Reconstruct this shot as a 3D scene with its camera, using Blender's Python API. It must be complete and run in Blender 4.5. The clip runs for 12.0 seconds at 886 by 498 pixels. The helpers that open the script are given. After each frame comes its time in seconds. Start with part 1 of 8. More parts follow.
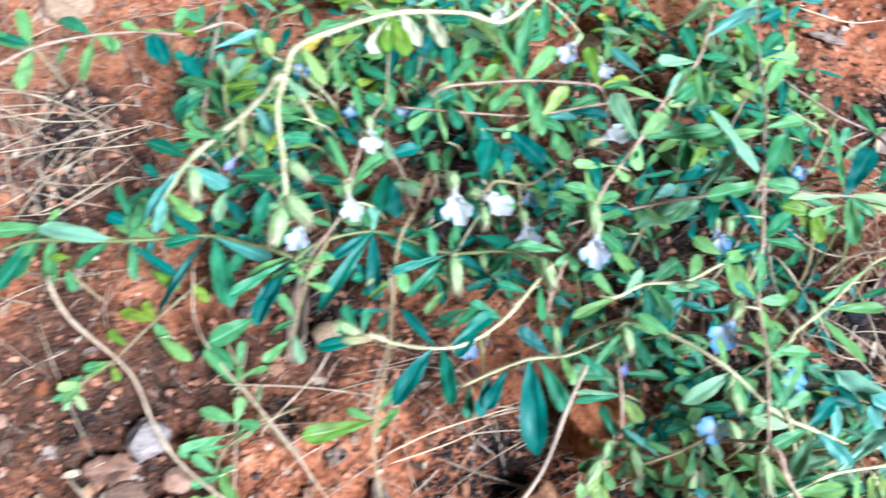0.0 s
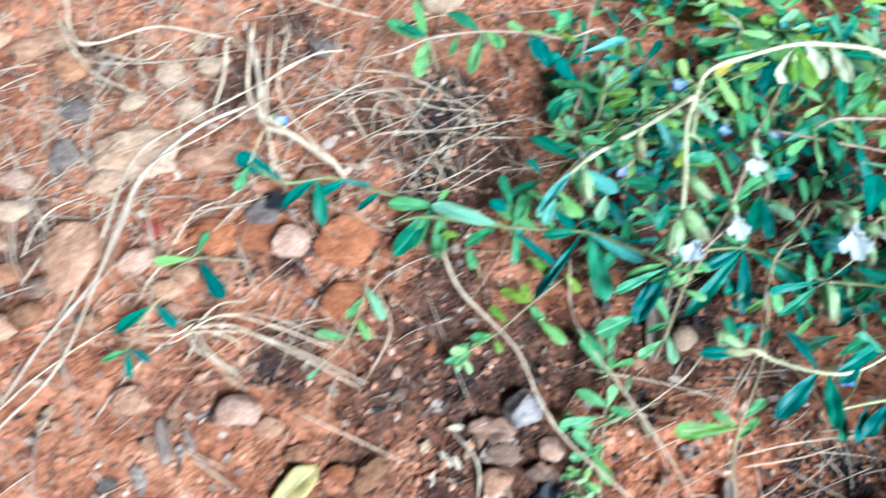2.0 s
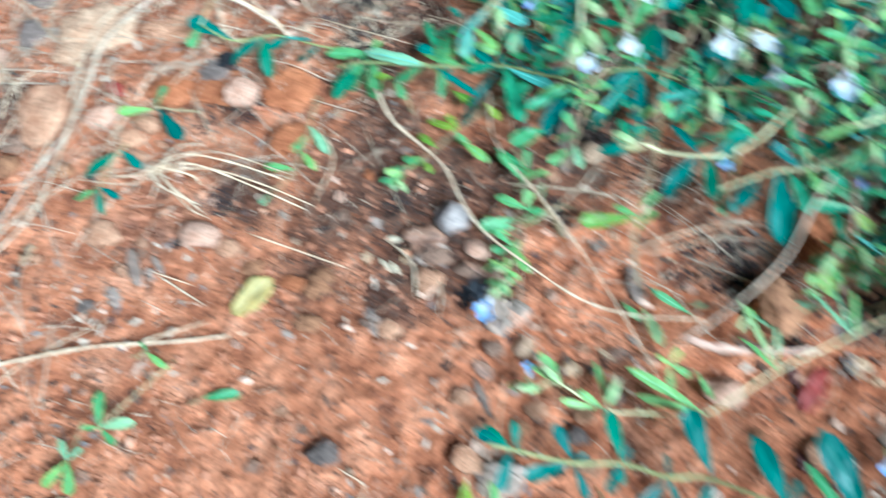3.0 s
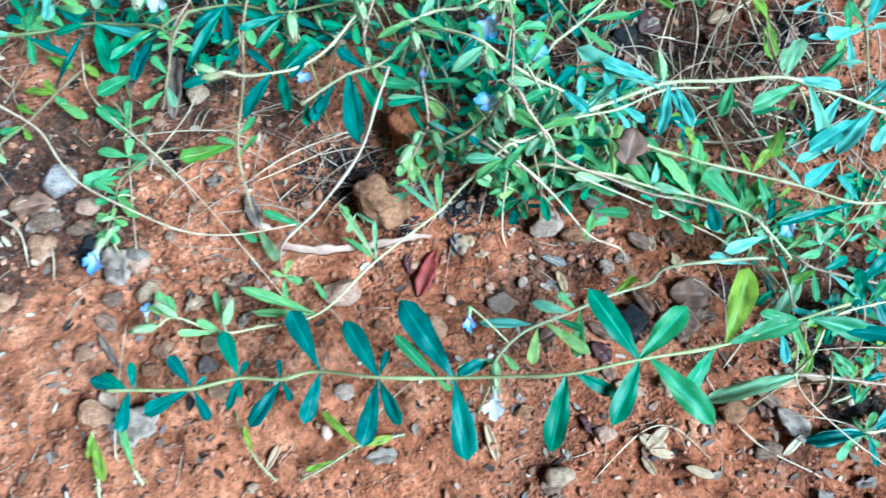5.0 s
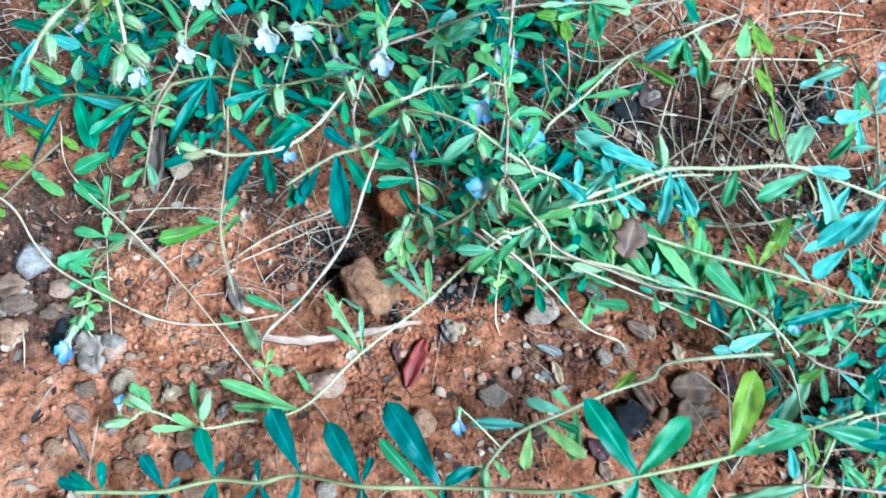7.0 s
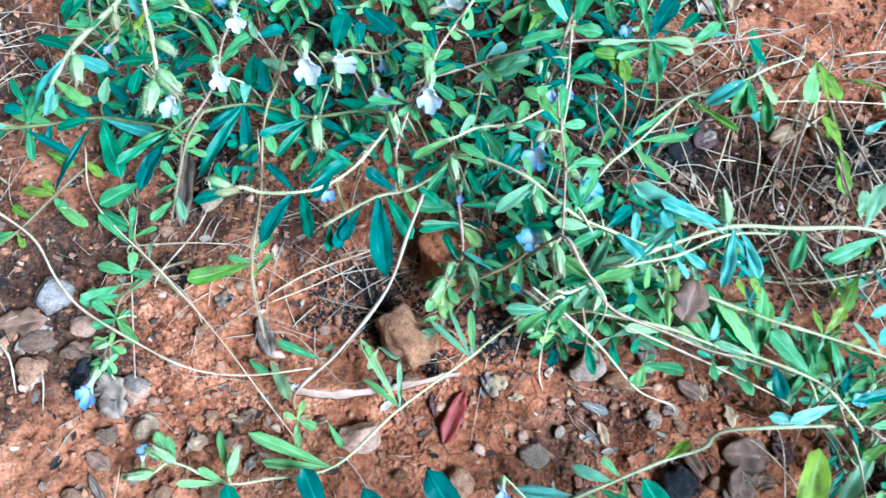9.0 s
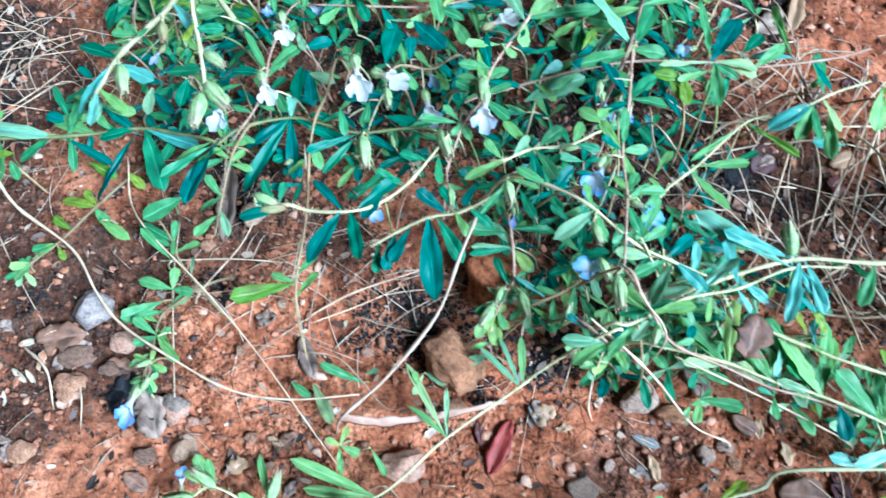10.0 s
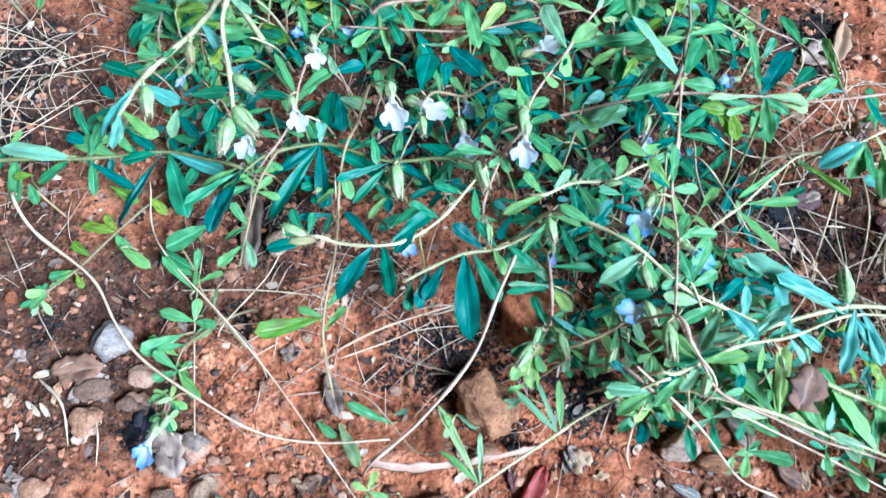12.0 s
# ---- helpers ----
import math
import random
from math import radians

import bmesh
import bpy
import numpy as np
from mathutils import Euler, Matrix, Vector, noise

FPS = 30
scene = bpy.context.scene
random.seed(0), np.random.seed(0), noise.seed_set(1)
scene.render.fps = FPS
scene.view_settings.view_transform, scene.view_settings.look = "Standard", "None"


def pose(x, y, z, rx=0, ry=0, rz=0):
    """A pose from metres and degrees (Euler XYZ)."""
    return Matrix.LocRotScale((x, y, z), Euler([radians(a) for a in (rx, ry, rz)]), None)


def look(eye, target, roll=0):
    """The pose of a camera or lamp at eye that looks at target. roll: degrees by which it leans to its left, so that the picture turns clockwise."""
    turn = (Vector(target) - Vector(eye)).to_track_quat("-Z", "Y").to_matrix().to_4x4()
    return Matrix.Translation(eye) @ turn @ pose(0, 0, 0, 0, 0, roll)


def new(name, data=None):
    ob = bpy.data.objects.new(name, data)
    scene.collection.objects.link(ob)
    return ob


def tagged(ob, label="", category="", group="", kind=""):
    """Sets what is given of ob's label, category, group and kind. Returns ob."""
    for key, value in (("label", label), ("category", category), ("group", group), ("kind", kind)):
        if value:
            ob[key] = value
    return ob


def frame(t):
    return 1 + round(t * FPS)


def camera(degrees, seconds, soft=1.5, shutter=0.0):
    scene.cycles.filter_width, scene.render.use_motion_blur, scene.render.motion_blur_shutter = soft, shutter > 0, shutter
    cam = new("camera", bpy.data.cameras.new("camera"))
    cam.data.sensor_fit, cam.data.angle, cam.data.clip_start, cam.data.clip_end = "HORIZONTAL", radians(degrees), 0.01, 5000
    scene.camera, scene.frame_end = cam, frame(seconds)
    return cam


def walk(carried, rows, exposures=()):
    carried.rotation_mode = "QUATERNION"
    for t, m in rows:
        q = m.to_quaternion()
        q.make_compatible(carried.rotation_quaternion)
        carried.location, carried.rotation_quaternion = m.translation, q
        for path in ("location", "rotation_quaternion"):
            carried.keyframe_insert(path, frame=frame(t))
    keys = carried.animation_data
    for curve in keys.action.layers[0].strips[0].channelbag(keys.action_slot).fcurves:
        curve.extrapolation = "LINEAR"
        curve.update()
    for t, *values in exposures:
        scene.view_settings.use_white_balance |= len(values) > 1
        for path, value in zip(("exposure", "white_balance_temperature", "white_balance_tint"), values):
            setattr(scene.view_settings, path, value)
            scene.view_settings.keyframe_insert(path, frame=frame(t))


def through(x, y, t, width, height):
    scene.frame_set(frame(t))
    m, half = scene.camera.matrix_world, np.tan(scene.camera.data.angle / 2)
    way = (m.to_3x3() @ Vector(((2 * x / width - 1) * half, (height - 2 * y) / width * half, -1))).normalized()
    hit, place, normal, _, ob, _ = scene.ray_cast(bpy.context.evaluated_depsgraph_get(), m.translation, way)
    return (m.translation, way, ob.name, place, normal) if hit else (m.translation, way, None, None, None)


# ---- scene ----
cam = camera(62.0, 12.0, 1.5, 1.0)
EXPOSURES = [(0.0, 0.98, 5150, 9), (1.0, 0.98, 4930, 4), (2.0, 0.94, 4780, -1), (3.5, 0.9, 4680, -8), (5.5, 0.77, 4300, -11), (7.0, 0.77, 4300, -10), (12.0, 0.87, 4630, 3)]
PATH = [
    (0, (0.0204, 0.0106, 0.3390), (0.0315, 0.1435, 0.0), 6.76),
    (0.5, (-0.0058, 0.0074, 0.3486), (-0.0015, 0.1372, 0.0), 5.28),
    (1, (-0.0338, 0.0145, 0.3507), (-0.0323, 0.1393, 0.0), 4.65),
    (1.5, (-0.0705, 0.0167, 0.3641), (-0.0970, 0.1419, 0.0), -4.13),
    (2, (-0.1059, 0.0045, 0.3741), (-0.1511, 0.1223, 0.0), -10.07),
    (2.5, (-0.1142, -0.0317, 0.3868), (-0.1691, 0.0843, 0.0), -13.57),
    (3, (-0.0594, -0.0880, 0.3903), (-0.0981, 0.0300, 0.0), -10.17),
    (3.5, (-0.0153, -0.1116, 0.4000), (-0.0342, 0.0123, 0.0), -5.48),
    (3.7, (0.0100, -0.1236, 0.3990), (-0.0017, -0.0045, 0.0), -4.40),
    (5.3, (0.0861, -0.1313, 0.3766), (0.1161, -0.0056, 0.0), 8.49),
    (5.5, (0.0870, -0.1285, 0.3743), (0.1180, -0.0024, 0.0), 8.94),
    (6, (0.0955, -0.1155, 0.3750), (0.1268, 0.0123, 0.0), 8.94),
    (6.5, (0.0976, -0.1023, 0.3770), (0.1271, 0.0293, 0.0), 8.13),
    (7, (0.0932, -0.0922, 0.3769), (0.1193, 0.0410, 0.0), 6.88),
    (8.8, (0.0766, -0.0554, 0.3683), (0.1010, 0.0632, 0.0), 9.45),
    (9, (0.0762, -0.0545, 0.3668), (0.0992, 0.0666, 0.0), 8.49),
    (9.5, (0.0694, -0.0466, 0.3622), (0.0894, 0.0716, 0.0), 8.00),
    (10, (0.0591, -0.0405, 0.3594), (0.0753, 0.0787, 0.0), 7.08),
    (10.5, (0.0532, -0.0350, 0.3567), (0.0682, 0.0843, 0.0), 6.94),
    (11, (0.0485, -0.0322, 0.3511), (0.0629, 0.0848, 0.0), 7.14),
    (11.5, (0.0464, -0.0281, 0.3518), (0.0614, 0.0897, 0.0), 7.67),
    (12, (0.0447, -0.0227, 0.3492), (0.0593, 0.0963, 0.0), 7.51),
]
walk(cam, [(t, look(eye, target, roll)) for t, eye, target, roll in PATH], EXPOSURES)

# ---------- world and light ----------
SUN_UP, SUN_TURN = 47.0, 122.0
world = bpy.data.worlds.new("sky")
scene.world = world
world.use_nodes = True
wnodes, wlinks = world.node_tree.nodes, world.node_tree.links
sky = wnodes.new("ShaderNodeTexSky")
sky.sky_type = "NISHITA"
sky.sun_disc = False
sky.sun_elevation = radians(SUN_UP)
sky.sun_rotation = radians(SUN_TURN)
sky.air_density, sky.dust_density, sky.ozone_density = 0.8, 5.0, 0.6
wlinks.new(sky.outputs[0], wnodes["Background"].inputs[0])
wnodes["Background"].inputs[1].default_value = 0.008

sun_data = bpy.data.lights.new("sun", "SUN")
sun_data.energy, sun_data.angle, sun_data.color = 5.2, radians(28), (1.0, 0.985, 0.96)
sun = new("sun", sun_data)
sun_way = Vector((math.sin(radians(SUN_TURN)) * math.cos(radians(SUN_UP)), math.cos(radians(SUN_TURN)) * math.cos(radians(SUN_UP)), math.sin(radians(SUN_UP))))
sun.matrix_world = look(sun_way * 3, (0, 0, 0))

# ---------- materials ----------
MM = 0.001


def shader(name, rough=0.6, spec=0.4):
    m = bpy.data.materials.new(name)
    m.use_nodes = True
    b = m.node_tree.nodes["Principled BSDF"]
    b.inputs["Roughness"].default_value = rough
    b.inputs["Specular IOR Level"].default_value = spec
    return m, m.node_tree.nodes, m.node_tree.links, b


def noise_of(nodes, links, scale, detail=4.0, rough=0.6, space="Object"):
    tc = nodes.new("ShaderNodeTexCoord")
    n = nodes.new("ShaderNodeTexNoise")
    n.inputs["Scale"].default_value, n.inputs["Detail"].default_value, n.inputs["Roughness"].default_value = scale, detail, rough
    links.new(tc.outputs[space], n.inputs["Vector"])
    return n.outputs["Fac"]


def ramp(nodes, links, fac, stops):
    r = nodes.new("ShaderNodeValToRGB")
    el = r.color_ramp.elements
    while len(el) < len(stops):
        el.new(0.5)
    for e, (p, c) in zip(el, stops):
        e.position, e.color = p, (*c, 1)
    links.new(fac, r.inputs[0])
    return r.outputs[0]


def blend(nodes, links, fac, a, b, mode="MIX"):
    n = nodes.new("ShaderNodeMix")
    n.data_type, n.blend_type = "RGBA", mode
    for slot, v in ((0, fac), (6, a), (7, b)):
        if isinstance(v, (int, float)):
            n.inputs[slot].default_value = v
        elif isinstance(v, tuple):
            n.inputs[slot].default_value = (*v, 1)
        else:
            links.new(v, n.inputs[slot])
    return n.outputs[2]


def bumped(nodes, links, b, height, strength, distance):
    n = nodes.new("ShaderNodeBump")
    n.inputs["Strength"].default_value, n.inputs["Distance"].default_value = strength, distance
    links.new(height, n.inputs["Height"])
    links.new(n.outputs[0], b.inputs["Normal"])


# dark spots on the soil: ash, browner humus, painted shade under the mat; place and radius in millimetres
ASH_SHADE_SPOTS = ((-169, 205, 38), (-169, 165, 20), (56, 53, 15), (127, 24, 16), (147, 48, 12), (232, 108, 28), (265, 223, 28), (85, 170, 32), (153, 162, 28), (33, 196, 32), (-27, 113, 28), (63, 40, 12), (208, -54, 11), (333, 111, 28), (342, 55, 26), (-37, 60, 12), (-22, 244, 28), (81, 180, 28), (127, 134, 28), (36, 150, 23), (163, 191, 28), (177, 101, 28), (91, 5, 9), (64, 29, 10), (300, -82, 23), (316, -111, 23))
HUMUS_SHADE_SPOTS = ((-134, 48, 21), (-105, 25, 38), (-240, 111, 23), (-220, 51, 21), (-390, 60, 21), (-71, 13, 16), (-171, 3, 21), (-171, 208, 21), (-67, 25, 21), (-123, -3, 21), (-395, 202, 31), (-296, 206, 28), (-376, 88, 24), (-271, 247, 28), (-217, 200, 24), (15, 193, 45), (79, 169, 45), (150, 104, 40), (-60, 150, 38), (199, 143, 45), (120, 220, 50), (180, 65, 32), (262, 100, 50), (300, 60, 45), (330, 110, 40), (-145, 185, 38), (-157, 154, 26), (205, 230, 50), (322, -50, 42), (-40, 215, 40), (-65, 78, 30), (-100, 74, 26), (-32, 90, 28), (20, 84, 24), (-152, 76, 32), (-122, 56, 26), (-162, 40, 28), (-145, 104, 26))


def soil_material():
    m, n, l, b = shader("red_soil", 0.95, 0.15)
    big = noise_of(n, l, 9.0, 5.0, 0.62)
    mid = noise_of(n, l, 42.0, 6.0, 0.65)
    fine = noise_of(n, l, 330.0, 5.0, 0.7)
    tc = n.new("ShaderNodeTexCoord")
    cells = n.new("ShaderNodeTexVoronoi")
    cells.inputs["Scale"].default_value = 430.0
    warp = n.new("ShaderNodeVectorMath")
    warp.operation = "ADD"
    jitter = n.new("ShaderNodeTexNoise")
    jitter.inputs["Scale"].default_value = 200.0
    l.new(tc.outputs["Object"], jitter.inputs["Vector"])
    small = n.new("ShaderNodeVectorMath")
    small.operation = "SCALE"
    small.inputs["Scale"].default_value = 0.004
    l.new(jitter.outputs["Color"], small.inputs[0])
    l.new(tc.outputs["Object"], warp.inputs[0])
    l.new(small.outputs[0], warp.inputs[1])
    l.new(warp.outputs[0], cells.inputs["Vector"])
    red = ramp(n, l, mid, [(0.30, (0.14, 0.052, 0.030)), (0.46, (0.41, 0.155, 0.074)), (0.60, (0.60, 0.262, 0.138)), (0.76, (0.73, 0.400, 0.250))])
    dark = ramp(n, l, fine, [(0.35, (0.020, 0.016, 0.015)), (0.68, (0.24, 0.16, 0.12))])
    where = ramp(n, l, big, [(0.56, (0, 0, 0)), (0.70, (0.7, 0.7, 0.7))])
    base = blend(n, l, where, red, dark)
    spot = n.new("ShaderNodeSeparateXYZ")
    l.new(tc.outputs["Object"], spot.inputs[0])
    drift = n.new("ShaderNodeMath")
    drift.operation = "MULTIPLY_ADD"
    l.new(noise_of(n, l, 14.0, 4.0, 0.6), drift.inputs[0])
    drift.inputs[1].default_value = 0.30
    l.new(spot.outputs[0], drift.inputs[2])
    earth = ramp(n, l, drift.outputs[0], [(0.0, (0.96, 0.95, 0.96)), (0.14, (1.04, 0.97, 0.94)), (0.34, (0.94, 0.84, 0.80))])
    base = blend(n, l, 1.0, base, earth, "MULTIPLY")
    sway = n.new("ShaderNodeTexNoise")
    sway.inputs["Scale"].default_value, sway.inputs["Detail"].default_value, sway.inputs["Roughness"].default_value = 55.0, 5.0, 0.7
    l.new(tc.outputs["Object"], sway.inputs["Vector"])
    far = n.new("ShaderNodeVectorMath")
    far.operation = "MULTIPLY_ADD"
    far.inputs[1].default_value = (0.06, 0.06, 0.0)
    l.new(sway.outputs["Color"], far.inputs[0])
    l.new(tc.outputs["Object"], far.inputs[2])
    # ash and humus patches, with the shade in the mat's gaps painted in
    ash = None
    for k, (x, y, r) in [(1.0, q) for q in ASH_SHADE_SPOTS] + [(0.75, q) for q in HUMUS_SHADE_SPOTS]:
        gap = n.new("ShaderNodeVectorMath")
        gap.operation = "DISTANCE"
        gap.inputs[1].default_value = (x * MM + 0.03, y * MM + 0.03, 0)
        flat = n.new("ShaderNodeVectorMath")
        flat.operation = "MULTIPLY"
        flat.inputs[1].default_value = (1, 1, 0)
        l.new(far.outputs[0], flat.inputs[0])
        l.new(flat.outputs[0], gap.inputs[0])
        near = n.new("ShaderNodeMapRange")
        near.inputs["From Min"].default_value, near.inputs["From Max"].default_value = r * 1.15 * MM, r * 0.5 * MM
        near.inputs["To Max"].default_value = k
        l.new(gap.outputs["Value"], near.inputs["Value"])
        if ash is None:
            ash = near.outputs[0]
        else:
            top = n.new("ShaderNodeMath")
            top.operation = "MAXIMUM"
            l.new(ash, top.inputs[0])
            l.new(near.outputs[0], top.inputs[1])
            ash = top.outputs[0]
    soot_shade = ramp(n, l, fine, [(0.34, (0.008, 0.007, 0.007)), (0.56, (0.030, 0.022, 0.019)), (0.74, (0.14, 0.09, 0.065))])
    base = blend(n, l, ash, base, soot_shade)
    grain = ramp(n, l, fine, [(0.3, (0.32, 0.31, 0.31)), (0.5, (0.95, 0.94, 0.93)), (0.7, (1.38, 1.34, 1.30))])
    base = blend(n, l, 1.0, base, grain, "MULTIPLY")
    pick = n.new("ShaderNodeSeparateColor")
    l.new(cells.outputs["Color"], pick.inputs[0])
    bits = ramp(n, l, pick.outputs[0], [(0.0, (0.45, 0.42, 0.42)), (0.35, (0.95, 0.95, 0.95)), (0.85, (1.05, 1.05, 1.05)), (1.0, (1.5, 1.55, 1.6))])
    loose = ramp(n, l, noise_of(n, l, 17.0, 4.0, 0.6), [(0.45, (0.12, 0.12, 0.12)), (0.62, (0.8, 0.8, 0.8))])
    base = blend(n, l, loose, base, blend(n, l, 1.0, base, bits, "MULTIPLY"))
    cracks = n.new("ShaderNodeTexVoronoi")
    cracks.feature = "DISTANCE_TO_EDGE"
    cracks.inputs["Scale"].default_value = 62.0
    l.new(warp.outputs[0], cracks.inputs["Vector"])
    split = ramp(n, l, cracks.outputs["Distance"], [(0.0, (0.25, 0.25, 0.25)), (0.035, (1, 1, 1))])
    some = ramp(n, l, noise_of(n, l, 12.0, 3.0, 0.5), [(0.52, (0, 0, 0)), (0.6, (1, 1, 1))])
    base = blend(n, l, some, base, blend(n, l, 1.0, base, split, "MULTIPLY"))
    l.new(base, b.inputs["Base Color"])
    lump = ramp(n, l, cells.outputs["Distance"], [(0.0, (1, 1, 1)), (0.9, (0, 0, 0))])
    soft = blend(n, l, 0.4, mid, fine)
    h = blend(n, l, loose, soft, blend(n, l, 0.35, soft, lump))
    bumped(n, l, b, h, 1.0, 0.006)
    return m


def rock_material(name, low, high, rough=0.85, spec=0.3):
    m, n, l, b = shader(name, rough, spec)
    a = noise_of(n, l, 2.6, 7.0, 0.68)
    fine = noise_of(n, l, 14.0, 5.0, 0.7)
    base = ramp(n, l, a, [(0.32, low), (0.66, high)])
    ob = n.new("ShaderNodeObjectInfo")
    shade = ramp(n, l, ob.outputs["Random"], [(0.0, (0.82, 0.82, 0.82)), (1.0, (1.12, 1.1, 1.08))])
    base = blend(n, l, 1.0, base, shade, "MULTIPLY")
    dust = ramp(n, l, noise_of(n, l, 1.8, 6.0, 0.65), [(0.55, (0, 0, 0)), (0.70, (0.4, 0.4, 0.4))])
    base = blend(n, l, dust, base, (0.46, 0.21, 0.12))
    pits = ramp(n, l, fine, [(0.34, (0.50, 0.46, 0.44)), (0.48, (0.98, 0.97, 0.96)), (0.70, (1.18, 1.17, 1.16))])
    base = blend(n, l, 1.0, base, pits, "MULTIPLY")
    l.new(base, b.inputs["Base Color"])
    bumped(n, l, b, blend(n, l, 0.4, a, fine), 1.0, 0.005)
    return m


def leaf_material(name, low, high, rib, rough=0.42, through=0.18, blotch=None):
    m, n, l, b = shader(name, rough, 0.34)
    ob = n.new("ShaderNodeObjectInfo")
    uv = n.new("ShaderNodeUVMap")
    uv.uv_map = "blade"
    sep = n.new("ShaderNodeSeparateXYZ")
    l.new(uv.outputs[0], sep.inputs[0])
    warm = tuple(min(1.0, c * k) for c, k in zip(high, (1.45, 1.10, 0.78) if high[1] > high[0] else (1.1, 1.08, 1.05)))
    base = ramp(n, l, ob.outputs["Random"], [(0.0, low), (0.58, high), (1.0, warm)])
    spots = ramp(n, l, noise_of(n, l, 3.5, 5.0, 0.65), [(0.3, (0.66, 0.74, 0.72)), (0.7, (1.25, 1.16, 1.05))])
    flecks = ramp(n, l, noise_of(n, l, 26.0, 4.0, 0.7), [(0.3, (0.8, 0.84, 0.82)), (0.7, (1.16, 1.12, 1.1))])
    spots = blend(n, l, 1.0, spots, flecks, "MULTIPLY")
    base = blend(n, l, 1.0, base, spots, "MULTIPLY")
    if blotch:
        wear = ramp(n, l, noise_of(n, l, 2.2, 5.0, 0.6), [(0.52, (0, 0, 0)), (0.64, (0.8, 0.8, 0.8))])
        base = blend(n, l, wear, base, blotch)
    off = n.new("ShaderNodeMath")
    off.operation = "SUBTRACT"
    l.new(sep.outputs[1], off.inputs[0])
    off.inputs[1].default_value = 0.5
    wide = n.new("ShaderNodeMath")
    wide.operation = "ABSOLUTE"
    l.new(off.outputs[0], wide.inputs[0])
    mid = ramp(n, l, wide.outputs[0], [(0.02, (0.85, 0.85, 0.85)), (0.07, (0, 0, 0))])
    base = blend(n, l, mid, base, rib)
    l.new(base, b.inputs["Base Color"])
    veins = n.new("ShaderNodeTexWave")
    veins.inputs["Scale"].default_value, veins.inputs["Distortion"].default_value = 2.4, 1.5
    slant = n.new("ShaderNodeCombineXYZ")
    bend = n.new("ShaderNodeMath")
    bend.operation = "MULTIPLY_ADD"
    l.new(wide.outputs[0], bend.inputs[0])
    bend.inputs[1].default_value = -0.8
    l.new(sep.outputs[0], bend.inputs[2])
    l.new(bend.outputs[0], slant.inputs[0])
    l.new(slant.outputs[0], veins.inputs["Vector"])
    bumped(n, l, b, veins.outputs["Fac"], 0.06, 0.0002)
    glow = n.new("ShaderNodeBsdfTranslucent")
    l.new(blend(n, l, 1.0, base, (1.0, 1.25, 0.6), "MULTIPLY"), glow.inputs[0])
    mix = n.new("ShaderNodeMixShader")
    mix.inputs[0].default_value = through
    l.new(b.outputs[0], mix.inputs[1])
    l.new(glow.outputs[0], mix.inputs[2])
    l.new(mix.outputs[0], n["Material Output"].inputs[0])
    return m


def petal_material(name, foot, edge):
    m, n, l, b = shader(name, 0.6, 0.3)
    uv = n.new("ShaderNodeUVMap")
    uv.uv_map = "blade"
    sep = n.new("ShaderNodeSeparateXYZ")
    l.new(uv.outputs[0], sep.inputs[0])
    base = ramp(n, l, sep.outputs[0], [(0.15, foot), (0.85, edge)])
    base = blend(n, l, 1.0, base, ramp(n, l, noise_of(n, l, 5.0), [(0.3, (0.88, 0.88, 0.9)), (0.7, (1.05, 1.05, 1.04))]), "MULTIPLY")
    l.new(base, b.inputs["Base Color"])
    glow = n.new("ShaderNodeBsdfTranslucent")
    l.new(base, glow.inputs[0])
    mix = n.new("ShaderNodeMixShader")
    mix.inputs[0].default_value = 0.45
    l.new(b.outputs[0], mix.inputs[1])
    l.new(glow.outputs[0], mix.inputs[2])
    l.new(mix.outputs[0], n["Material Output"].inputs[0])
    return m


def plain_material(name, low, high, scale, rough=0.7, spec=0.3, bump=0.5, islands=False):
    m, n, l, b = shader(name, rough, spec)
    a = noise_of(n, l, scale, 5.0, 0.6)
    base = ramp(n, l, a, [(0.3, low), (0.7, high)])
    if islands:
        geo = n.new("ShaderNodeNewGeometry")
        pick = geo.outputs["Random Per Island"]
    else:
        pick = n.new("ShaderNodeObjectInfo").outputs["Random"]
    shade = ramp(n, l, pick, [(0.0, (0.7, 0.7, 0.7)), (1.0, (1.2, 1.15, 1.1))])
    base = blend(n, l, 1.0, base, shade, "MULTIPLY")
    l.new(base, b.inputs["Base Color"])
    bumped(n, l, b, a, bump, 0.0008)
    return m


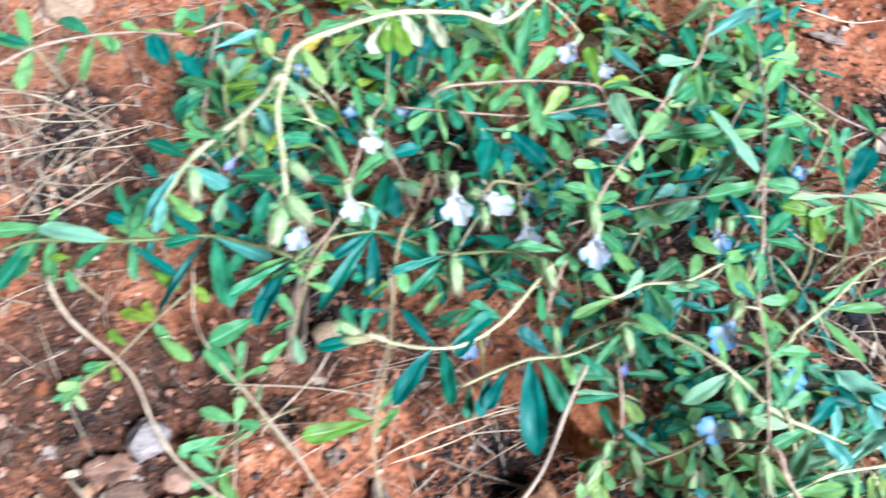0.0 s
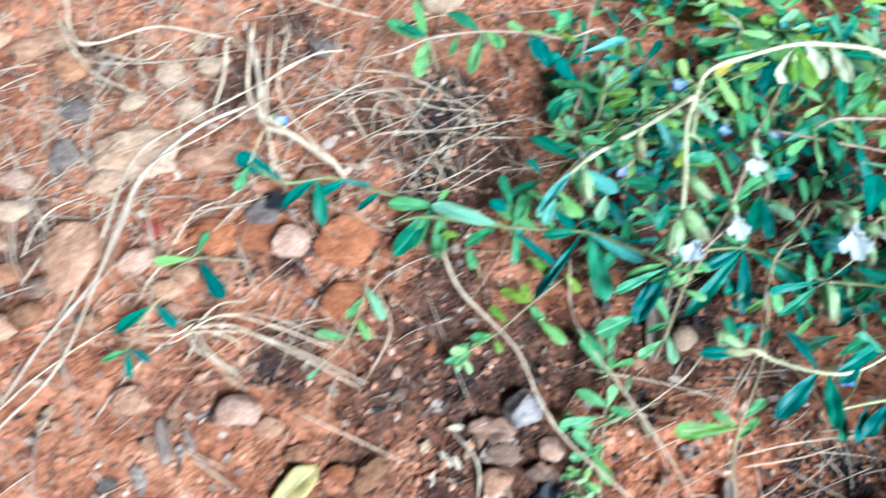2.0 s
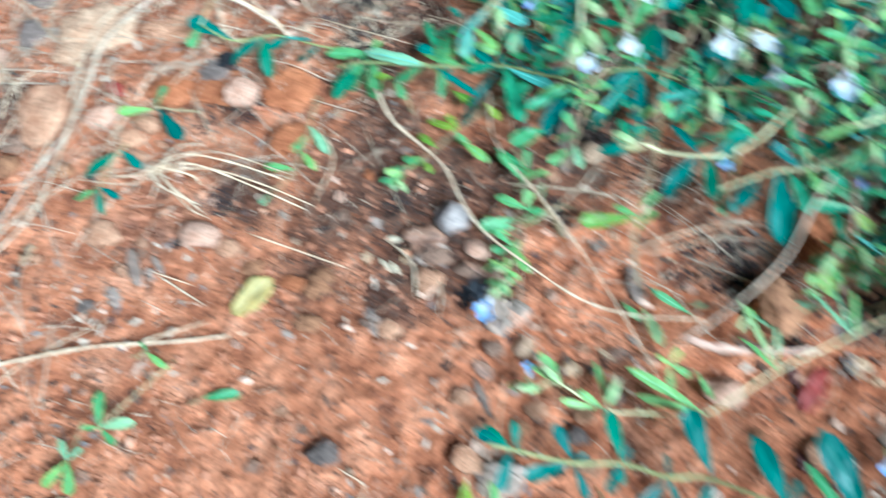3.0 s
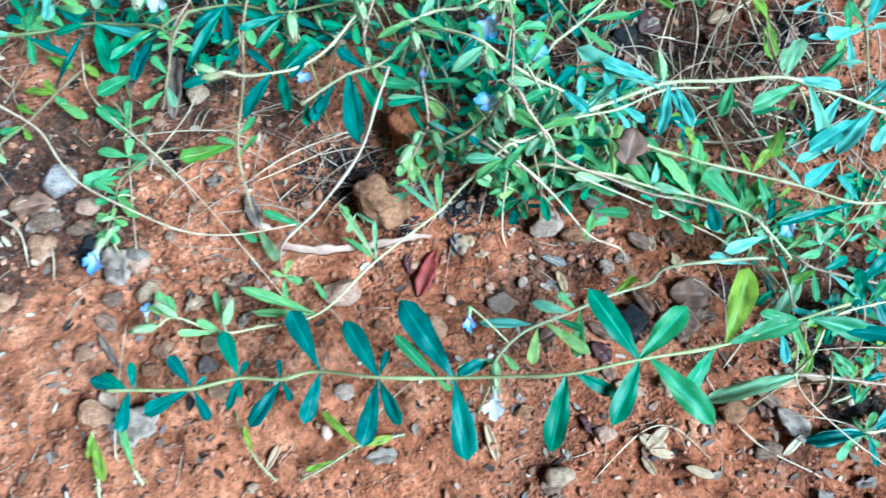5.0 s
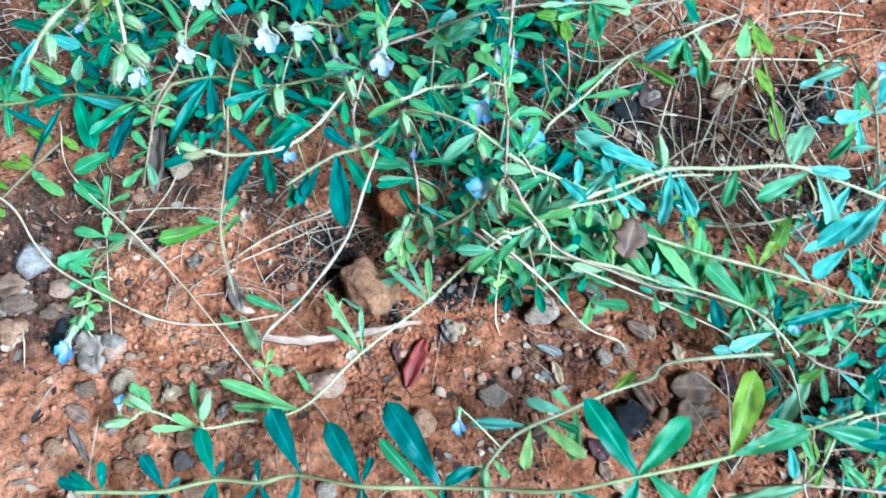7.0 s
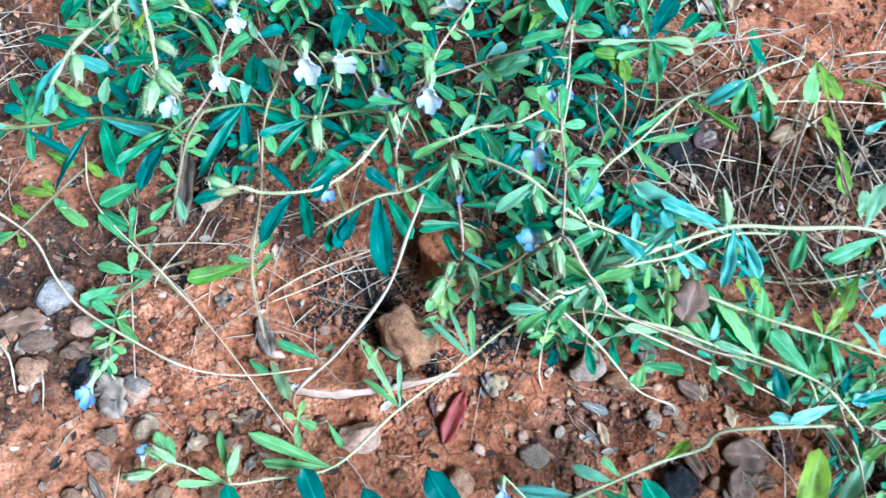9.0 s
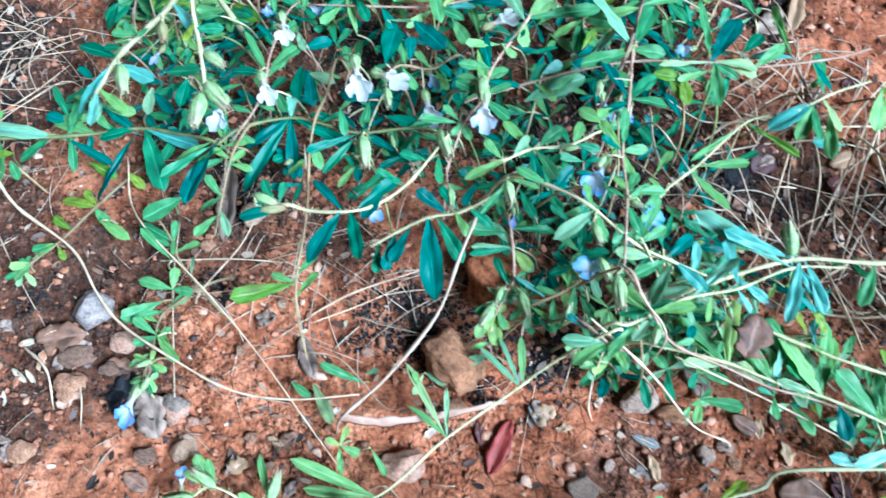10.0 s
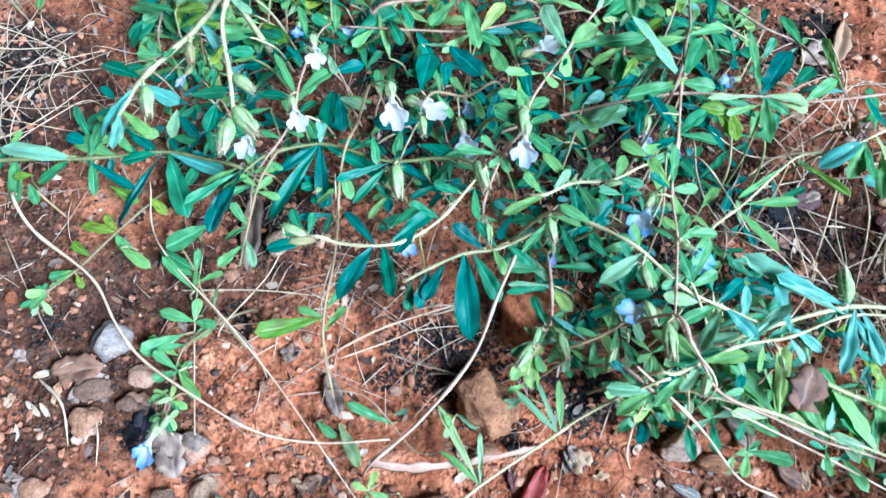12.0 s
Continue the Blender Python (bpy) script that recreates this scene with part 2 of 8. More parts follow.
SOIL = soil_material()
CRUMB = plain_material("soil_crumbs", (0.20, 0.09, 0.05), (0.60, 0.28, 0.17), 160.0, 0.95, 0.15, 0.8, islands=True)
GRIT_SHADE = plain_material("dark_grit", (0.014, 0.011, 0.010), (0.15, 0.095, 0.07), 200.0, 0.9, 0.25, 0.8, islands=True)
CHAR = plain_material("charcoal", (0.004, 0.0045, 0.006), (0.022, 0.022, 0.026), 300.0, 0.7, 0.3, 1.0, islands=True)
ROCK = {
    "quartz": rock_material("pale_quartz", (0.30, 0.23, 0.21), (0.84, 0.74, 0.68), 0.5, 0.5),
    "grey": rock_material("grey_brown_stone", (0.17, 0.095, 0.065), (0.46, 0.29, 0.20)),
    "orange": rock_material("orange_laterite_stone", (0.40, 0.17, 0.085), (0.84, 0.50, 0.31)),
    "greywhite": rock_material("grey_and_white_stone", (0.19, 0.14, 0.11), (0.66, 0.52, 0.42)),
    "cream": rock_material("cream_stone", (0.58, 0.35, 0.21), (0.88, 0.64, 0.44)),
    "pink": rock_material("pinkish_stone", (0.54, 0.27, 0.17), (0.90, 0.60, 0.44)),
    "brown": rock_material("brown_stone", (0.18, 0.076, 0.038), (0.68, 0.34, 0.170)),
    "pale": rock_material("pale_rose_stone", (0.56, 0.35, 0.25), (0.88, 0.68, 0.54)),
    "tan": rock_material("tan_laterite_rock", (0.54, 0.28, 0.155), (0.90, 0.63, 0.42)),
    "greyblue": rock_material("blue_grey_stone", (0.10, 0.075, 0.065), (0.34, 0.26, 0.22)),
    "char": rock_material("charred_wood", (0.004, 0.005, 0.008), (0.03, 0.032, 0.04), 0.6, 0.4),
    "clod": rock_material("red_clay", (0.30, 0.095, 0.04), (0.64, 0.25, 0.11), 0.95, 0.15),
}
LEAF = {
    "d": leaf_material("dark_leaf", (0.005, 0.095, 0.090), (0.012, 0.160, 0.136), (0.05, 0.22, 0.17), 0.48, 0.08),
    # sky sheen of glossy green leaves, painted in as a paler blue-green
    "b": leaf_material("sky_sheen_leaf", (0.085, 0.300, 0.270), (0.190, 0.440, 0.385), (0.20, 0.50, 0.42), 0.42, 0.08),
    "c": leaf_material("deep_green_leaf", (0.018, 0.150, 0.088), (0.050, 0.232, 0.112), (0.09, 0.34, 0.20), 0.48, 0.08),
    "g": leaf_material("green_leaf", (0.062, 0.222, 0.088), (0.155, 0.360, 0.130), (0.17, 0.45, 0.22), 0.48, 0.16),
    "s": leaf_material("sage_leaf", (0.145, 0.305, 0.170), (0.275, 0.435, 0.250), (0.26, 0.50, 0.32), 0.52, 0.14),
    "l": leaf_material("young_leaf", (0.175, 0.390, 0.131), (0.320, 0.540, 0.200), (0.31, 0.55, 0.29), 0.5, 0.2),
    "y": leaf_material("yellowing_leaf", (0.120, 0.270, 0.022), (0.220, 0.350, 0.036), (0.30, 0.42, 0.10), 0.5, 0.2, (0.10, 0.14, 0.02)),
    "a": leaf_material("amber_leaf", (0.55, 0.42, 0.05), (0.65, 0.50, 0.08), (0.6, 0.5, 0.2), 0.5, 0.25),
    # withered yellow leaves with strong light painted in as near white
    "w": leaf_material("glare_white_leaf", (0.72, 0.72, 0.48), (0.80, 0.80, 0.58), (0.8, 0.8, 0.65), 0.5, 0.25),
}
DEAD = {
    "red": leaf_material("dead_leaf_red", (0.22, 0.028, 0.025), (0.27, 0.04, 0.035), (0.32, 0.10, 0.07), 0.55, 0.05),
    "darkred": leaf_material("dead_leaf_maroon", (0.07, 0.025, 0.028), (0.09, 0.03, 0.03), (0.11, 0.05, 0.05), 0.6, 0.05),
    "grey": leaf_material("dead_leaf_grey", (0.22, 0.155, 0.125), (0.36, 0.27, 0.23), (0.34, 0.26, 0.22), 0.6, 0.05, (0.14, 0.095, 0.075)),
    "brown": leaf_material("dead_leaf_brown", (0.15, 0.075, 0.05), (0.24, 0.13, 0.09), (0.28, 0.17, 0.12), 0.65, 0.05, (0.09, 0.05, 0.035)),
    "tan": leaf_material("dead_leaf_tan", (0.36, 0.22, 0.13), (0.52, 0.35, 0.23), (0.54, 0.40, 0.28), 0.6, 0.1),
    "pale": leaf_material("dead_leaf_pale", (0.44, 0.35, 0.25), (0.58, 0.48, 0.36), (0.7, 0.62, 0.5), 0.55, 0.1),
    "yellow": leaf_material("dead_leaf_yellow", (0.42, 0.32, 0.11), (0.47, 0.37, 0.14), (0.6, 0.5, 0.26), 0.55, 0.15),
    "greyblue": leaf_material("dead_leaf_slate", (0.12, 0.12, 0.135), (0.2, 0.2, 0.21), (0.25, 0.25, 0.26), 0.55, 0.05),
    "pink": leaf_material("dead_leaf_rose", (0.45, 0.27, 0.2), (0.55, 0.36, 0.28), (0.55, 0.4, 0.3), 0.6, 0.1),
    "charcoal": leaf_material("dead_leaf_black", (0.02, 0.022, 0.03), (0.04, 0.04, 0.05), (0.06, 0.06, 0.07), 0.5, 0.02),
}
STEM = {
    "d": plain_material("olive_stem", (0.17, 0.20, 0.07), (0.34, 0.36, 0.15), 180.0, 0.55),
    "g": plain_material("tawny_stem", (0.28, 0.20, 0.10), (0.46, 0.36, 0.20), 180.0, 0.6),
    "l": plain_material("pale_green_stem", (0.42, 0.40, 0.19), (0.72, 0.67, 0.42), 180.0, 0.5),
    "b": plain_material("yellow_green_stem", (0.38, 0.40, 0.15), (0.60, 0.58, 0.28), 180.0, 0.5),
    "t": plain_material("rosy_brown_stem", (0.33, 0.20, 0.13), (0.60, 0.44, 0.34), 180.0, 0.6),
}


def chips_material():
    m, n, l, b = shader("plant_chips", 0.8, 0.25)
    geo = n.new("ShaderNodeNewGeometry")
    base = ramp(n, l, geo.outputs["Random Per Island"], [(0.0, (0.02, 0.017, 0.016)), (0.25, (0.10, 0.06, 0.042)), (0.5, (0.24, 0.14, 0.09)), (0.7, (0.20, 0.17, 0.16)), (0.85, (0.42, 0.29, 0.20)), (1.0, (0.66, 0.54, 0.42))])
    base = blend(n, l, 1.0, base, ramp(n, l, noise_of(n, l, 300.0), [(0.3, (0.7, 0.7, 0.7)), (0.7, (1.15, 1.15, 1.15))]), "MULTIPLY")
    l.new(base, b.inputs["Base Color"])
    return m


CHIPS = chips_material()


def gravel_material():
    m, n, l, b = shader("mixed_gravel", 0.85, 0.3)
    geo = n.new("ShaderNodeNewGeometry")
    base = ramp(n, l, geo.outputs["Random Per Island"], [(0.0, (0.05, 0.045, 0.05)), (0.14, (0.16, 0.085, 0.06)), (0.35, (0.36, 0.16, 0.085)), (0.6, (0.56, 0.28, 0.16)), (0.85, (0.70, 0.42, 0.29)), (1.0, (0.80, 0.64, 0.50))])
    base = blend(n, l, 1.0, base, ramp(n, l, noise_of(n, l, 420.0), [(0.3, (0.6, 0.58, 0.57)), (0.7, (1.2, 1.2, 1.2))]), "MULTIPLY")
    l.new(base, b.inputs["Base Color"])
    bumped(n, l, b, noise_of(n, l, 700.0), 0.8, 0.0006)
    return m


GRAVEL = gravel_material()
STRAW = plain_material("dry_straw", (0.48, 0.345, 0.22), (0.82, 0.66, 0.47), 140.0, 0.6)
CULM = plain_material("bleached_culm", (0.42, 0.31, 0.21), (0.70, 0.56, 0.43), 90.0, 0.55)
REED = plain_material("dry_reed_blade", (0.34, 0.20, 0.145), (0.62, 0.43, 0.33), 90.0, 0.65)
LITTER = plain_material("straw_litter", (0.36, 0.27, 0.19), (0.72, 0.59, 0.45), 140.0, 0.7, 0.25, 0.5, islands=True)
TWIGS = plain_material("brown_twigs", (0.13, 0.08, 0.05), (0.40, 0.28, 0.18), 140.0, 0.7, 0.25, 0.5, islands=True)
PETAL = {
    "w": petal_material("white_petal", (0.93, 0.92, 0.88), (0.92, 0.93, 0.94)),
    "p": petal_material("lilac_white_petal", (0.92, 0.90, 0.86), (0.66, 0.72, 0.93)),
    "b": petal_material("pale_blue_petal", (0.82, 0.88, 0.96), (0.22, 0.50, 0.98)),
    "v": petal_material("violet_petal", (0.55, 0.57, 0.85), (0.34, 0.38, 0.86)),
}


def sepal_material(name, low, high, tip):
    m, n, l, b = shader(name, 0.7, 0.25)
    base = ramp(n, l, noise_of(n, l, 4.0, 5.0, 0.65), [(0.3, low), (0.7, high)])
    tc, sep = n.new("ShaderNodeTexCoord"), n.new("ShaderNodeSeparateXYZ")
    l.new(tc.outputs["Object"], sep.inputs[0])
    base = blend(n, l, ramp(n, l, sep.outputs[0], [(0.62, (0, 0, 0)), (1.0, (0.8, 0.8, 0.8))]), base, tip)
    l.new(base, b.inputs["Base Color"])
    return m


SEPAL = sepal_material("hairy_calyx", (0.20, 0.36, 0.12), (0.50, 0.60, 0.30), (0.55, 0.44, 0.30))
SEPAL_DRY = sepal_material("dry_calyx", (0.24, 0.25, 0.10), (0.42, 0.39, 0.20), (0.36, 0.22, 0.13))

# ---------- ground ----------


def step(a, b, x):
    t = min(1.0, max(0.0, (x - a) / (b - a)))
    return t * t * (3 - 2 * t)


def lie(x, y):
    """The lie of the land, without its roughness."""
    return 0.008 * step(0.06, 0.22, x) - 0.012 * step(0.09, 0.19, y) * step(0.02, -0.12, x) + 0.10 * (step(3, 30, abs(x)) + step(3, 30, abs(y)))


def rough(x, y):
    p = Vector((x, y, 0.3))
    lumps = noise.fractal(p * 26, 0.9, 2.1, 4) * 0.0042
    crumbs = noise.fractal(p * 120, 0.7, 2.2, 3) * 0.0015
    d = noise.voronoi(p * 75 + Vector((0, 0, noise.noise(p * 30))))[0]
    clods = (min(d[1] - d[0], 0.45) - 0.2) * 0.0055 * step(-0.25, 0.3, noise.noise(p * 8 + Vector((3, 1, 0))))
    return lumps + crumbs + clods - 0.0012


def ground_at(x, y):
    return lie(x, y) + rough(x, y)


def axis(low, high, fine, far):
    v = list(np.arange(low, high + 1e-9, fine))
    d = fine
    while v[-1] < far:
        d *= 1.28
        v.append(v[-1] + d)
    d = fine
    while v[0] > -far:
        d *= 1.28
        v.insert(0, v[0] - d)
    return v


def link_mesh(name, verts, faces, material, parent=None, smooth=True, label=""):
    me = bpy.data.meshes.new(name)
    me.from_pydata(verts, [], faces)
    if smooth:
        me.polygons.foreach_set("use_smooth", [True] * len(me.polygons))
    me.materials.append(material)
    ob = new(name, me)
    if parent:
        ob.parent = parent
    if label:
        tagged(ob, label)
    return ob


xs, ys = axis(-0.48, 0.42, 0.0022, 40.0), axis(-0.24, 0.36, 0.0022, 40.0)
nx = len(xs)
soil_v = [(x, y, lie(x, y) + (rough(x, y) if abs(x) < 0.8 and abs(y) < 0.8 else 0.0)) for y in ys for x in xs]
soil_f = [(j * nx + i, j * nx + i + 1, (j + 1) * nx + i + 1, (j + 1) * nx + i) for j in range(len(ys) - 1) for i in range(nx - 1)]
tagged(link_mesh("ground", soil_v, soil_f, SOIL), "crumbly red laterite soil with dark dusty patches and painted mat shade", "soil", kind="structure")

# ---------- shapes ----------
rng = random.Random(7)


def thing(name, place, label, category, group=""):
    ob = new(name)
    ob.empty_display_size = 0.01
    ob.location = place
    return tagged(ob, label, category, group)


def spline(pts, per=6):
    """A smooth line through the points."""
    p = [Vector(q) for q in pts]
    p = [2 * p[0] - p[1], *p, 2 * p[-1] - p[-2]]
    out = []
    for a, b, c, d in zip(p, p[1:], p[2:], p[3:]):
        for k in range(per):
            t = k / per
            out.append(0.5 * (2 * b + (c - a) * t + (2 * a - 5 * b + 4 * c - d) * t * t + (3 * b - a - 3 * c + d) * t ** 3))
    out.append(p[-2])
    return out


def along(line, s):
    k = max(0.0, min(1.0, s)) * (len(line) - 1)
    i = min(int(k), len(line) - 2)
    return line[i].lerp(line[i + 1], k - i)


def tube_data(line, radius, sides=6, taper=0.6, knots=(), wob=0.08, flat=1.0, hairs=0):
    r0 = random.Random(len(line) * 31 + int(radius * 1e6))
    verts, faces, n = [], [], len(line)
    side = None
    for i, p in enumerate(line):
        way = (line[min(i + 1, n - 1)] - line[max(i - 1, 0)]).normalized()
        if side is None:
            side = way.orthogonal().normalized()
        side = (side - way * side.dot(way)).normalized()
        up = way.cross(side)
        s = i / (n - 1)
        r = radius * (1 - (1 - taper) * s) * (1 + wob * (r0.random() - 0.5))
        for k in knots:
            r *= 1 + 0.45 * math.exp(-(((s - k) * n / 1.1) ** 2))
        if i in (0, n - 1):
            r *= 0.7
        for j in range(sides):
            a = math.tau * j / sides
            verts.append(p + side * math.cos(a) * r + up * math.sin(a) * r * flat)
    for i in range(n - 1):
        for j in range(sides):
            k = (j + 1) % sides
            faces.append((i * sides + j, i * sides + k, (i + 1) * sides + k, (i + 1) * sides + j))
    faces += [tuple(range(sides))[::-1], tuple(range((n - 1) * sides, n * sides))]
    for _ in range(hairs):
        s = r0.random()
        p = along(line, s)
        way = (along(line, s + 0.02) - along(line, s - 0.02)).normalized()
        out = Vector((r0.gauss(0, 1), r0.gauss(0, 1), r0.gauss(0, 1)))
        out = (out - way * out.dot(way)).normalized()
        b, w = len(verts), way * 0.00016
        verts += [p + w, p - w, p + out * (radius + 0.0008 + 0.0016 * r0.random()) + way * 0.0006 * r0.gauss(0, 1)]
        faces.append((b, b + 1, b + 2))
    return verts, faces


def blade_mesh(name, material, fold, curl, twist, tip=0.45, base=0.85, crumple=0.0, seed=0, ragged=0.0):
    """A leaf blade one unit long and wide, its stalk at the origin."""
    r0 = random.Random(seed)
    rows, cols = 10, 6
    peak = (base / (base + tip)) ** base * (tip / (base + tip)) ** tip
    verts, faces, uvs = [], [], []
    wave, off = r0.uniform(1.5, 3), r0.uniform(0, 6)
    for i in range(rows + 1):
        u = i / rows
        half = 0.5 * max(0.06, (u ** base) * ((1 - u) ** tip) / peak) if 0 < u < 1 else (0.05 if u == 0 else 0.03)
        for j in range(cols + 1):
            v = j / cols * 2 - 1
            y = half * v * (1 + ragged * (noise.noise(Vector((u * 5, v * 2, seed + 9))) + 0.7 * noise.noise(Vector((u * 14, v * 3, seed + 3)))))
            z = fold * abs(y) * (1.25 - 0.7 * abs(v)) - curl * u * u + twist * y * u + 0.02 * math.sin(wave * 6 * u + off + 2 * v)
            z += crumple * (noise.noise(Vector((u * 4, y * 5, seed))) + 0.5 * noise.noise(Vector((u * 9, y * 11, seed + 5))))
            verts.append((u + ragged * 0.12 * noise.noise(Vector((v * 3, seed, u * 2))), y, z * 0.6))
            uvs.append((u, j / cols))
    for i in range(rows):
        for j in range(cols):
            a = i * (cols + 1) + j
            faces.append((a, a + 1, a + cols + 2, a + cols + 1))
    me = bpy.data.meshes.new(name)
    me.from_pydata(verts, [], faces)
    layer = me.uv_layers.new(name="blade")
    for loop in me.loops:
        layer.data[loop.index].uv = uvs[loop.vertex_index]
    me.polygons.foreach_set("use_smooth", [True] * len(me.polygons))
    me.materials.append(material)
    return me


SHAPES = ((0.14, 0.10, 0.0, 0.40, 0.95), (0.22, 0.24, 0.2, 0.44, 1.2), (0.06, -0.08, -0.22, 0.36, 1.05), (0.26, 0.34, 0.1, 0.50, 1.0), (0.12, 0.04, -0.12, 0.40, 1.3), (0.18, 0.18, 0.25, 0.46, 0.85))
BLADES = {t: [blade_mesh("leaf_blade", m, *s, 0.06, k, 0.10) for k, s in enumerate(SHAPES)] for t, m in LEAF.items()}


def part_at(name, me, parent, m, label=""):
    ob = new(name, me)
    ob.parent = parent
    ob.matrix_local = m
    if label:
        tagged(ob, label)
    return ob


def heading(az, lift, roll=0.0):
    """Turn whose x axis points along the azimuth and lift given in degrees."""
    return Matrix.Rotation(radians(az), 4, "Z") @ Matrix.Rotation(radians(-lift), 4, "Y") @ Matrix.Rotation(radians(roll), 4, "X")


PLANT_LABEL = {
    "d": "trailing stem with dark green narrow leaves on red soil",
    "g": "thin tawny trailing stem with small green leaves",
    "l": "pale green hairy trailing stem with spatula-shaped leaves",
    "b": "long runner with paired blue-green spatula leaves over soil",
    "t": "rosy brown trailing stem with whorled green leaves",
}
MOST = {}


def vine(tone, radius, pts, root=None, hairs=True, label=""):
    """A trailing stem through points in millimetres; root: the end that goes down into the soil."""
    p = [Vector(q) * MM for q in pts]
    full = list(p)
    if root is not None:
        end, back = (p[0], p[0] - p[1]) if root == 0 else (p[-1], p[-1] - p[-2])
        back.z = 0
        back = back.normalized() if back.length > 1e-6 else Vector((0, 1, 0))
        q = end + back * 0.010
        q.z = ground_at(q.x, q.y) + 0.3 * (end.z - ground_at(q.x, q.y))
        g = end + back * 0.014
        g.z = ground_at(g.x, g.y) - 0.003
        full = [g, q, *full] if root == 0 else [*full, q, g]
    low = full[0] if root == 0 else (full[-1] if root is not None else min(full, key=lambda v: v.z))
    top = thing("trailing_plant", low, label or PLANT_LABEL[tone], "plant", "trailing stems of the mat")
    line = [v - low for v in spline(full)]
    n = len(line)
    verts, faces = tube_data(line, radius * 0.72 * MM, 6, 0.7, [k / 7 for k in range(1, 7)], hairs=int(n * 7) if hairs else 0)
    link_mesh("stem", verts, faces, STEM[tone], top)
    own = [v - low for v in spline(p)]
    MOST[top.name] = own
    return top


def leaves(plant, *rows):
    """Leaves: place along the stem, azimuth, length, width in millimetres, lift, tone."""
    line = MOST[plant.name]
    for s, az, length, width, lift, tone in rows:
        m = Matrix.Translation(along(line, s)) @ heading(az, lift + rng.uniform(-4, 4), rng.uniform(-1, 1) * (22 if length < 24 else 11))
        me = BLADES[tone][rng.randrange(6)]
        part_at("leaf", me, plant, m @ Matrix.Diagonal((length * MM, min(width * 1.12, length * 0.44) * MM, length * MM, 1)))


def corolla_mesh(material, seed):
    """A two-lipped funnel flower one unit wide: a tube that flares into a limb of five rounded lobes, three below and two above."""
    r0 = random.Random(seed)
    verts, faces, uvs = [], [], []
    sides = 40
    lobes = [(180 + r0.uniform(-6, 6), 34, 0.66), (118 + r0.uniform(-6, 6), 32, 0.60), (242 + r0.uniform(-6, 6), 32, 0.60), (38 + r0.uniform(-6, 6), 36, 0.32), (-38 + r0.uniform(-6, 6), 36, 0.32)]

    def reach(deg):
        best = 0.20
        for mid, half, far in lobes:
            d = abs((deg - mid + 180) % 360 - 180) / half
            if d < 1.15:
                best = max(best, 0.20 + (far - 0.20) * max(0.0, 1 - d ** 3.2) ** 0.5)
        return best

    rings = ((-0.75, 0.05, 0.0), (-0.45, 0.07, 0.0), (-0.15, 0.12, 0.0), (0.05, 0.19, 0.0), (0.14, 0.24, 0.3), (0.22, 0.24, 0.6), (0.26, 0.24, 0.85), (0.24, 0.24, 1.0))
    for k, (x, r, out) in enumerate(rings):
        for j in range(sides):
            deg = 360 * j / sides
            a, far = radians(deg), reach(deg)
            low = 0.5 - 0.5 * math.cos(a)
            q = r if out == 0 else 0.19 + (far - 0.19) * out
            fwd = x + (0.72 * low * low * out * (far / 0.6) - 0.12 * (1 - low) * out + 0.03 * math.sin(5 * a + seed) * out + 0.04 * math.sin(11 * a + seed) * out * out if out else 0.0)
            drop = 1.0 - 0.5 * low * out
            verts.append((fwd, q * math.sin(a), q * math.cos(a) * drop))
            uvs.append((0.02 * k if out == 0 else out, 0.5))
    for k in range(len(rings) - 1):
        for j in range(sides):
            n = (j + 1) % sides
            faces.append((k * sides + j, k * sides + n, (k + 1) * sides + n, (k + 1) * sides + j))
    me = bpy.data.meshes.new("corolla")
    me.from_pydata(verts, [], faces)
    layer = me.uv_layers.new(name="blade")
    for loop in me.loops:
        layer.data[loop.index].uv = uvs[loop.vertex_index]
    me.polygons.foreach_set("use_smooth", [True] * len(me.polygons))
    me.materials.append(material)
    return me


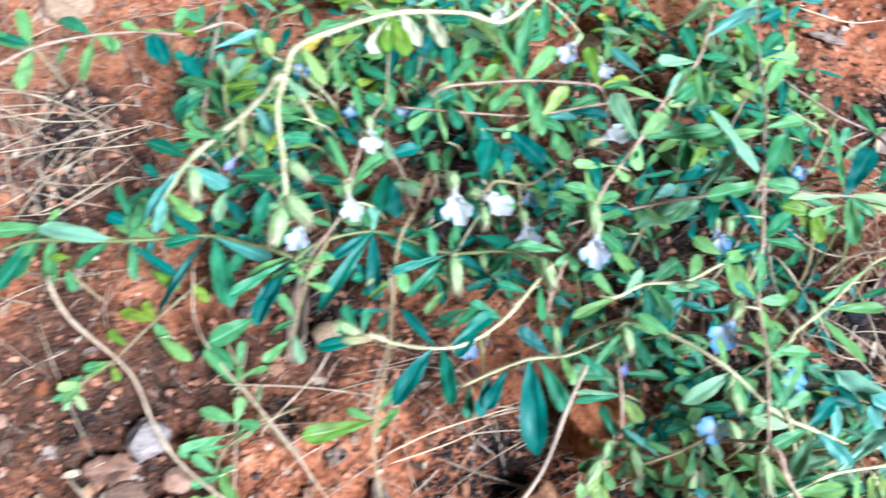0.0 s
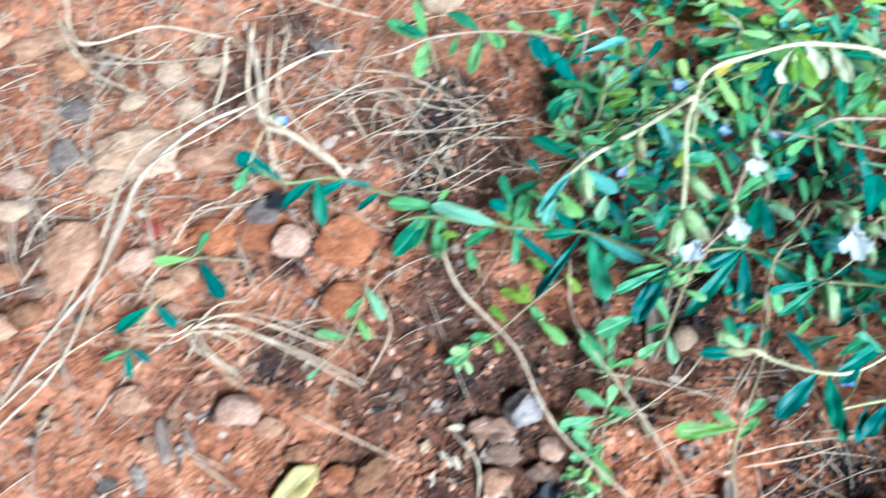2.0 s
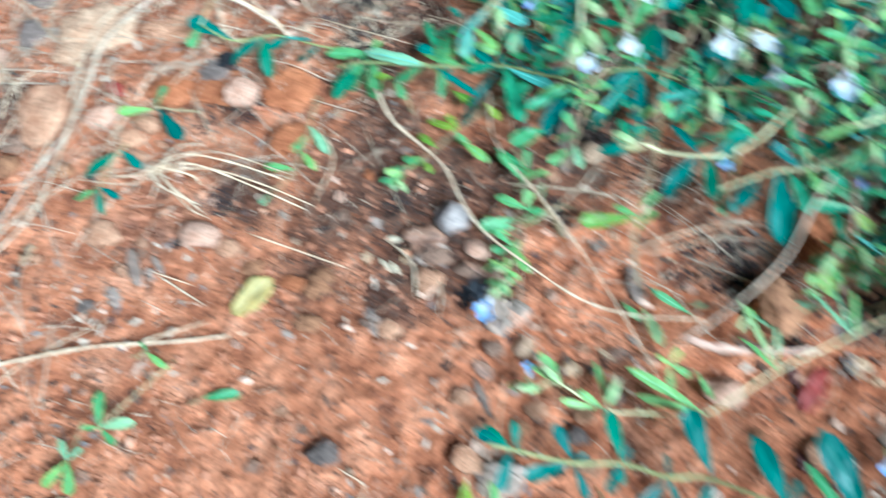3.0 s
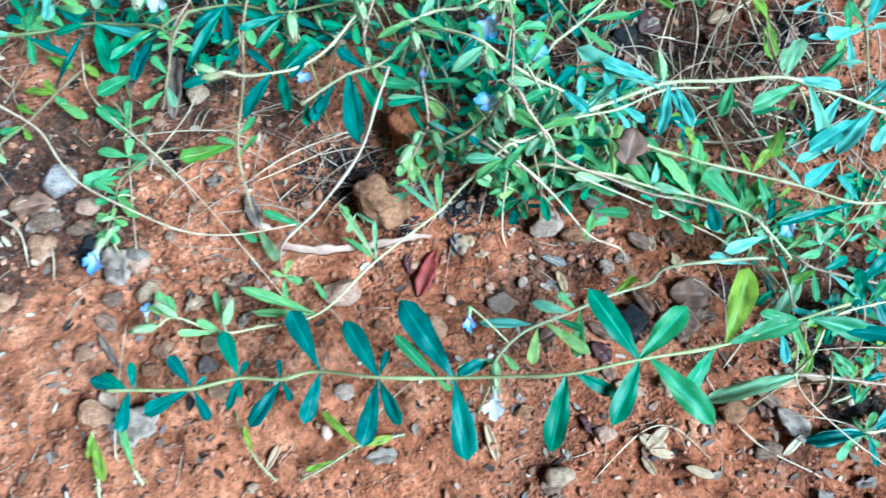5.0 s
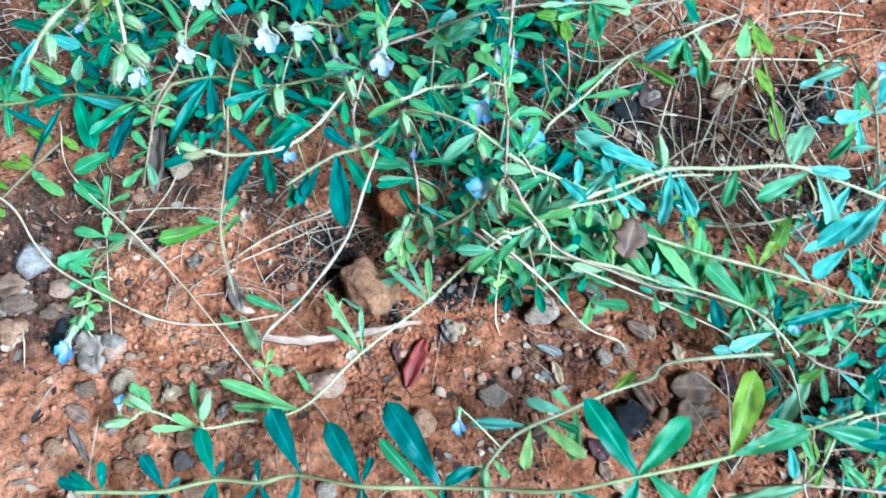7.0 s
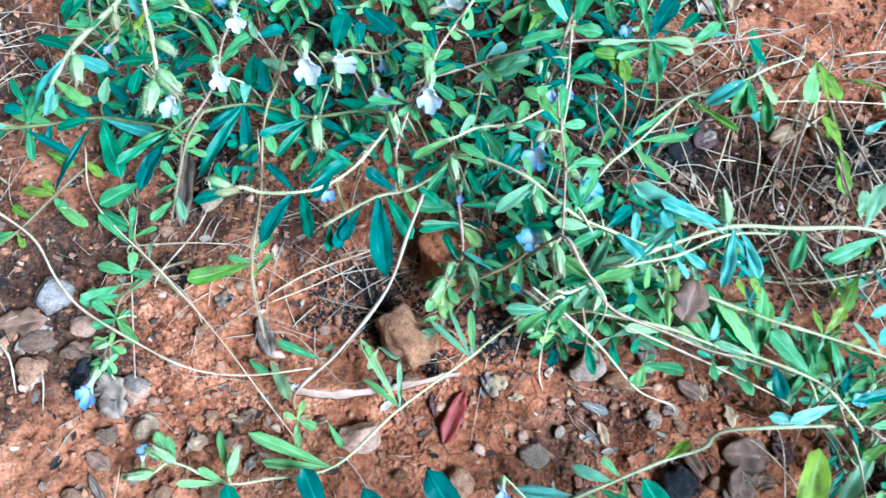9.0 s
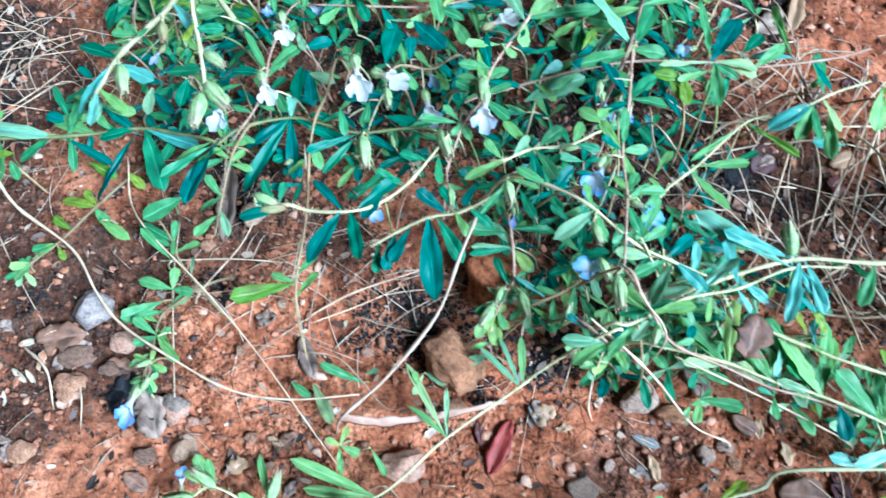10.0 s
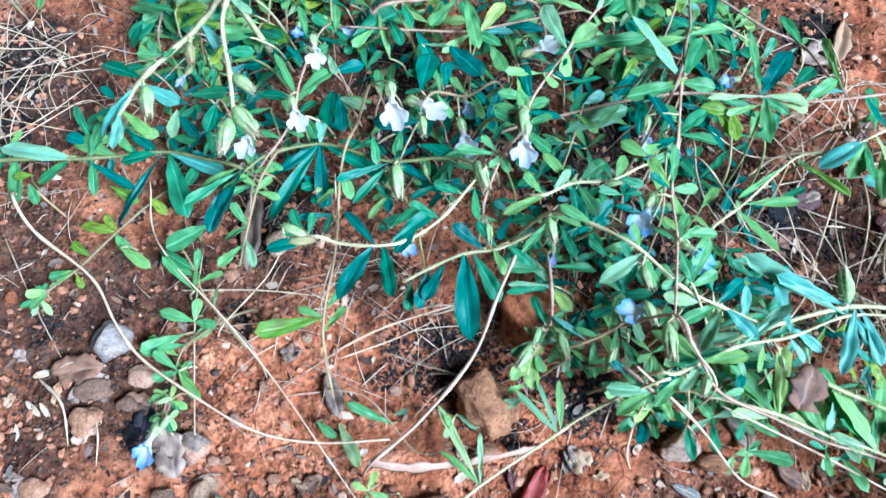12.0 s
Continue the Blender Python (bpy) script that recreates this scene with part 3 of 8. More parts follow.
def calyx_mesh(material, seed, closed):
    """A hairy cup of five narrow sepals one unit long, its stalk at the origin."""
    r0 = random.Random(seed)
    verts, faces = [], []
    sides = 15
    rings = ((0.0, 0.05), (0.1, 0.15), (0.3, 0.22), (0.52, 0.21), (0.7, 0.16), (0.86, 0.08 if closed else 0.13), (1.0, 0.015 if closed else 0.10))
    for x, r in rings:
        for j in range(sides):
            a = math.tau * j / sides
            k = r * (1 + (0.26 if j % 3 == 0 else -0.10) * min(1, x * 3)) * r0.uniform(0.95, 1.05)
            verts.append((x + (0.04 * r0.random() if j % 3 == 0 else -0.05 * x), k * math.cos(a), k * math.sin(a)))
    for k in range(len(rings) - 1):
        for j in range(sides):
            n = (j + 1) % sides
            faces.append((k * sides + j, k * sides + n, (k + 1) * sides + n, (k + 1) * sides + j))
    for j in range(5):
        a = math.tau * j / 5 + r0.uniform(-0.25, 0.25)
        out = r0.uniform(0.05, 0.22)
        d, t = Vector((0, math.cos(a), math.sin(a))), Vector((0, -math.sin(a), math.cos(a)))
        b = len(verts)
        end = r0.uniform(0.9, 1.15)
        for x, r, w in ((0.35, 0.215, 0.06), (0.62, 0.20, 0.06), (0.84, 0.15 + 0.2 * out, 0.04), (end, out, 0.008)):
            verts += [Vector((x, 0, 0)) + d * r - t * w, Vector((x, 0, 0)) + d * (r + 0.025), Vector((x, 0, 0)) + d * r + t * w]
        for k in range(3):
            q = b + 3 * k
            faces += [(q, q + 1, q + 4, q + 3), (q + 1, q + 2, q + 5, q + 4)]
    for _ in range(240):
        a, x = r0.uniform(0, math.tau), r0.uniform(0.02, 1.0)
        d = Vector((0, math.cos(a), math.sin(a)))
        p = Vector((x, 0, 0)) + d * (0.19 * (1 - x * x * 0.7))
        w = Vector((0.006, 0, 0)) if r0.random() < 0.5 else Vector((0, -math.sin(a), math.cos(a))) * 0.006
        b = len(verts)
        verts += [p + w, p - w, p + d * r0.uniform(0.08, 0.24) + Vector((r0.uniform(0, 0.2), r0.gauss(0, 0.04), r0.gauss(0, 0.04)))]
        faces.append((b, b + 1, b + 2))
    me = bpy.data.meshes.new("calyx")
    me.from_pydata(verts, [], faces)
    me.polygons.foreach_set("use_smooth", [True] * len(me.polygons))
    me.materials.append(material)
    return me


COROLLAS = {t: [corolla_mesh(m, k) for k in range(3)] for t, m in PETAL.items()}
CALYCES = [calyx_mesh(SEPAL if k else SEPAL_DRY, k, k % 2) for k in range(6)]
PETAL_LABEL = {"w": "white two-lipped flower", "p": "white flower with a lilac tinge", "b": "pale blue two-lipped flower", "v": "closed violet flower"}


def stalk(plant, s, end):
    a = along(MOST[plant.name], s)
    if (end - a).length > 0.002:
        mid = a.lerp(end, 0.5) + Vector((0, 0, 0.0015))
        verts, faces = tube_data(spline([a, mid, end], 4), 0.00045, 5, 0.9, hairs=0 if plant.name.startswith("leafy") else 14)
        link_mesh("stalk", verts, faces, STEM["l"], plant)


def flower(plant, s, place, az, lift, size, tone):
    """A flower with its calyx: place of the mouth in millimetres."""
    q = Vector(place) * MM - plant.location
    turn = heading(az, lift - 16)
    way = turn.to_3x3() @ Vector((1, 0, 0))
    k = size * 0.86 * MM
    wide = 0.6 if tone == "v" else 1.0
    ob = part_at("flower", COROLLAS[tone][rng.randrange(3)], plant, Matrix.Translation(q) @ turn @ Matrix.Rotation(rng.uniform(-0.3, 0.3), 4, "X") @ Matrix.Diagonal((k, k * wide, k * wide, 1)), PETAL_LABEL[tone])
    cup = new("calyx", CALYCES[rng.randrange(6)])
    cup.parent = ob
    cup.matrix_local = Matrix.Translation((-1.05, 0, 0)) @ Matrix.Diagonal((0.8, 0.9 / wide, 0.9 / wide, 1))
    stalk(plant, s, q - way * k * 1.05)


def bud(plant, s, place, az, lift, length):
    """A green hairy bud: place of its foot in millimetres."""
    q = Vector(place) * MM - plant.location
    k = length * MM
    part_at("bud", CALYCES[rng.randrange(6)], plant, Matrix.Translation(q) @ heading(az, lift, rng.uniform(0, 360)) @ Matrix.Diagonal((k, k * 0.8, k * 0.8, 1)), "hairy pale green bud")
    stalk(plant, s, q)


def stone_mesh(seed, material, detail=3, jag=1.0, facets=()):
    r0 = random.Random(seed)
    bm = bmesh.new()
    bmesh.ops.create_icosphere(bm, subdivisions=detail, radius=0.5)
    cuts = [(Vector((r0.gauss(0, 1), r0.gauss(0, 1), r0.gauss(0, 0.8))).normalized(), r0.uniform(0.27, 0.43)) for _ in range(9)]
    if facets:
        cuts = [(Vector(q[:3]).normalized(), q[3]) for q in facets]
    for v in bm.verts:
        p = v.co.copy()
        for n, d in cuts:
            over = p.dot(n) - d
            if over > 0:
                p -= n * over * 0.85
        p += p.normalized() * jag * (0.13 * noise.noise(p * 3 + Vector((seed, 0, 0))) + 0.07 * noise.noise(p * 8 + Vector((0, seed, 0))) + 0.03 * noise.noise(p * 19 + Vector((0, 0, seed))))
        v.co = p
    box = [(min(v.co[i] for v in bm.verts), max(v.co[i] for v in bm.verts)) for i in range(3)]
    for v in bm.verts:
        v.co = Vector([(v.co[i] - (box[i][0] + box[i][1]) / 2) / (box[i][1] - box[i][0]) for i in range(3)])
    me = bpy.data.meshes.new("stone")
    bm.to_mesh(me)
    bm.free()
    me.polygons.foreach_set("use_smooth", [True] * len(me.polygons))
    me.materials.append(material)
    return me


STONE_LABEL = {
    "quartz": "rounded white and grey quartz stone on red soil",
    "grey": "flat grey-brown stone half sunk in red soil",
    "orange": "rough orange laterite stone lying on soil",
    "greywhite": "angular grey and white stone on red soil",
    "cream": "small cream-coloured stone on red soil",
    "pink": "smooth pinkish stone resting on red soil",
    "brown": "brown weathered stone beside charcoal and dry stems",
    "pale": "pale rose stone under the trailing stems",
    "tan": "broad tan laterite rock with dry grass across",
    "greyblue": "dull grey-brown stone on red soil",
    "char": "blocky piece of black charred wood on soil",
    "clod": "crumbling lump of red clay soil",
}


def stone(tone, x, y, long, wide, high, turn, facets=()):
    """A stone: place, size in millimetres and turn in degrees."""
    high *= 1.0 if long > 30 else 1.3
    me = stone_mesh(int(abs(x) * 7 + abs(y) * 13), ROCK[tone], 4 if long > 18 else 3, 0.5 if tone in ("quartz", "pink", "pale", "cream") else 1.0, facets)
    name, kind = {"clod": ("clay_clod", "clod"), "char": ("charred_block", "charcoal")}.get(tone, ("stone", "stone"))
    ob = tagged(new(name, me), STONE_LABEL[tone], kind)
    x, y = x * MM, y * MM
    ob.matrix_world = Matrix.Translation((x, y, ground_at(x, y) + high * MM * (0.44 if tone == "brown" and long > 25 else 0.36))) @ Matrix.Rotation(radians(turn), 4, "Z") @ Matrix.Diagonal((long * MM, wide * MM, high * MM, 1))


def straw(radius, pts, root=None, kind="grass_straw"):
    """A dry grass stem through points in millimetres."""
    p = [Vector(q) * MM for q in pts]
    for v in (p[0], p[-1]):
        if v.z < ground_at(v.x, v.y) + 0.005:
            v.z = ground_at(v.x, v.y) + 0.0003
    for v in p[1:-1]:
        v.z = max(v.z, ground_at(v.x, v.y) + radius * MM * 0.7)
    if root is not None:
        end, back = (p[0], p[0] - p[1]) if root == 0 else (p[-1], p[-1] - p[-2])
        back.z = 0
        back.normalize()
        q = end + back * 0.008
        q.z = ground_at(q.x, q.y) - 0.002
        p = [q, *p] if root == 0 else [*p, q]
    low = min(p, key=lambda v: v.z - ground_at(v.x, v.y)).copy()
    label = {"grass_straw": "thin dry straw-coloured grass stem", "dead_stick": "thick bleached dead stem leaning over soil", "dry_reed": "flat dry pinkish-tan grass blade on soil"}[kind]
    line = [v - low for v in spline(p)]
    verts, faces = tube_data(line, radius * 0.7 * MM, 6, 0.6, (0.25, 0.5, 0.75), 0.4, 0.16 if kind == "dry_reed" else 0.8)
    ob = link_mesh(kind, verts, faces, {"grass_straw": STRAW, "dead_stick": CULM, "dry_reed": REED}[kind])
    ob.location = low
    tagged(ob, label, "straw", "dry straws on the ground")


DEAD_LABEL = {
    "red": "fallen dark red leaf lying flat on soil", "darkred": "curled maroon dead leaf on soil", "grey": "weathered grey dead leaf on red soil",
    "brown": "crumpled brown dead leaf among the stems", "tan": "dry tan dead leaf on soil", "pale": "pale papery seed husk on soil", "yellow": "fallen dull yellow leaf on red soil",
    "greyblue": "slate-grey dry leaf sliver on soil", "pink": "dry rose-coloured dead leaf on soil", "charcoal": "blackened dead leaf on soil",
}


def dead_leaf(tone, x, y, az, length, width, high=2.5, name="dead_leaf", ragged=0.35, above=0.0):
    """A fallen leaf on the soil, or, with above in millimetres, caught on the stems over it."""
    x, y = x * MM, y * MM
    me = blade_mesh(name, DEAD[tone], 0.45, 0.05, 0.1, 0.5, 0.6, 0.3 * min(1.0, 9 / length) if name == "dead_leaf" else 0.05, int(abs(x * 9e3) + abs(y * 5e3)) % 97, ragged if name == "dead_leaf" else 0.1)
    ob = tagged(new(name, me), "brown dead leaf caught on green trailing stems" if above else DEAD_LABEL[tone] if name == "dead_leaf" else "small dry papery seed husk on soil", "leaf" if name == "dead_leaf" else "husk")
    far = Vector((x + math.cos(radians(az)) * length * MM, y + math.sin(radians(az)) * length * MM, 0))
    tilt = math.degrees(math.atan2(ground_at(far.x, far.y) - ground_at(x, y), length * MM))
    solid = ob.modifiers.new("thickness", "SOLIDIFY")
    solid.thickness = 0.03
    slope, c, s = math.tan(radians(tilt)), math.cos(radians(az)), math.sin(radians(az))
    rest = max(ground_at(x + c * d, y + s * d) - slope * d for d in (length * MM * k / 4 for k in range(5)))
    ob.matrix_world = Matrix.Translation((x, y, rest + high * MM * 0.3 + above * MM)) @ heading(az, tilt, rng.uniform(-10, 10)) @ Matrix.Diagonal((length * MM, width * MM, length * MM, 1))


def lumps(verts, faces, place, size, r0, squash=0.7):
    """One small many-sided lump."""
    b = len(verts)
    turn, long = r0.uniform(0, math.tau), r0.uniform(0.75, 1.35)
    ca, sa = math.cos(turn), math.sin(turn)
    phi = (1 + 5 ** 0.5) / 2
    for c in ((-1, phi, 0), (1, phi, 0), (-1, -phi, 0), (1, -phi, 0), (0, -1, phi), (0, 1, phi), (0, -1, -phi), (0, 1, -phi), (phi, 0, -1), (phi, 0, 1), (-phi, 0, -1), (-phi, 0, 1)):
        k = r0.uniform(0.4, 1.35) * size / 3.8
        verts.append((place[0] + (c[0] * ca - c[1] * sa) * k * long, place[1] + (c[0] * sa + c[1] * ca) * k / long, place[2] + c[2] * k * squash))
    for f in ((0, 11, 5), (0, 5, 1), (0, 1, 7), (0, 7, 10), (0, 10, 11), (1, 5, 9), (5, 11, 4), (11, 10, 2), (10, 7, 6), (7, 1, 8), (3, 9, 4), (3, 4, 2), (3, 2, 6), (3, 6, 8), (3, 8, 9), (4, 9, 5), (2, 4, 11), (6, 2, 10), (8, 6, 7), (9, 8, 1)):
        faces.append(tuple(b + i for i in f))


COAL_V, COAL_F = [], []


def charcoal(x, y, wide):
    """A patch of small charcoal lumps, added to the one scatter."""
    r0 = random.Random(int(abs(x) + abs(y) * 3))
    for _ in range(int(30 + wide * 9)):
        a, d = r0.uniform(0, math.tau), wide * 0.6 * r0.random() ** 0.6 * MM
        px, py = x * MM + math.cos(a) * d, y * MM + math.sin(a) * d
        size = (0.5 + 1.9 * r0.random() ** 2.2) * MM
        lumps(COAL_V, COAL_F, (px, py, ground_at(px, py) + size * 0.2), size, r0)


# ---------- trailing stems ----------
v1 = vine("d", 1.3, [(-176, 131, 8), (-160, 136, 9), (-124, 136, 12), (-103, 138, 12), (-79, 140, 14), (-59, 135, 18), (-37, 126, 26)], 1)
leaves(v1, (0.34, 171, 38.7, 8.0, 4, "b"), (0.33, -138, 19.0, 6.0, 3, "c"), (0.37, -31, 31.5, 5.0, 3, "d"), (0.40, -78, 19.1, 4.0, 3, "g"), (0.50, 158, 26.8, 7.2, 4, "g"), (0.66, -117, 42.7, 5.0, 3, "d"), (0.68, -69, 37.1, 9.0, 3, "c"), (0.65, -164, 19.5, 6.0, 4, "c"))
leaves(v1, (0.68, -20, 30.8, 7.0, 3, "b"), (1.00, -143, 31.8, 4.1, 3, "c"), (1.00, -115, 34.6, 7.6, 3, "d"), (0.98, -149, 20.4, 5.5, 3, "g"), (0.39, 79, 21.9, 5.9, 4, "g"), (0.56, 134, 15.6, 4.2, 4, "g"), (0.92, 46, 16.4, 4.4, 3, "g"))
v2 = vine("l", 1.9, [(75, 264, 45), (56, 244, 48), (39, 242, 55), (20, 238, 60), (2, 234, 62), (-20, 222, 65), (-38, 210, 66), (-42, 196, 63), (-44, 182, 61), (-41, 164, 54), (-39, 147, 47), (-40, 141, 45)], 0)
leaves(v2, (0.36, -107, 25.5, 6.9, 3, "w"), (0.34, -61, 19.6, 5.3, 3, "w"), (0.36, -95, 23.7, 6.0, 3, "y"), (0.28, -63, 21.3, 5.3, 3, "w"), (0.48, -129, 14.9, 4.0, 3, "a"), (0.53, -60, 24.8, 5.1, 3, "l"), (0.64, -37, 14.1, 3.8, 3, "s"), (0.81, 11, 13.2, 4.0, 3, "g"))
leaves(v2, (0.77, -104, 12.4, 3.3, 3, "y"), (0.08, 32, 13.5, 3.6, 4, "s"), (0.42, -160, 25.0, 3.0, 3, "g"))
v3 = vine("l", 2.1, [(-42, 196, 63), (-52, 192, 55), (-62, 186, 47), (-75, 178, 40), (-87, 169, 34), (-96, 158, 28), (-102, 150, 22)], 0)
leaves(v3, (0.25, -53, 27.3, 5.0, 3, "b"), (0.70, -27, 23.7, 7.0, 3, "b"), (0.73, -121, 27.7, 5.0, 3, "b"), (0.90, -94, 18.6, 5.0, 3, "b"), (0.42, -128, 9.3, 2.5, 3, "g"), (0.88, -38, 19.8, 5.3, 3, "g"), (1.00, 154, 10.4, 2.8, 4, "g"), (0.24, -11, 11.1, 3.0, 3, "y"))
leaves(v3, (0.50, 175, 14.2, 3.8, 4, "g"))
v4 = vine("d", 1.1, [(-36, 124, 28), (-25, 135, 25), (-3, 143, 20), (13, 138, 24), (33, 131, 27), (57, 131, 32), (73, 124, 40)], 1)
leaves(v4, (0.34, -120, 44.0, 6.0, 3, "d"), (0.34, -84, 33.0, 6.0, 3, "d"), (0.35, -29, 37.7, 6.0, 3, "d"), (0.33, -138, 22.2, 5.0, 3, "d"), (0.34, 89, 15.9, 5.0, 4, "b"), (0.67, -156, 28.4, 3.2, 3, "d"), (0.66, 31, 18.3, 4.0, 3, "d"), (0.83, 19, 15.7, 4.2, 3, "c"))
leaves(v4, (0.50, 25, 11.8, 3.2, 3, "c"))
v5 = vine("l", 1.1, [(-13, 88, 33), (1, 89, 36), (11, 86, 36), (28, 83, 42), (42, 86, 42), (57, 97, 41), (71, 114, 42), (79, 122, 45)], 1)
leaves(v5, (0.42, -124, 27.5, 7.2, 3, "d"), (0.46, -80, 23.7, 6.2, 3, "d"), (0.49, 42, 25.9, 5.7, 3, "d"), (0.43, 131, 22.6, 4.0, 4, "d"), (0.15, -165, 23.7, 5.0, 3, "d"), (0.18, 71, 11.6, 3.1, 4, "c"), (0.09, 122, 16.3, 4.0, 4, "c"), (0.06, 159, 8.2, 2.2, 3, "c"))
leaves(v5, (0.10, 81, 12.1, 3.3, 4, "c"), (0.71, 155, 15.8, 4.3, 3, "c"), (0.81, 164, 13.9, 3.8, 3, "c"))
v6 = vine("l", 1.0, [(40, 70, 30), (54, 76, 36), (67, 80, 42), (81, 81, 46), (93, 85, 52), (103, 90, 58)], 1)
leaves(v6, (0.40, -88, 37.8, 9.8, 3, "d"), (0.45, -61, 24.8, 6.0, 3, "c"), (0.17, -106, 19.4, 5.1, 3, "d"), (0.05, -93, 15.2, 4.1, 3, "c"), (0.28, -118, 20.7, 5.4, 3, "d"), (0.60, 124, 15.6, 4.2, 3, "c"), (0.67, -41, 14.3, 3.9, 3, "c"), (0.53, 143, 18.6, 5.0, 3, "d"))
v7 = vine("g", 1.0, [(23, 164, 42), (17, 149, 33), (11, 138, 27), (9, 118, 27), (9, 89, 27), (4, 59, 17), (4, 43, 10), (9, 21, 5)], 0)
leaves(v7, (0.73, -164, 31.3, 6.9, 3, "y"), (0.71, 51, 15.0, 4.1, 3, "g"), (0.73, 161, 13.2, 3.6, 3, "g"), (0.43, -138, 13.6, 3.7, 3, "g"), (0.38, -66, 14.8, 5.0, 3, "g"), (0.79, 53, 16.7, 3.7, 3, "g"))
v8 = vine("g", .9, [(-20, 138, 24), (-26, 126, 27), (-30, 115, 25), (-34, 95, 20), (-37, 81, 15)], 0)
leaves(v8, (0.50, -15, 11.7, 3.2, 3, "g"), (0.70, -151, 12.5, 3.4, 3, "g"), (0.70, 128, 13.9, 3.8, 4, "g"), (0.77, -69, 15.1, 4.1, 3, "s"), (0.46, 148, 10.3, 2.8, 4, "g"), (0.81, -134, 16.0, 4.3, 3, "g"))
v9 = vine("l", 1.0, [(144, 22, 66), (129, 17, 50), (114, 9, 32), (107, 4, 27), (73, -18, 21), (44, -41, 16), (15, -45, 14), (-6, -46, 12), (-29, -36, 11), (-39, -40, 9)], 0)
leaves(v9, (0.33, 134, 25.1, 3.1, 3, "s"), (0.33, 109, 25.0, 2.6, 4, "s"), (0.32, 89, 22.2, 3.3, 4, "l"), (0.44, 118, 38.0, 3.6, 4, "s"), (0.44, 89, 22.4, 2.3, 4, "s"), (0.44, 136, 22.0, 3.0, 4, "g"), (0.56, 156, 41.5, 5.2, 4, "l"), (0.56, 174, 32.2, 4.0, 3, "l"))
leaves(v9, (0.76, 108, 25.8, 3.2, 4, "l"), (0.77, 152, 15.0, 4.1, 4, "l"), (0.78, 179, 20.4, 2.9, 4, "l"), (0.89, 125, 17.3, 4.7, 4, "l"), (0.89, 107, 12.9, 3.5, 4, "l"), (0.97, -173, 16.9, 4.6, 4, "l"), (0.90, 149, 14.4, 3.9, 4, "l"))
v10 = vine("b", 1.3, [(-60, -71, 16), (-47, -72, 17), (-20, -74, 18), (5, -71, 20), (25, -74, 24), (43, -72, 27), (73, -80, 44), (106, -83, 44), (131, -86, 55), (154, -89, 68), (184, -86, 72), (227, -81, 60), (262, -73, 60), (290, -67, 60)], 1)
leaves(v10, (0.07, 161, 19.7, 5.3, 4, "d"), (0.07, -98, 20.2, 5.5, 3, "d"), (0.08, 98, 14.0, 3.8, 3, "d"), (0.07, 148, 16.6, 4.5, 4, "d"), (0.16, 124, 20.0, 5.4, 4, "d"), (0.16, -156, 24.8, 6.7, 4, "d"), (0.16, -63, 17.8, 4.8, 3, "d"), (0.16, 43, 8.2, 2.2, 3, "d"))
leaves(v10, (0.23, 109, 25.6, 6.9, 3, "d"), (0.23, -112, 15.9, 4.3, 3, "d"), (0.23, 68, 9.2, 2.5, 3, "d"), (0.23, -88, 9.5, 2.6, 3, "d"), (0.31, -125, 25.9, 7.0, 3, "d"), (0.31, -66, 11.7, 3.2, 3, "d"), (0.31, 98, 10.3, 2.6, 3, "d"), (0.39, 114, 33.6, 9.1, 3, "d"))
leaves(v10, (0.39, -109, 25.5, 6.9, 3, "d"), (0.46, 116, 31.7, 8.6, 3, "d"), (0.46, 65, 13.1, 3.5, 3, "d"), (0.46, -105, 31.8, 7.6, 3, "d"), (0.46, -71, 23.6, 6.4, 3, "d"), (0.54, 120, 43.5, 10.9, 3, "d"), (0.52, 129, 28.1, 5.1, 3, "g"), (0.54, 26, 17.1, 4.6, 3, "d"))
leaves(v10, (0.54, -84, 36.7, 9.9, 3, "d"), (0.52, -45, 9.1, 2.5, 3, "g"), (0.69, -109, 32.6, 8.8, 3, "c"), (0.70, -33, 20.8, 5.6, 3, "c"), (0.77, 118, 36.6, 9.5, 3, "c"), (0.77, 41, 33.7, 9.1, 4, "c"), (0.77, -120, 29.7, 8.0, 3, "c"), (0.78, -51, 37.9, 9.1, 3, "c"))
leaves(v10, (0.85, 60, 41.6, 11.2, 4, "y"), (0.84, -134, 27.9, 7.5, 3, "c"), (0.85, 13, 37.4, 8.2, 4, "g"), (0.94, -19, 30.7, 9.0, 4, "g"), (0.93, 166, 19.4, 4.0, 3, "g"))
v11 = vine("l", 1.2, [(275, -35, 30), (263, -34, 32), (223, -34, 27), (212, -41, 25), (191, -46, 27), (167, -54, 28), (144, -62, 33), (128, -75, 42), (125, -83, 45)], 1)
leaves(v11, (0.71, 171, 28.1, 5.6, 3, "b"), (0.62, 160, 18.9, 4.9, 3, "b"), (0.60, 133, 12.3, 3.3, 3, "l"), (0.71, -106, 19.8, 5.3, 3, "l"), (0.69, -41, 26.4, 5.3, 3, "l"), (0.59, -102, 24.3, 6.3, 3, "l"), (0.88, -164, 20.0, 5.4, 3, "b"), (0.85, -54, 11.3, 3.1, 3, "l"))
leaves(v11, (0.50, 30, 15.8, 4.3, 4, "y"), (0.66, -30, 14.6, 3.9, 3, "g"))
v12 = vine("l", 1.5, [(178, 41, 50), (200, 48, 53), (228, 54, 58), (255, 51, 62), (284, 48, 67), (308, 41, 62), (341, 27, 58), (363, 20, 55)], 0)
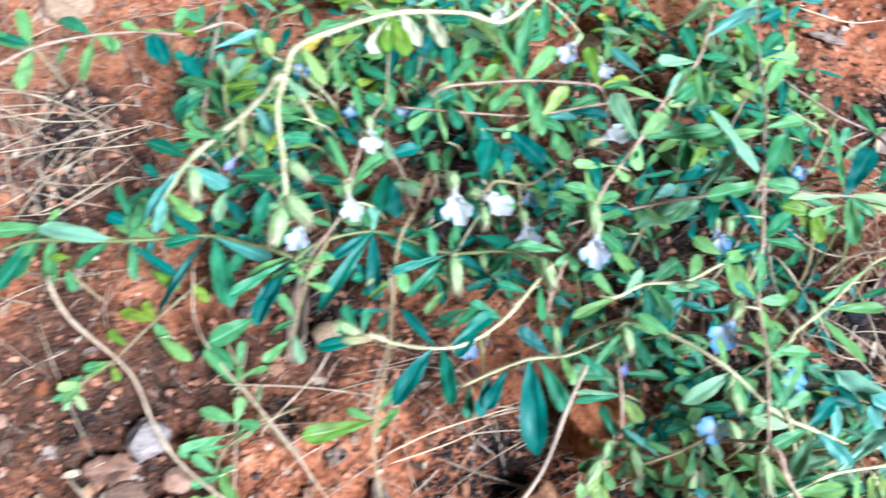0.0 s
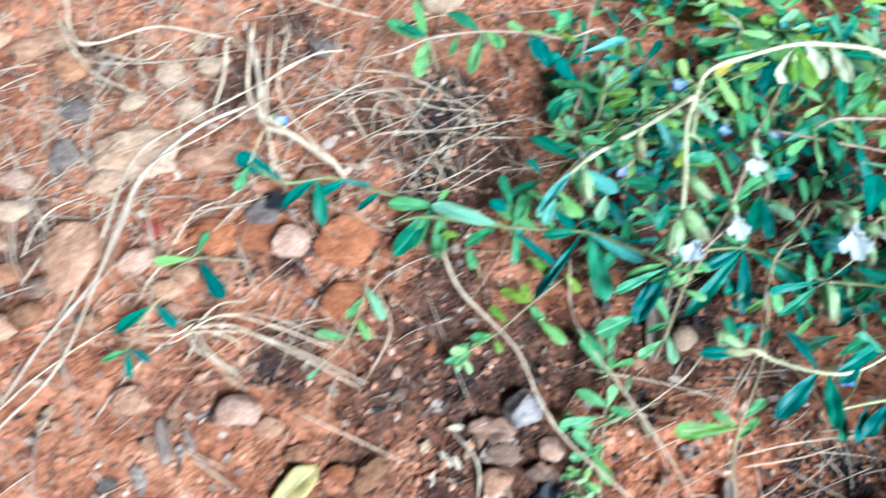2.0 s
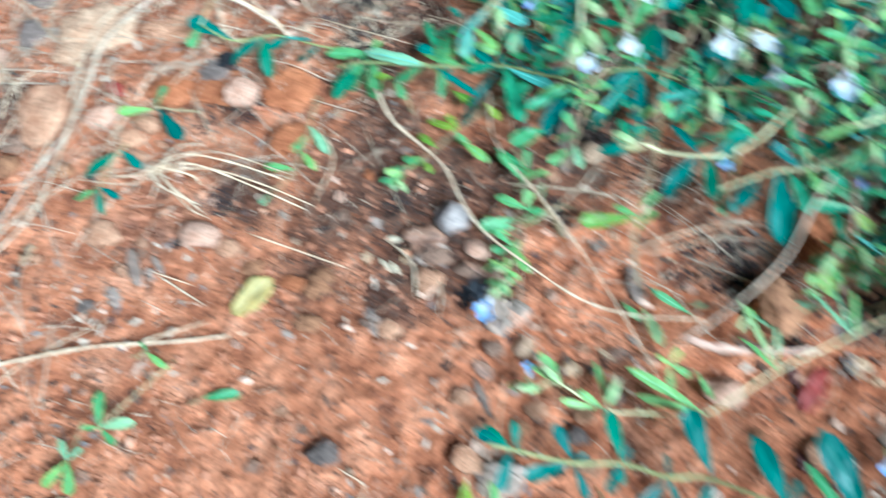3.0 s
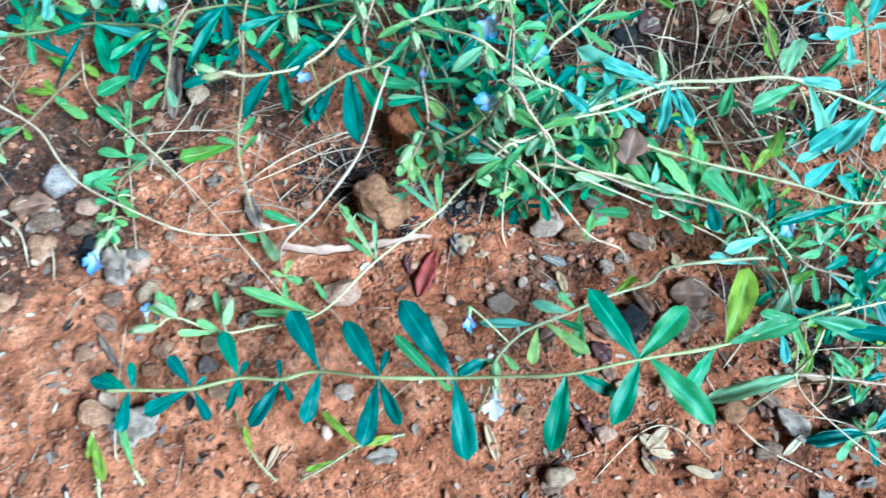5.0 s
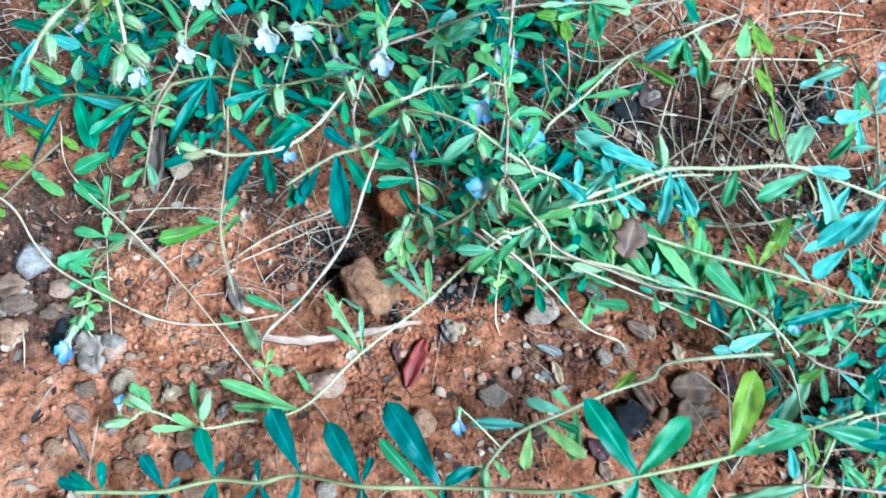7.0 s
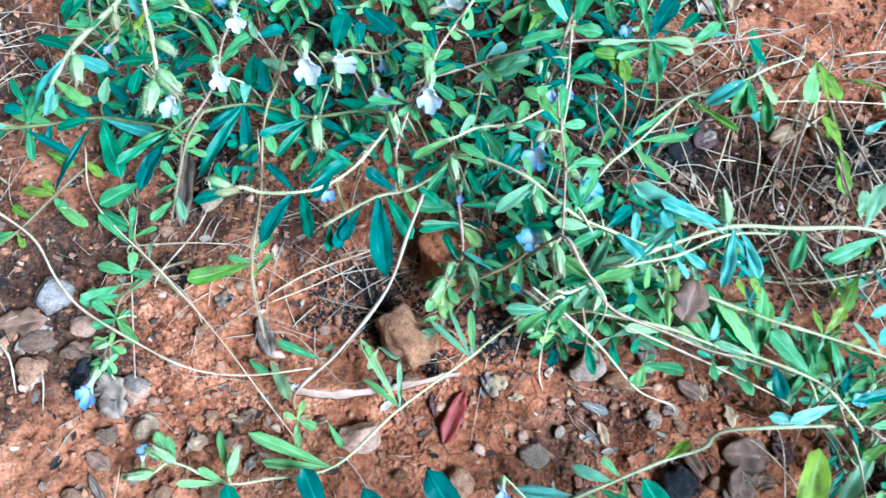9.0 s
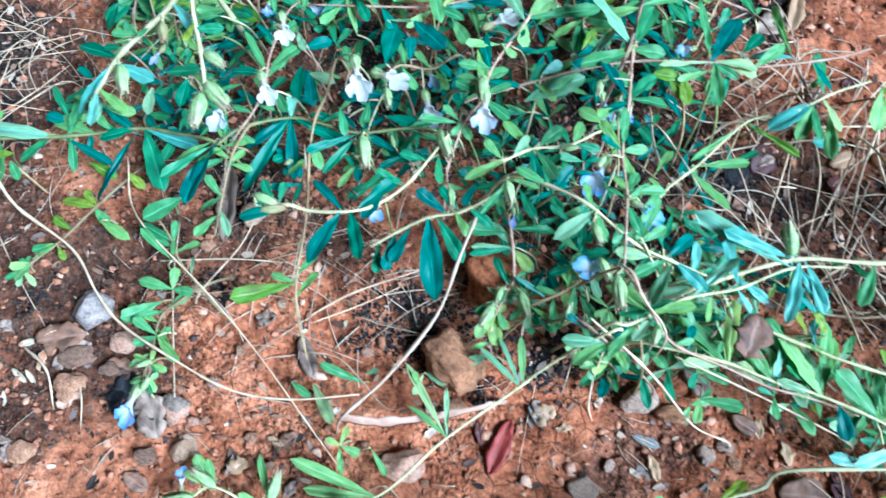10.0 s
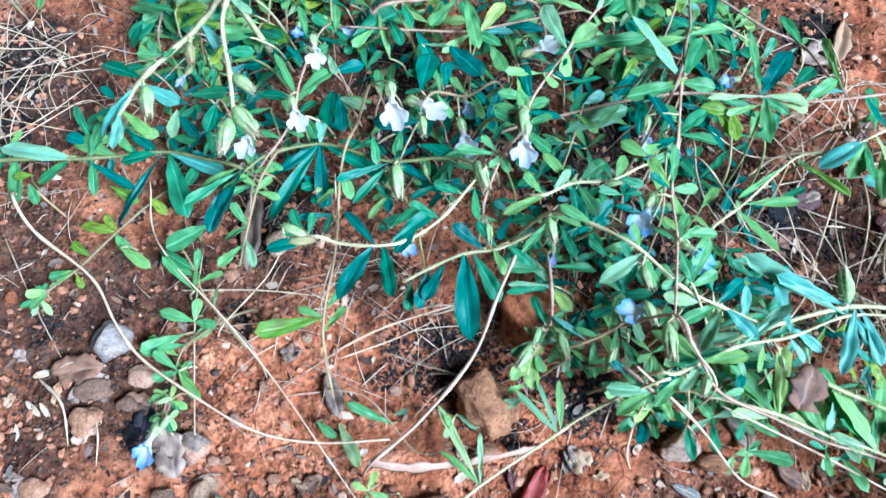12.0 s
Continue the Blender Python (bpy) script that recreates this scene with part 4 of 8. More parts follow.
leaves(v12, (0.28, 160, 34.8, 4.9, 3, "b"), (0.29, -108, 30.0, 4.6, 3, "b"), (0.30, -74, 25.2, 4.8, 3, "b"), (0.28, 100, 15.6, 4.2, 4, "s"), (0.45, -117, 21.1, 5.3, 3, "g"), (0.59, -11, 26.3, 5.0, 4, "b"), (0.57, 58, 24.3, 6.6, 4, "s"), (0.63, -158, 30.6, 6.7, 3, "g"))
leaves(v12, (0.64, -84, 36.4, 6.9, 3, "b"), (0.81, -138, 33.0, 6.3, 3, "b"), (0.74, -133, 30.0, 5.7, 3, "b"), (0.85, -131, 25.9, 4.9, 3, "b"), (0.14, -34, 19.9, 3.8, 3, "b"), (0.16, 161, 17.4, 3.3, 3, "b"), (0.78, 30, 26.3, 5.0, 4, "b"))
v13 = vine("l", 1.1, [(159, 21, 42), (175, 17, 44), (196, 11, 45), (214, 3, 46), (234, -4, 47), (257, -16, 50), (271, -25, 42), (282, -37, 36)], 0)
leaves(v13, (0.28, 131, 26.2, 6.0, 3, "g"), (0.29, 79, 28.7, 5.2, 4, "l"), (0.43, 117, 18.4, 5.0, 3, "l"), (0.43, 63, 17.2, 4.5, 4, "b"), (0.57, 117, 30.8, 7.4, 3, "l"), (0.57, 73, 34.2, 6.8, 4, "l"), (0.56, 159, 18.5, 4.0, 3, "s"), (0.71, 128, 28.0, 8.1, 3, "g"))
leaves(v13, (0.71, 56, 19.6, 5.3, 4, "l"), (0.71, 86, 20.4, 4.1, 4, "g"), (0.86, -164, 26.4, 5.3, 3, "b"), (0.86, 34, 18.0, 4.5, 4, "g"), (0.61, -83, 16.0, 6.0, 3, "d"))
v14 = vine("l", 1.1, [(206, 29, 48), (216, 23, 50), (239, 12, 52), (262, 3, 54), (283, -7, 58), (306, -19, 62), (334, -19, 62)], 0)
leaves(v14, (0.83, -169, 41.5, 4.0, 3, "d"), (0.84, 113, 16.9, 4.2, 3, "b"), (0.50, 99, 12.1, 3.3, 4, "y"), (0.50, 45, 16.6, 4.5, 4, "y"), (0.52, -80, 19.2, 4.8, 3, "g"), (0.67, 116, 17.7, 3.9, 3, "b"), (0.34, 151, 13.6, 3.7, 3, "g"))
v15 = vine("t", 1.0, [(162, 154, 71), (161, 151, 71), (156, 124, 73), (150, 98, 75), (149, 76, 78), (144, 44, 81)], 0)
leaves(v15, (0.19, 120, 38.5, 7.0, 4, "b"), (0.19, 62, 24.5, 7.1, 4, "c"), (0.21, -163, 25.8, 6.7, 3, "g"), (0.20, -8, 15.0, 6.0, 3, "g"), (0.40, 116, 23.2, 6.0, 4, "d"), (0.40, 45, 19.5, 5.0, 4, "c"), (0.40, -3, 18.1, 5.0, 4, "g"), (0.41, -159, 15.0, 4.1, 3, "d"))
leaves(v15, (0.60, 122, 16.4, 3.9, 3, "g"), (0.60, 5, 11.7, 4.0, 4, "g"), (0.59, 81, 19.1, 4.0, 4, "g"), (0.61, -78, 16.0, 4.3, 3, "g"), (0.60, 143, 10.9, 2.9, 3, "d"), (0.81, 146, 10.1, 2.7, 3, "g"), (0.81, 28, 12.4, 3.3, 4, "g"), (0.83, -70, 15.0, 4.1, 3, "g"))
v16 = vine("t", 1.0, [(158, 149, 72), (171, 181, 58), (177, 198, 52), (179, 230, 50), (182, 255, 48), (187, 274, 46)], 0)
leaves(v16, (0.59, 105, 24.7, 6.0, 4, "c"), (0.59, 52, 20.9, 7.0, 4, "c"), (0.58, 10, 20.4, 5.3, 4, "g"), (0.46, 144, 16.8, 5.0, 3, "g"), (0.46, 58, 24.1, 6.0, 4, "g"), (0.23, -170, 17.8, 4.8, 3, "g"), (0.25, 20, 22.4, 5.0, 4, "g"), (0.76, 122, 18.5, 5.0, 4, "g"))
leaves(v16, (0.76, 32, 19.6, 5.3, 4, "d"))
v17 = vine("t", 1.0, [(161, 259, 50), (149, 226, 50), (130, 201, 50), (116, 178, 55), (98, 152, 53), (93, 136, 52), (85, 127, 48), (77, 108, 40), (76, 100, 36)], 1)
leaves(v17, (0.13, 103, 20.8, 6.0, 4, "c"), (0.13, -172, 20.7, 5.0, 3, "s"), (0.13, -86, 23.3, 6.0, 3, "g"), (0.12, 8, 14.4, 8.0, 4, "c"), (0.13, -131, 25.0, 7.0, 3, "g"), (0.07, 33, 29.3, 7.0, 4, "b"), (0.25, 156, 20.9, 5.1, 3, "l"), (0.24, 53, 20.2, 6.1, 4, "b"))
leaves(v17, (0.25, -59, 6.2, 5.1, 3, "g"), (0.37, 44, 18.3, 7.1, 4, "l"), (0.38, 115, 25.8, 7.1, 4, "s"), (0.38, -99, 15.0, 7.0, 3, "l"), (0.37, 7, 36.7, 6.1, 4, "g"), (0.50, 173, 16.2, 4.4, 3, "g"), (0.51, 100, 17.9, 4.8, 4, "d"), (0.61, 148, 15.6, 4.2, 3, "g"))
leaves(v17, (0.62, -42, 16.7, 5.1, 3, "g"), (0.61, 25, 14.8, 4.0, 4, "g"), (0.60, 91, 20.8, 5.6, 4, "g"), (0.75, -131, 10.5, 2.8, 3, "g"))
v18 = vine("t", 1.0, [(22, 205, 40), (29, 208, 44), (45, 211, 44), (66, 215, 42), (87, 216, 41), (104, 214, 40)], 1)
leaves(v18, (0.60, 107, 35.5, 7.0, 4, "g"), (0.61, 52, 24.0, 6.0, 4, "g"), (0.59, -128, 22.5, 6.0, 3, "g"), (0.62, -78, 30.6, 6.0, 3, "g"), (0.99, 103, 22.9, 6.2, 4, "y"), (0.99, 9, 15.4, 4.2, 4, "g"), (0.98, 18, 16.4, 6.0, 4, "y"), (0.40, 127, 13.7, 3.7, 4, "g"))
leaves(v18, (0.40, 56, 14.3, 3.9, 4, "g"))
v19 = vine("t", .8, [(5, 208, 25), (44, 202, 32), (71, 201, 34), (101, 207, 36), (130, 207, 44)], 1)
leaves(v19, (0.50, -26, 17.8, 4.4, 3, "g"), (0.25, 148, 13.3, 3.6, 4, "g"), (0.64, 31, 19.4, 5.2, 4, "g"), (0.25, -62, 17.5, 4.7, 3, "d"), (0.11, -130, 16.3, 4.4, 3, "g"))
v20 = vine("l", .9, [(96, 107, 46), (103, 106, 49), (116, 113, 46), (135, 116, 44), (153, 126, 40)], 1)
leaves(v20, (0.49, 129, 19.3, 5.1, 3, "g"), (0.52, -56, 18.3, 5.1, 3, "g"), (0.49, -78, 18.2, 6.1, 3, "c"), (0.75, 114, 12.8, 5.0, 3, "c"), (0.77, 64, 13.4, 5.0, 4, "g"), (0.78, -14, 12.9, 4.0, 3, "c"), (0.24, -153, 21.0, 4.0, 3, "g"), (0.22, 131, 12.9, 3.5, 3, "g"))
leaves(v20, (1.00, 26, 13.8, 3.7, 4, "g"), (0.33, 52, 13.4, 3.6, 4, "s"))
v21 = vine("l", 1.1, [(103, 93, 60), (118, 84, 70), (133, 72, 77), (152, 57, 72), (171, 52, 62), (190, 49, 50)], 0)
leaves(v21, (0.43, -145, 21.0, 5.5, 3, "s"), (0.43, -79, 14.9, 4.0, 3, "g"), (0.60, 60, 24.4, 5.8, 4, "g"), (0.77, 42, 18.2, 5.0, 4, "d"), (0.77, -154, 17.7, 4.6, 3, "g"), (0.61, 29, 15.3, 4.1, 4, "g"), (0.80, -124, 21.6, 5.8, 3, "s"), (0.20, 149, 15.9, 4.3, 3, "g"))
leaves(v21, (0.82, -47, 17.3, 4.7, 3, "b"), (0.97, 27, 20.0, 5.0, 4, "c"), (0.41, 98, 11.7, 3.2, 4, "g"))
v22 = vine("t", 1.0, [(144, 44, 80), (152, 35, 74), (159, 27, 66), (171, 18, 52), (196, 9, 44), (214, 1, 42), (234, -5, 42), (253, -12, 40)], 0)
leaves(v22, (0.26, 8, 18.7, 5.0, 4, "g"), (0.26, 135, 15.6, 4.2, 3, "g"), (0.57, 128, 30.0, 6.0, 3, "l"), (0.57, 77, 20.5, 5.0, 3, "l"), (0.71, 115, 22.3, 5.8, 3, "l"), (0.72, 67, 19.9, 5.4, 4, "l"), (0.71, 49, 12.3, 4.0, 4, "b"), (0.86, 119, 36.4, 6.0, 3, "g"))
leaves(v22, (0.86, 67, 25.4, 6.9, 4, "g"), (0.43, 13, 9.5, 2.6, 4, "g"), (0.44, 167, 12.3, 3.3, 3, "g"), (0.86, 159, 9.9, 2.7, 3, "l"), (0.47, 74, 12.1, 3.3, 3, "d"))
v23 = vine("l", 1.0, [(141, 25, 62), (150, 25, 62), (175, 36, 60), (200, 41, 58), (225, 50, 58), (249, 50, 58)], 0)
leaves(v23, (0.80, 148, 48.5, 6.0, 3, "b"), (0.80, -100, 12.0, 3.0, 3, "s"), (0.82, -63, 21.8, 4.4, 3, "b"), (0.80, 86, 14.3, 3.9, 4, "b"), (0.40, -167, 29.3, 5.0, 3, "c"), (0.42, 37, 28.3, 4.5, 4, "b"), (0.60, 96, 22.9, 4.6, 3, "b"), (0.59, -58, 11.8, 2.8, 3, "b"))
leaves(v23, (0.50, -109, 13.6, 3.3, 3, "g"), (0.30, -131, 15.9, 4.3, 3, "s"), (0.29, 142, 22.4, 5.4, 3, "g"))
v24 = vine("t", 1.0, [(105, 82, 36), (107, 56, 30), (103, 47, 28), (96, 33, 26), (96, 18, 18)], 0)
leaves(v24, (0.05, 4, 22.8, 4.0, 3, "c"), (0.06, 176, 21.1, 5.7, 3, "g"), (0.13, -51, 12.8, 7.0, 3, "l"), (0.52, -149, 16.6, 4.0, 3, "g"), (0.53, -8, 4.0, 4.0, 3, "g"), (0.66, -125, 9.5, 4.0, 3, "l"), (0.64, -69, 9.6, 5.0, 3, "g"), (0.87, -160, 9.3, 2.5, 3, "g"))
leaves(v24, (0.84, -34, 8.1, 2.2, 3, "g"), (0.56, 131, 9.7, 2.6, 3, "s"))
v25 = vine("g", .8, [(108, 39, 30), (121, 43, 34), (131, 47, 38), (140, 53, 42)], 1)
leaves(v25, (0.34, 140, 18.2, 3.2, 3, "b"), (0.66, 106, 12.6, 3.4, 3, "g"), (0.61, 66, 19.2, 5.2, 4, "g"), (0.49, 159, 10.7, 2.9, 3, "g"), (0.74, -100, 15.1, 4.1, 3, "g"), (0.41, -92, 16.8, 4.0, 3, "g"), (0.15, -106, 11.8, 3.2, 3, "s"), (0.13, -36, 10.1, 2.7, 3, "g"))
v26 = vine("t", 1.0, [(128, 28, 58), (142, 17, 58), (154, 16, 45)], 0)
leaves(v26, (0.08, -52, 15.0, 6.0, 3, "g"), (0.50, 50, 14.2, 3.7, 4, "d"), (0.54, -64, 10.1, 2.7, 3, "g"), (0.42, 179, 18.3, 4.9, 3, "s"), (0.44, -152, 17.0, 4.6, 3, "g"), (0.16, 147, 10.4, 2.8, 3, "d"))
v27 = vine("l", 1.0, [(176, 90, 40), (184, 98, 38), (199, 109, 38), (226, 132, 38), (245, 133, 45), (268, 144, 45), (289, 151, 45)], 0)
leaves(v27, (0.77, -150, 30.9, 8.1, 3, "b"), (0.75, -118, 23.1, 6.1, 3, "l"), (0.49, -32, 31.9, 2.2, 3, "y"), (0.29, -54, 26.6, 6.0, 3, "g"), (0.32, 3, 26.1, 5.0, 4, "g"), (0.50, -41, 9.8, 2.0, 3, "g"), (0.79, -70, 19.4, 5.2, 3, "s"), (0.09, 132, 9.9, 2.7, 3, "g"))
v28 = vine("t", 1.0, [(84, 143, 35), (118, 151, 42), (140, 153, 50), (167, 157, 52), (201, 153, 58), (225, 154, 52), (270, 162, 48), (293, 170, 45)], 0)
leaves(v28, (0.58, 93, 34.0, 4.0, 4, "g"), (0.58, 55, 31.2, 8.4, 4, "d"), (0.59, -92, 21.6, 5.8, 3, "g"), (0.59, 0, 22.9, 6.1, 4, "s"), (0.58, -35, 15.1, 3.6, 3, "g"), (0.72, 35, 21.3, 5.5, 4, "g"), (0.82, -78, 18.6, 5.0, 3, "d"), (0.14, 44, 15.5, 7.0, 4, "c"))
leaves(v28, (0.15, -39, 14.9, 4.0, 3, "g"), (0.29, -136, 15.9, 4.3, 3, "g"), (0.29, 49, 29.4, 5.0, 4, "s"), (0.48, -61, 25.4, 6.9, 3, "y"), (0.48, -21, 25.0, 5.0, 3, "g"))
v29 = vine("t", 1.0, [(196, 244, 20), (210, 230, 24), (229, 216, 23), (249, 206, 22), (250, 180, 36), (250, 165, 46), (257, 149, 42), (263, 135, 40)], 0)
leaves(v29, (0.43, 118, 20.6, 5.0, 4, "c"), (0.43, 61, 6.3, 5.0, 4, "g"), (0.72, 106, 28.2, 3.0, 4, "g"), (0.28, 71, 12.3, 3.3, 4, "d"), (0.86, 27, 13.5, 3.6, 4, "g"), (0.73, 172, 20.8, 5.6, 3, "b"))
v30 = vine("g", .9, [(-82, 121, 4), (-100, 100, 6), (-114, 82, 7), (-125, 71, 8), (-132, 64, 8)], 0)
leaves(v30, (0.25, 166, 17.5, 6.0, 4, "y"), (0.24, 133, 10.4, 6.0, 4, "y"), (0.26, -47, 11.9, 6.0, 3, "g"), (0.42, 146, 13.0, 4.0, 4, "y"), (0.72, 51, 10.2, 2.8, 3, "g"), (0.90, -147, 9.6, 2.6, 4, "g"), (0.92, -93, 8.7, 2.3, 3, "s"), (0.89, 82, 7.0, 1.9, 3, "g"))
leaves(v30, (0.90, 157, 7.6, 2.1, 4, "g"), (0.91, -48, 10.1, 2.7, 3, "s"))
v31 = vine("g", .9, [(-41, 57, 11), (-52, 50, 10), (-61, 42, 9), (-63, 27, 10), (-65, 14, 12), (-66, 8, 14)], 0)
leaves(v31, (0.34, -170, 21.0, 5.7, 4, "g"), (0.33, 41, 13.9, 3.8, 3, "g"), (0.47, -59, 18.9, 4.9, 3, "g"), (0.44, 152, 16.7, 4.5, 4, "g"), (0.64, -150, 11.7, 3.2, 3, "l"), (0.64, -65, 10.6, 2.9, 3, "g"), (0.80, -146, 7.2, 1.9, 3, "l"), (0.78, -55, 10.6, 2.9, 3, "l"))
leaves(v31, (0.54, 36, 8.8, 2.4, 3, "g"), (0.68, 163, 7.7, 2.1, 4, "l"))
v32 = vine("g", .8, [(-42, 55, 11), (-54, 69, 10), (-59, 80, 9), (-67, 92, 8)], 0)
leaves(v32, (0.58, 156, 17.8, 4.8, 4, "g"), (0.64, 89, 12.3, 3.3, 4, "g"), (0.67, 148, 20.0, 5.4, 4, "g"), (0.16, 85, 9.8, 2.6, 3, "s"), (0.50, 26, 12.4, 3.3, 3, "g"))
v33 = vine("d", 1.0, [(-123, 137, 12), (-143, 139, 6), (-160, 144, 6), (-191, 147, 4), (-218, 150, 6), (-242, 141, 10), (-263, 147, 14)], 0)
leaves(v33, (0.30, -82, 27.3, 7.4, 3, "g"), (0.32, -119, 35.8, 9.3, 3, "c"), (0.32, -172, 26.5, 7.2, 3, "g"), (0.32, 72, 11.1, 3.0, 4, "g"), (0.34, -102, 26.6, 7.2, 3, "g"), (0.83, 162, 32.9, 8.9, 4, "d"), (0.72, -132, 25.1, 6.5, 3, "d"), (0.72, -70, 26.1, 7.0, 3, "c"))
leaves(v33, (0.65, -9, 21.4, 4.7, 3, "b"), (0.62, -143, 21.4, 5.6, 3, "d"), (1.00, -97, 17.4, 4.7, 3, "g"), (0.50, -128, 16.7, 4.5, 3, "d"))
v34 = vine("g", .8, [(-267, 93, 6), (-277, 90, 12), (-291, 81, 8)], 0)
leaves(v34, (0.51, -163, 21.4, 4.7, 4, "g"), (0.46, -42, 28.8, 6.9, 3, "d"), (0.50, 84, 16.0, 3.2, 3, "g"))
v35 = vine("g", .8, [(-292, 64, 8), (-296, 53, 9), (-298, 37, 9)], 0)
leaves(v35, (0.13, -136, 24.4, 6.3, 3, "d"), (0.06, -32, 17.9, 4.7, 3, "d"), (0.99, -145, 15.0, 4.1, 4, "g"), (1.00, -69, 15.2, 4.1, 3, "d"), (0.96, -22, 14.1, 3.7, 3, "d"))
v36 = vine("g", .8, [(-186, 104, 5), (-186, 82, 6), (-190, 62, 6), (-199, 48, 6)], 0)
leaves(v36, (0.17, -46, 19.6, 5.3, 3, "s"), (0.23, -113, 15.7, 4.2, 3, "g"), (0.43, -46, 13.7, 3.7, 3, "g"), (0.99, -121, 9.4, 2.5, 3, "s"), (0.62, -177, 17.1, 4.6, 3, "g"))
v37 = vine("t", 1.2, [(-214, 223, 12), (-198, 230, 13), (-183, 240, 14), (-158, 248, 15), (-129, 251, 17), (-106, 251, 17), (-89, 265, 10)], 1)
leaves(v37, (0.32, 112, 27.1, 6.0, 4, "g"), (0.31, 160, 24.2, 6.5, 4, "g"), (0.33, -89, 26.3, 8.0, 3, "l"), (0.52, 147, 24.4, 8.0, 4, "c"), (0.53, -95, 26.5, 7.0, 3, "l"), (0.57, -70, 12.2, 3.3, 3, "g"), (0.68, -63, 18.9, 5.1, 3, "d"), (0.67, 159, 11.9, 5.0, 4, "l"))
leaves(v37, (0.78, 48, 11.0, 3.0, 4, "g"), (0.77, 169, 15.0, 4.1, 4, "l"), (0.45, -98, 14.9, 4.0, 3, "g"))
v38 = vine("t", .9, [(-94, 290, 3), (-95, 247, 5), (-93, 225, 8), (-94, 213, 6)], 1)
leaves(v38, (0.66, -132, 22.0, 8.0, 3, "c"), (0.65, 137, 21.8, 6.0, 4, "d"), (0.67, -19, 15.7, 7.0, 3, "c"), (0.64, 20, 11.4, 5.0, 3, "g"), (0.68, -54, 12.3, 3.3, 3, "g"), (0.66, 171, 16.9, 4.6, 4, "g"), (0.30, 34, 30.8, 5.1, 3, "b"), (0.63, 75, 12.2, 3.3, 4, "g"))
v39 = vine("t", .8, [(-12, 151, 34), (-19, 141, 30), (-27, 131, 26), (-33, 122, 20), (-35, 108, 12)], 0)
leaves(v39, (0.17, -23, 9.6, 2.6, 3, "g"), (0.26, 161, 11.3, 3.1, 3, "g"), (0.49, -33, 10.0, 2.7, 3, "g"), (0.77, -155, 11.6, 3.1, 3, "g"), (0.84, 42, 12.7, 3.4, 3, "g"))
v40 = vine("t", .8, [(-13, 160, 33), (-9, 179, 36), (-4, 201, 30), (3, 216, 20)], 0)
leaves(v40, (0.02, 116, 27.0, 4.0, 4, "g"), (0.02, 52, 23.4, 6.3, 4, "g"), (0.00, 167, 18.5, 5.1, 4, "c"), (0.31, 131, 14.3, 3.7, 4, "d"), (0.38, 38, 12.0, 3.2, 4, "g"), (0.60, -22, 12.3, 3.3, 3, "d"))
v41 = vine("g", .8, [(47, 153, 43), (54, 163, 38), (70, 166, 30), (84, 177, 26)], 1)
leaves(v41, (0.34, -62, 16.0, 4.3, 3, "g"), (0.66, 128, 13.0, 3.5, 4, "g"), (0.40, 99, 17.4, 4.7, 4, "g"), (0.69, -57, 13.8, 3.7, 3, "g"), (1.00, 125, 13.7, 3.7, 4, "g"))
v42 = vine("l", .9, [(349, 125, 40), (345, 100, 48), (343, 82, 54), (336, 57, 56), (333, 40, 55)], 0)
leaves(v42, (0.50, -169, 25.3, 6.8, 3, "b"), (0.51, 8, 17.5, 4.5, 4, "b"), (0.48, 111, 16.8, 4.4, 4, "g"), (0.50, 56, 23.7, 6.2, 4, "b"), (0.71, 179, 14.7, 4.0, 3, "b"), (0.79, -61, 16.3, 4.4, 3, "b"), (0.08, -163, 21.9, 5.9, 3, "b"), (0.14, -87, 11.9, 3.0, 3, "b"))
v43 = vine("t", .9, [(284, -35, 34), (293, -42, 34), (313, -50, 36), (339, -58, 36)], 0)
leaves(v43, (0.17, -114, 21.8, 4.8, 3, "s"), (0.33, -98, 17.7, 4.8, 3, "g"), (0.42, 21, 16.8, 4.5, 4, "d"), (0.47, -53, 20.3, 5.5, 3, "b"), (0.66, 20, 13.2, 3.6, 4, "d"), (0.66, -127, 17.2, 4.6, 3, "g"), (0.25, -128, 36.4, 6.6, 3, "s"), (0.05, 7, 15.0, 4.1, 4, "g"))
leaves(v43, (0.73, -74, 23.1, 6.2, 3, "d"), (0.71, 36, 23.2, 6.0, 4, "d"), (0.37, -157, 18.0, 4.3, 3, "y"))
v44 = vine("l", .9, [(264, -96, 40), (271, -88, 52), (281, -73, 58), (300, -68, 58), (322, -66, 58)], 0)
leaves(v44, (0.43, -12, 33.7, 7.4, 4, "d"), (0.27, 60, 15.8, 3.8, 4, "y"), (0.20, 101, 21.2, 4.2, 3, "g"), (0.27, -119, 10.0, 2.7, 3, "y"), (0.49, 158, 17.1, 3.4, 3, "b"), (0.50, 69, 13.1, 3.4, 4, "b"), (0.74, 40, 18.0, 4.3, 4, "g"))
v45 = vine("t", 1.0, [(269, -95, 42), (290, -98, 38), (319, -103, 32), (340, -106, 30)], 0)
leaves(v45, (0.00, -171, 47.4, 7.6, 3, "s"), (0.53, -142, 14.2, 2.8, 3, "g"), (0.36, 110, 12.0, 3.1, 3, "g"), (0.47, 13, 13.3, 2.7, 4, "d"))
v46 = vine("l", .8, [(331, -121, 20), (312, -123, 22), (302, -123, 20), (288, -124, 14)], 1)
leaves(v46, (0.42, -178, 32.3, 5.8, 3, "d"), (0.51, -89, 16.2, 3.9, 3, "d"), (0.56, 50, 12.1, 3.3, 4, "g"), (0.51, 21, 16.4, 4.1, 4, "d"), (0.68, -136, 17.2, 4.3, 3, "g"))
